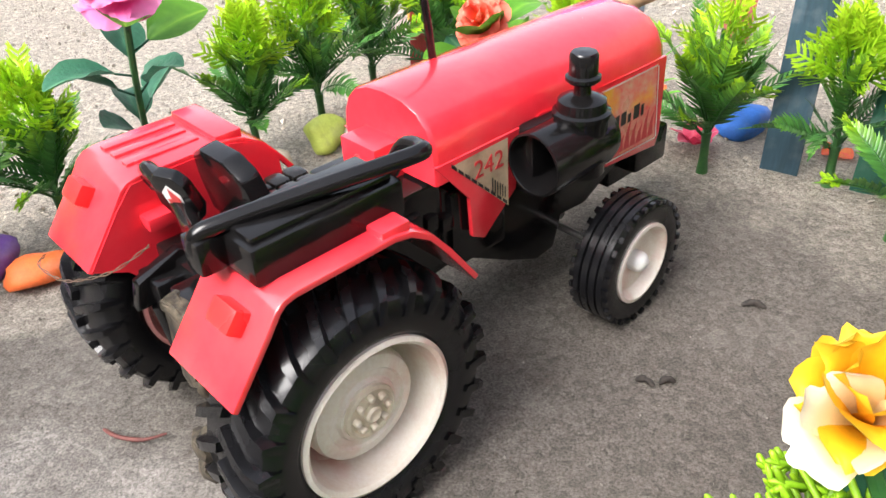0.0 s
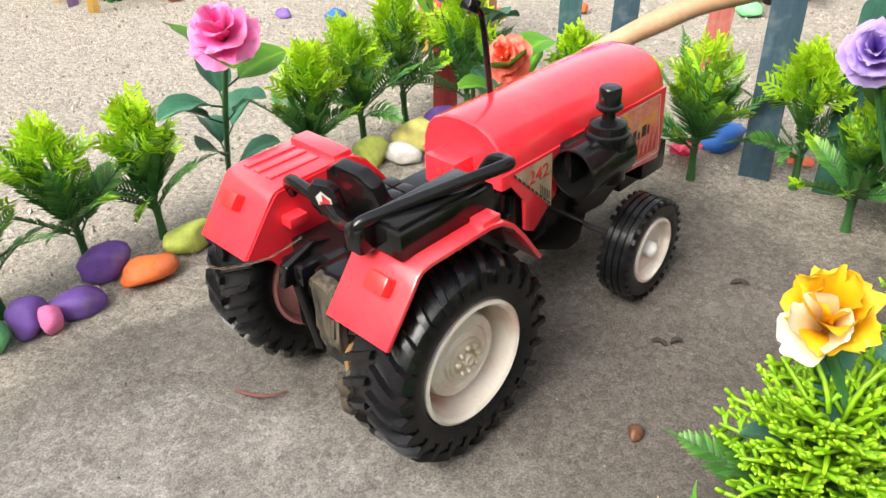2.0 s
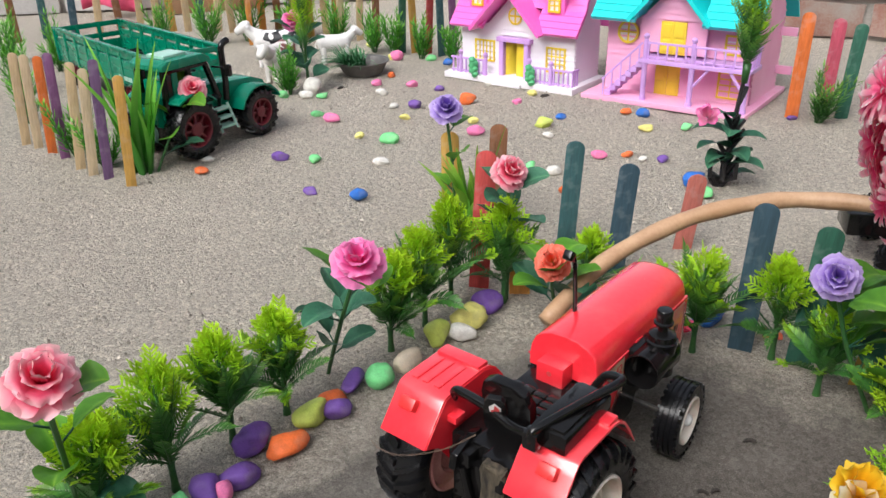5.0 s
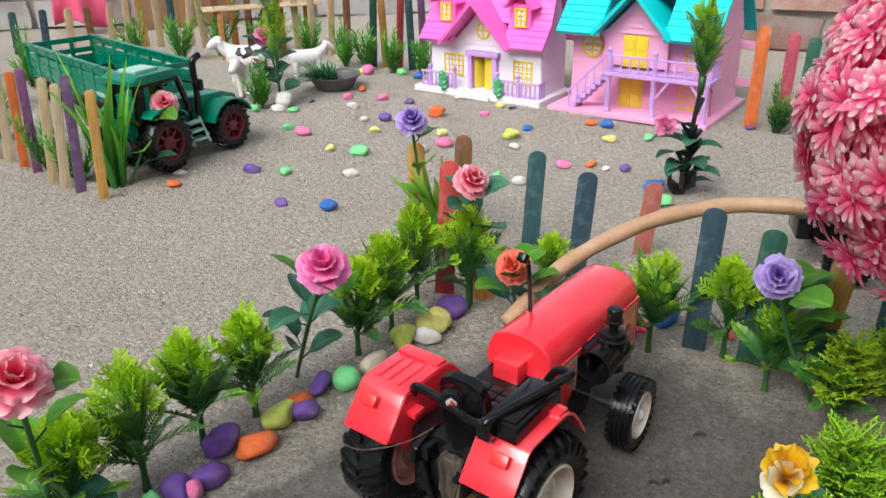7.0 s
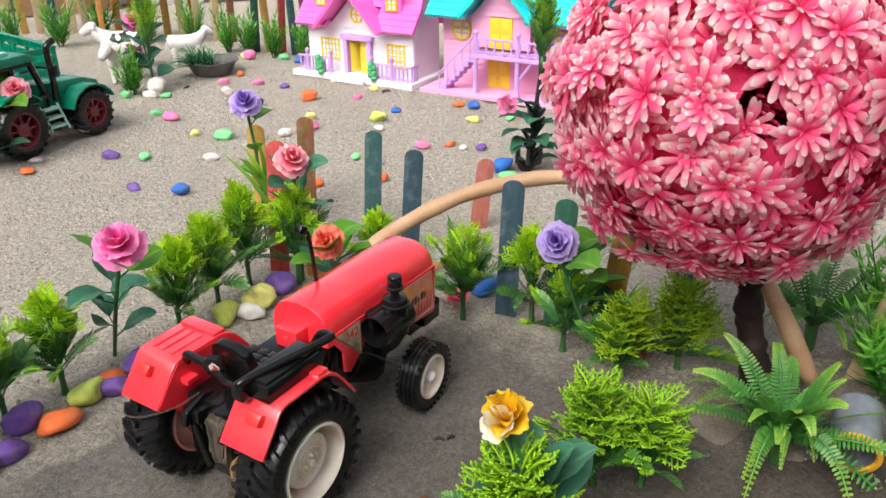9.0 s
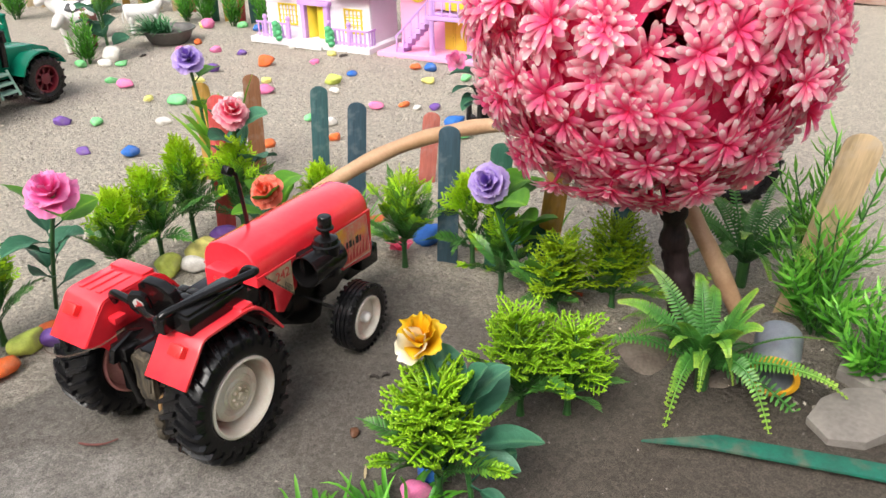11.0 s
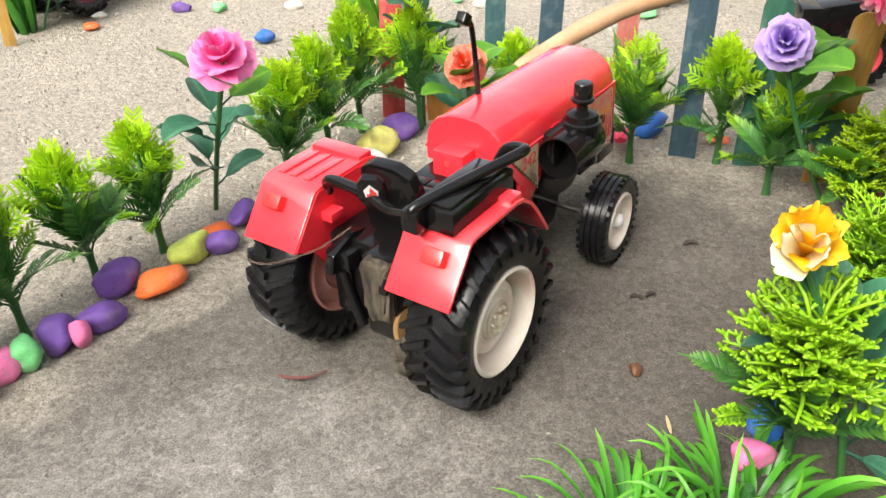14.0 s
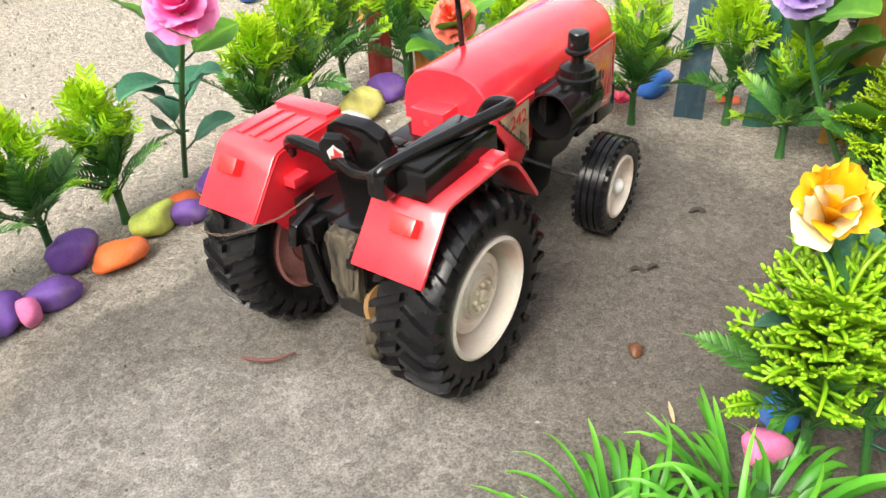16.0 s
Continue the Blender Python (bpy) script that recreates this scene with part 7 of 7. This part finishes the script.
def spoked_wheel(name, rim, tyre, m, parent):
    w = part(name, rim[0], T_MAROON, parent)
    w.matrix_local = m
    part("tyre", tyre, RUBBER, w)
    for k in rim[1]:
        part("spoke", k, T_MAROON, w)


def green_tractor():
    t = thing("toy_tractor", pose(-0.266, 0.912, 0, 0, 0, 45.3), "green plastic toy tractor with black cab and maroon wheels", "toy tractor")
    s = rbox(Shape(), -0.020, 0.120, -0.016, 0.016, 0.024, 0.042, 0.002)
    part("chassis", s, BLACK, t)
    s = prism(Shape(), [(0.045, 0.038), (0.140, 0.038), (0.146, 0.046), (0.142, 0.064), (0.120, 0.072), (0.045, 0.078)], -0.019, 0.019, "y", 0.003)
    hood = part("hood", s, T_GREEN, t, "glossy green hood")
    s = rbox(Shape(), 0.141, 0.149, -0.015, 0.015, 0.032, 0.054, 0.001)
    part("grille", s, BLACK, hood)
    for side in (-1, 1):
        y0, y1 = sorted((side * 0.020, side * 0.046))
        arc = [(0.108 + 0.038 * math.cos(a), 0.030 + 0.038 * math.sin(a)) for a in np.linspace(2.8, 0.45, 9)]
        s = sheet(Shape(), arc, y0, y1, 0.0025)
        part("front_fender", s, T_GREEN, t)
        arc = [(0.044 * math.cos(a), 0.036 + 0.044 * math.sin(a)) for a in np.linspace(2.2, 0.75, 9)]
        s = sheet(Shape(), arc, y0, y1, 0.0025)
        prism(s, [(-0.040, 0.046), (-0.034, 0.078), (0.02, 0.078), (0.036, 0.056), (0.03, 0.042), (-0.03, 0.042)], side * 0.021 - 0.001, side * 0.021 + 0.001, "y")
        part("rear_fender", s, T_GREEN, t)
    # cab
    s = tube(Shape(), [(-0.026, 0, 0.062), (-0.026, -0.024, 0.062), (0.056, -0.024, 0.062), (0.056, 0.024, 0.062), (-0.026, 0.024, 0.062), (-0.026, 0.001, 0.062)], 0.0036, 6)
    cab = part("cab", s, BLACK, t, "black cab frame")
    for side in (-1, 1):
        y = side * 0.024
        for a, b in (((-0.026, y, 0.060), (-0.022, y * 0.92, 0.110)), ((0.016, y, 0.050), (0.014, y * 0.92, 0.110)), ((0.056, y, 0.060), (0.040, y * 0.92, 0.110))):
            part("cab_post", tube(Shape(), [a, b], 0.0042, 6), BLACK, cab)
        part("cab_rail", tube(Shape(), [(-0.024, y * 0.93, 0.106), (0.042, y * 0.93, 0.106)], 0.0036, 6), BLACK, cab)
        part("door_sill", tube(Shape(), [(0.018, y, 0.048), (0.054, y, 0.048), (0.056, y, 0.062)], 0.0028, 6), BLACK, cab)
    s = rbox(Shape(), -0.022, 0.050, -0.021, 0.021, 0.040, 0.062, 0.002)
    rbox(s, -0.020, -0.012, -0.018, 0.018, 0.062, 0.095, 0.002)
    rbox(s, -0.006, 0.014, -0.012, 0.012, 0.062, 0.070, 0.002)
    part("seat", s, T_GREEN, cab)
    for side in (-1, 1):
        s = rbox(Shape(), -0.012, -0.004, side * 0.0235 - 0.0015, side * 0.0235 + 0.0015, 0.060, 0.109, 0.001)
        part("cab_pillar", s, T_GREEN, cab)
        # Opaque dark sheet: the shade inside the cab is put into its colour.
        s = rbox(Shape(), -0.024, -0.012, side * 0.0225 - 0.0008, side * 0.0225 + 0.0008, 0.062, 0.107, 0.0004)
        part("cab_pane", s, T_CAB_SHADE, cab, "dark rear side sheet for the shade in the cab")
    s = rbox(Shape(), -0.031, -0.028, -0.024, 0.024, 0.050, 0.066, 0.001)
    part("cab_back", s, T_GREEN, cab)
    s = Shape()
    tube(s, [(0.034, 0, 0.062), (0.024, 0, 0.082)], 0.0016, 6)
    lathe(s, [(0.0085, -0.001), (0.0105, 0), (0.0085, 0.001)], 18, Matrix.Translation((0.023, 0, 0.084)) @ pose(0, 0, 0, 0, -40, 0), close=True)
    part("steering_wheel", s, BLACK, cab)
    s = prism(Shape(), [(-0.028, 0.108), (0.047, 0.108), (0.045, 0.114), (0.035, 0.119), (-0.019, 0.119), (-0.028, 0.114)], -0.029, 0.029, "y", 0.002)
    roof = part("roof", s, T_GREEN, cab)
    s = rbox(Shape(), -0.012, 0.022, -0.015, 0.015, 0.1185, 0.1225, 0.001)
    part("hatch", s, T_MINT, roof, "pale hatch on the roof")
    s = Shape()
    tube(s, curve([(0.066, -0.026, 0.055), (0.067, -0.027, 0.080), (0.066, -0.027, 0.115), (0.070, -0.027, 0.124), (0.078, -0.027, 0.127)], 4), 0.0042, 10)
    part("exhaust_pipe", s, BLACK, t)
    s = Shape()
    tube(s, [(0.048, -0.026, 0.100), (0.052, -0.045, 0.100)], 0.0014, 6)
    rbox(s, 0.050, 0.055, -0.054, -0.043, 0.090, 0.104, 0.001)
    part("mirror", s, BLACK, t)
    s = Shape()
    for k in range(3):
        rbox(s, 0.040 + 0.002 * k, 0.062 + 0.002 * k, -0.034 - 0.002 * k, -0.024, 0.046 - 0.011 * k, 0.049 - 0.011 * k, 0.0006)
    for x in (0.038, 0.064):
        tube(s, [(x, -0.028, 0.052), (x + 0.004, -0.038, 0.020)], 0.0018, 6)
    part("ladder", s, T_MINT, t, "pale mint ladder")
    big, small = tyre_mesh("tyre", 0.0335, 0.025, 0.0215, 20, 0.0026, 0.2), tyre_mesh("tyre", 0.0290, 0.022, 0.0175, 18, 0.0024, 0.2)
    rb, rs = spoked_rim(0.0218, 0.010, 8), spoked_rim(0.0178, 0.010, 8)
    for side in (-1, 1):
        for name, m, rim, tyre in (("rear_wheel", pose(0, side * 0.034, 0.0355, 0, 0, 0 if side < 0 else 180), rb, big), ("front_wheel", pose(0.108, side * 0.034, 0.0310, 0, 0, 0 if side < 0 else 180), rs, small)):
            spoked_wheel(name, rim, tyre, m, t)


def green_trailer():
    m = pose(-0.303, 1.048, 0, 0, 0, math.degrees(math.atan2(0.863, -0.506)))
    t = thing("toy_trailer", m, "green slatted plastic toy trailer with open top", "toy trailer")
    L, W, z0, z1 = 0.335, -0.107, 0.044, 0.092
    part("floor", rbox(Shape(), 0, L, W, 0, z0 - 0.004, z0, 0.001), T_GREEN, t)
    for name, y in (("side_panel", 0.0), ("side_panel", W)):
        s = Shape()
        for a, b in ((z0, z0 + 0.0110), (z0 + 0.0112, z0 + 0.0220), (z0 + 0.0223, z0 + 0.0335), (z0 + 0.0370, z1)):
            rbox(s, 0, L, y - 0.0012, y + 0.0012, a, b, 0.0004)
        for k in range(9):
            x = L * k / 8
            rbox(s, x - 0.003, x + 0.003, y - 0.0022, y + 0.0022, z0 - 0.004, z1 - 0.001, 0.0006)
        rbox(s, -0.004, L + 0.004, y - 0.0035, y + 0.0035, z1 - 0.002, z1 + 0.0015, 0.0006)
        part(name, s, T_GREEN, t)
    for x in (0.0, L):
        s = Shape()
        for a, b in ((z0, z0 + 0.018), (z0 + 0.022, z0 + 0.030), (z1 - 0.008, z1)):
            rbox(s, x - 0.0012, x + 0.0012, W, 0, a, b, 0.0004)
        for k in range(4):
            y = W * k / 3
            rbox(s, x - 0.002, x + 0.002, y - 0.003, y + 0.003, z0 - 0.004, z1, 0.0006)
        part("end_panel", s, T_GREEN, t)
    s = Shape()
    for k, w in enumerate((0.006, 0.005, 0.006, 0.005, 0.004, 0.006)):
        rbox(s, 0.055 + 0.0075 * k, 0.055 + 0.0075 * k + w, 0.0014, 0.0018, z0 + 0.005, z0 + 0.011, 0.0)
    part("lettering_bars", s, T_MINT, t, "pale lettering bars")
    s = Shape()
    rbox(s, -0.05, 0.02, W / 2 - 0.006, W / 2 + 0.006, 0.030, 0.038, 0.001)
    tube(s, [(0.075, W - 0.002, 0.026), (0.075, 0.002, 0.026)], 0.003, 8)
    rbox(s, 0.065, 0.085, W * 0.8, W * 0.2, 0.026, 0.042, 0.001)
    part("drawbar", s, BLACK, t)
    tyre, rim = tyre_mesh("tyre", 0.0245, 0.018, 0.0150, 18, 0.002, 0.2), spoked_rim(0.0153, 0.007, 8)
    for y, turn in ((-0.008, 180), (W + 0.008, 0)):
        for x in (0.075, 0.27):
            spoked_wheel("wheel", rim, tyre, pose(x, y, 0.0265, 0, 0, turn), t)


green_tractor()
green_trailer()

# ---- dark toy vehicle behind the pink tree ----
def dark_vehicle():
    t = thing("toy_tractor", pose(0.420, 0.402, 0, 0, 0, 155), "black toy tractor chassis with pink-red wheel rims", "toy tractor")
    s = prism(Shape(), [(-0.06, 0.030), (0.02, 0.026), (0.09, 0.026), (0.10, 0.032), (0.10, 0.048), (0.03, 0.058), (-0.06, 0.056)], -0.017, 0.017, "y", 0.002)
    part("body", s, BLACK, t)
    part("front_block", rbox(Shape(), 0.092, 0.112, -0.018, 0.018, 0.028, 0.048, 0.002), BLACK, t)
    s = Shape()
    tube(s, [(0.074, -0.045, 0.022), (0.074, 0.045, 0.022)], 0.0016, 8)
    part("front_axle", s, STEEL, t)
    pink_rim = mat("pink_red_plastic", (0.72, 0.10, 0.13), (0.62, 0.08, 0.10), 60, 0.4)
    for x, y, r, w in ((0.074, 0.047, 0.0215, 0.014), (-0.045, 0.042, 0.036, 0.026)):
        rim = Shape()
        k = r / 0.036
        lathe(rim, [(0.0220 * k, w * 0.40), (0.0205 * k, w * 0.42), (0.0190 * k, w * 0.15), (0.008 * k, w * 0.1), (0.007 * k, w * 0.3), (0, w * 0.32)], 32, OUT)
        lathe(rim, [(0.0220 * k, w * 0.40), (0.021 * k, -w * 0.40), (0, -w * 0.40)], 32, OUT)
        rm, tm = rim.mesh("wheel", pink_rim), tyre_mesh("tyre", r * 0.93, w, r * 0.60, 21, r * 0.07, 0.2)
        for side in (-1, 1):
            wheel = part("wheel", rm, RED, t)
            wheel.matrix_local = pose(x, side * y, r, 0, 0, 0 if side < 0 else 180)
            part("tyre", tm, RUBBER, wheel)


dark_vehicle()

# ---- toy animals and bowl ----
COW_BLACK = mat("white_and_black_toy_plastic", (0.74, 0.72, 0.70), (0.70, 0.68, 0.66), 60, 0.4)
COW_BROWN = mat("white_and_brown_toy_plastic", (0.74, 0.71, 0.68), (0.70, 0.66, 0.62), 60, 0.4)
for m, col, sc in ((COW_BLACK, (0.012, 0.012, 0.014), 32), (COW_BROWN, (0.20, 0.045, 0.035), 30)):
    n, l = m.node_tree.nodes, m.node_tree.links
    p = n["Principled BSDF"]
    old = p.inputs["Base Color"].links[0].from_socket
    spots, lim, mix = n.new("ShaderNodeTexNoise"), n.new("ShaderNodeMapRange"), n.new("ShaderNodeMix")
    tc = n.new("ShaderNodeTexCoord")
    l.new(tc.outputs["Object"], spots.inputs["Vector"])
    spots.inputs["Scale"].default_value, spots.inputs["Detail"].default_value = sc * 2.3, 0
    lim.inputs[1].default_value, lim.inputs[2].default_value = 0.50, 0.512
    axis, body = n.new("ShaderNodeSeparateXYZ"), n.new("ShaderNodeMath")
    body.operation = "LESS_THAN"
    body.inputs[1].default_value = 0.024
    gate = n.new("ShaderNodeMath")
    gate.operation = "MULTIPLY"
    l.new(tc.outputs["Object"], axis.inputs[0]), l.new(axis.outputs[0], body.inputs[0])
    l.new(body.outputs[0], gate.inputs[0]), l.new(lim.outputs[0], gate.inputs[1])
    mix.data_type = "RGBA"
    mix.inputs[7].default_value = (*col, 1)
    l.new(spots.outputs["Fac"], lim.inputs[0]), l.new(gate.outputs[0], mix.inputs[0]), l.new(old, mix.inputs[6]), l.new(mix.outputs[2], p.inputs["Base Color"])


def toy_animal(name, x, y, turn, size, material, label, head_low=0.0, tail=True):
    """A moulded four-legged figure in one plain piece, facing +x."""
    s = Shape()
    k = size
    tube(s, curve([(-0.52 * k, 0, 0.60 * k), (-0.42 * k, 0, 0.60 * k), (-0.1 * k, 0, 0.55 * k), (0.25 * k, 0, 0.57 * k), (0.42 * k, 0, 0.62 * k)], 4), [k * w for w in (0.09, 0.16, 0.20, 0.22, 0.23, 0.235, 0.24, 0.245, 0.25, 0.25, 0.245, 0.24, 0.23, 0.22, 0.20, 0.17, 0.11)], 16)
    hz = 0.86 * k - head_low * k
    tube(s, curve([(0.30 * k, 0, 0.64 * k), (0.46 * k, 0, 0.74 * k - head_low * 0.4 * k), (0.58 * k, 0, hz)], 4), [k * w for w in (0.19, 0.18, 0.165, 0.15, 0.14, 0.13, 0.12, 0.11, 0.10)], 12)
    tube(s, curve([(0.50 * k, 0, hz + 0.02 * k), (0.60 * k, 0, hz + 0.03 * k), (0.72 * k, 0, hz - 0.04 * k), (0.82 * k, 0, hz - 0.10 * k)], 3), [k * w for w in (0.07, 0.11, 0.125, 0.125, 0.12, 0.11, 0.098, 0.09, 0.08, 0.055)], 12)
    for side in (-1, 1):
        blade(s, [(0.56 * k, side * 0.08 * k, hz + 0.06 * k), (0.54 * k, side * 0.15 * k, hz + 0.07 * k), (0.53 * k, side * 0.22 * k, hz + 0.02 * k)], [0.04 * k, 0.09 * k, 0.02 * k], Vector((1, 0, 0.2)), 0.3)
        for fx in (-0.36, 0.30):
            tube(s, [(fx * k, side * 0.11 * k, 0.52 * k), ((fx - 0.01) * k, side * 0.10 * k, 0.34 * k), ((fx + 0.02) * k, side * 0.10 * k, 0.18 * k), (fx * k, side * 0.10 * k, 0.04 * k), ((fx + 0.02) * k, side * 0.10 * k, 0.0)], [k * w for w in (0.11, 0.082, 0.060, 0.055, 0.066)], 9)
    if tail:
        tube(s, curve([(-0.50 * k, 0, 0.66 * k), (-0.57 * k, 0, 0.52 * k), (-0.57 * k, 0.02 * k, 0.30 * k)], 4), 0.018 * k, 6)
    solo(name, s, material, label, name.replace("_", " "), "toy animals", m=pose(x, y, ground_height(x, y), 0, 0, turn), angle=180)


toy_animal("toy_cow", -0.128, 1.365, 172, 0.078, COW_BLACK, "black and white plastic toy cow standing by the fence")
toy_animal("toy_cow", -0.126, 1.262, 240, 0.075, COW_BROWN, "brown and white plastic toy cow standing on sand", 0.12)
toy_animal("toy_dog", -0.022, 1.372, 5, 0.061, mat("white_toy_fur", (0.74, 0.73, 0.71), (0.64, 0.63, 0.61), 120, 0.6, 0.6, 400), "white plastic toy dog standing behind a bowl")


def bowl():
    t = thing("metal_bowl", pose(0.012, 1.262, 0), "small grey metal bowl with green artificial grass", "bowl")
    s = lathe(Shape(), [(0, 0.001), (0.030, 0.001), (0.034, 0.006), (0.041, 0.020), (0.045, 0.022), (0.045, 0.024), (0.040, 0.0225), (0.032, 0.008), (0, 0.004)], 40)
    part("body", s, mat("dull_grey_steel", (0.20, 0.19, 0.18), (0.14, 0.13, 0.125), 90, 0.5, 0.05, metal=0.5), t)


bowl()
rnd = random.Random(55)
s = Shape()
for k in range(170):
    a = rnd.uniform(1.2, 5.0)
    d = Vector((math.cos(a) * rnd.uniform(0.4, 1.4), math.sin(a) * rnd.uniform(0.2, 0.8), rnd.uniform(0.4, 1.3)))
    p = bend((rnd.uniform(-0.015, 0.02), rnd.uniform(-0.015, 0.015), 0), d, rnd.uniform(0.045, 0.080), 0.45, 5)
    blade(s, p, [0.002, 0.0024, 0.0022, 0.0016, 0.0003], sideways(d), 0.3)
solo("artificial_grass", s, mat("dark_green_blades", G_MID, None, 90, 0.45, ramp=((0, (0.012, 0.10, 0.03)), (1, (0.08, 0.30, 0.10)))), "dark green artificial grass spilling from a metal bowl", "artificial grass", "grass tufts", m=pose(-0.004, 1.258, 0.012), angle=180)

# ---- plank shelf, cloth bag and carton behind the fence ----
shelf = thing("plank_shelf", pose(-0.197, 1.575, -0.046, 0, 0, 6), "low shelf of pale wooden strips behind the toy cow", "shelf")
for k in range(5):
    part("plank", rbox(Shape(), 0, 0.235, 0.012 * k, 0.012 * k + 0.0105, 0.140 + 0.001 * (k % 2), 0.143 + 0.001 * (k % 2), 0.0005), STICK["natural"], shelf)
for x in (0.03, 0.21):
    for y in (0.004, 0.050):
        part("leg", rbox(Shape(), x - 0.005, x + 0.005, y - 0.002, y + 0.002, -0.005, 0.140, 0.0005), STICK["orange"], shelf)
s = Shape()
nx, ny = 22, 12
for j in range(ny):
    for i in range(nx):
        u, v = i / (nx - 1), j / (ny - 1)
        s.v.append((u * 0.120, 0.018 * math.sin(u * 9) * (1 - v) + 0.01 * noise.noise(Vector((u * 4, v * 4, 2))), 0.02 + 0.16 * v + 0.01 * math.sin(u * 5)))
        s.tip.append(v)
s.f = [(j * nx + i, j * nx + i + 1, (j + 1) * nx + i + 1, (j + 1) * nx + i) for j in range(ny - 1) for i in range(nx - 1)]
bag = solo("cloth", s, mat("pink_red_cloth", (0.72, 0.10, 0.20), (0.62, 0.07, 0.16), 60, 0.75, 0.3), "pink-red cloth hanging behind the back fence", "cloth", m=pose(-0.548, 2.0, 0.005, -8, 0, -4), angle=180)
bag.modifiers.new("thickness", "SOLIDIFY").thickness = 0.0015
box = thing("carton", pose(-0.36, 2.02, 0, 0, 0, 8), "brown cardboard carton behind the back fence", "carton")
part("body", rbox(Shape(), 0, 0.22, 0, 0.12, 0, 0.17, 0.002), mat("cardboard", (0.30, 0.17, 0.09), (0.25, 0.14, 0.075), 60, 0.85, 0.2), box)
part("tape", rbox(Shape(), 0.095, 0.125, -0.0006, 0.1206, 0.001, 0.1706, 0.0), mat("brown_tape", (0.36, 0.20, 0.09), None, 60, 0.3), box)

# ---- low rough wall round the yard ----
BRICK = mat("weathered_brick", (0.27, 0.13, 0.10), (0.33, 0.25, 0.21), 30, 0.9, 0.9, 260, each=0.18, dirt=((0.34, 0.31, 0.28), 0.85))
MORTAR = mat("grey_mortar", (0.27, 0.25, 0.225), (0.36, 0.335, 0.305), 30, 0.95, 1.0, 260)
CEMENT = mat("grey_cement", (0.30, 0.285, 0.265), (0.42, 0.40, 0.375), 12, 0.92, 0.8, 300, dirt=((0.22, 0.20, 0.18), 0.5))


def low_wall(name, x0, y0, x1, y1, seed, courses=2, face=BRICK, label="low weathered wall of rough bricks with mortar"):
    rnd = random.Random(seed)
    length = math.hypot(x1 - x0, y1 - y0)
    m = pose(x0, y0, 0, 0, 0, math.degrees(math.atan2(y1 - y0, x1 - x0)))
    core = new(name, rbox(Shape(), 0, length, 0.006, 0.30, -0.02, 0.075 * courses, 0.004).mesh(name, MORTAR))
    core.matrix_world = m
    tagged(core, label, "wall", kind="structure")
    shapes = []
    for k in range(6):
        bm = bmesh.new()
        bmesh.ops.create_cube(bm, size=1.0)
        bmesh.ops.subdivide_edges(bm, edges=bm.edges[:], cuts=2, use_grid_fill=True)
        for w in bm.verts:
            w.co = Vector((w.co.x * 0.215, w.co.y * 0.10, w.co.z * 0.062)) + 0.006 * noise.noise_vector(w.co * 3 + Vector((k * 9, 0, 0)))
        q = Shape()
        q.add_bm(bm)
        shapes.append(q.mesh("brick", face, True, 50))
    for c in range(courses):
        x = -0.11 * (c % 2)
        while x < length:
            b = new("brick", shapes[rnd.randrange(6)])
            b.parent = core
            b.matrix_local = pose(x + 0.11, 0.046 + rnd.uniform(-0.006, 0.006), 0.036 + 0.075 * c, rnd.uniform(-1.5, 1.5), rnd.uniform(-1, 1), rnd.uniform(-1.5, 1.5))
            x += 0.230


low_wall("wall_north", -1.30, 2.20, 0.66, 2.02, 3, face=mat("pale_cement_block", (0.52, 0.50, 0.48), (0.40, 0.38, 0.36), 30, 0.9, 0.9, 260, each=0.15, dirt=((0.30, 0.22, 0.19), 0.5)), label="low pale wall of rough cement blocks")
low_wall("wall_east", 0.62, 1.55, 1.70, 0.62, 4)
terrace = new("terrace", rbox(Shape(), -3.9, 3.9, 2.26, 9, 0.05, 0.135, 0.004).mesh("terrace", CEMENT))
tagged(terrace, "grey cement terrace behind the low wall", "terrace", kind="structure")

# ---- unseen plain walls, added to close the yard and darken low reflections ----
PLASTER = mat("plain_plaster", (0.42, 0.38, 0.33), (0.34, 0.31, 0.27), 6, 0.9, 0.4, 120)
for name, x0, x1, y0, y1 in (("wall_south", -4.2, 4.2, -4.0, -3.8), ("wall_west", -4.2, -4.0, -3.8, 6.0), ("wall_far_east", 4.0, 4.2, -3.8, 6.0)):
    ob = new(name, rbox(Shape(), x0, x1, y0, y1, -0.05, 2.6, 0.01).mesh(name, PLASTER))
    tagged(ob, "plain plastered wall added out of view to block low sky", "wall", kind="structure")
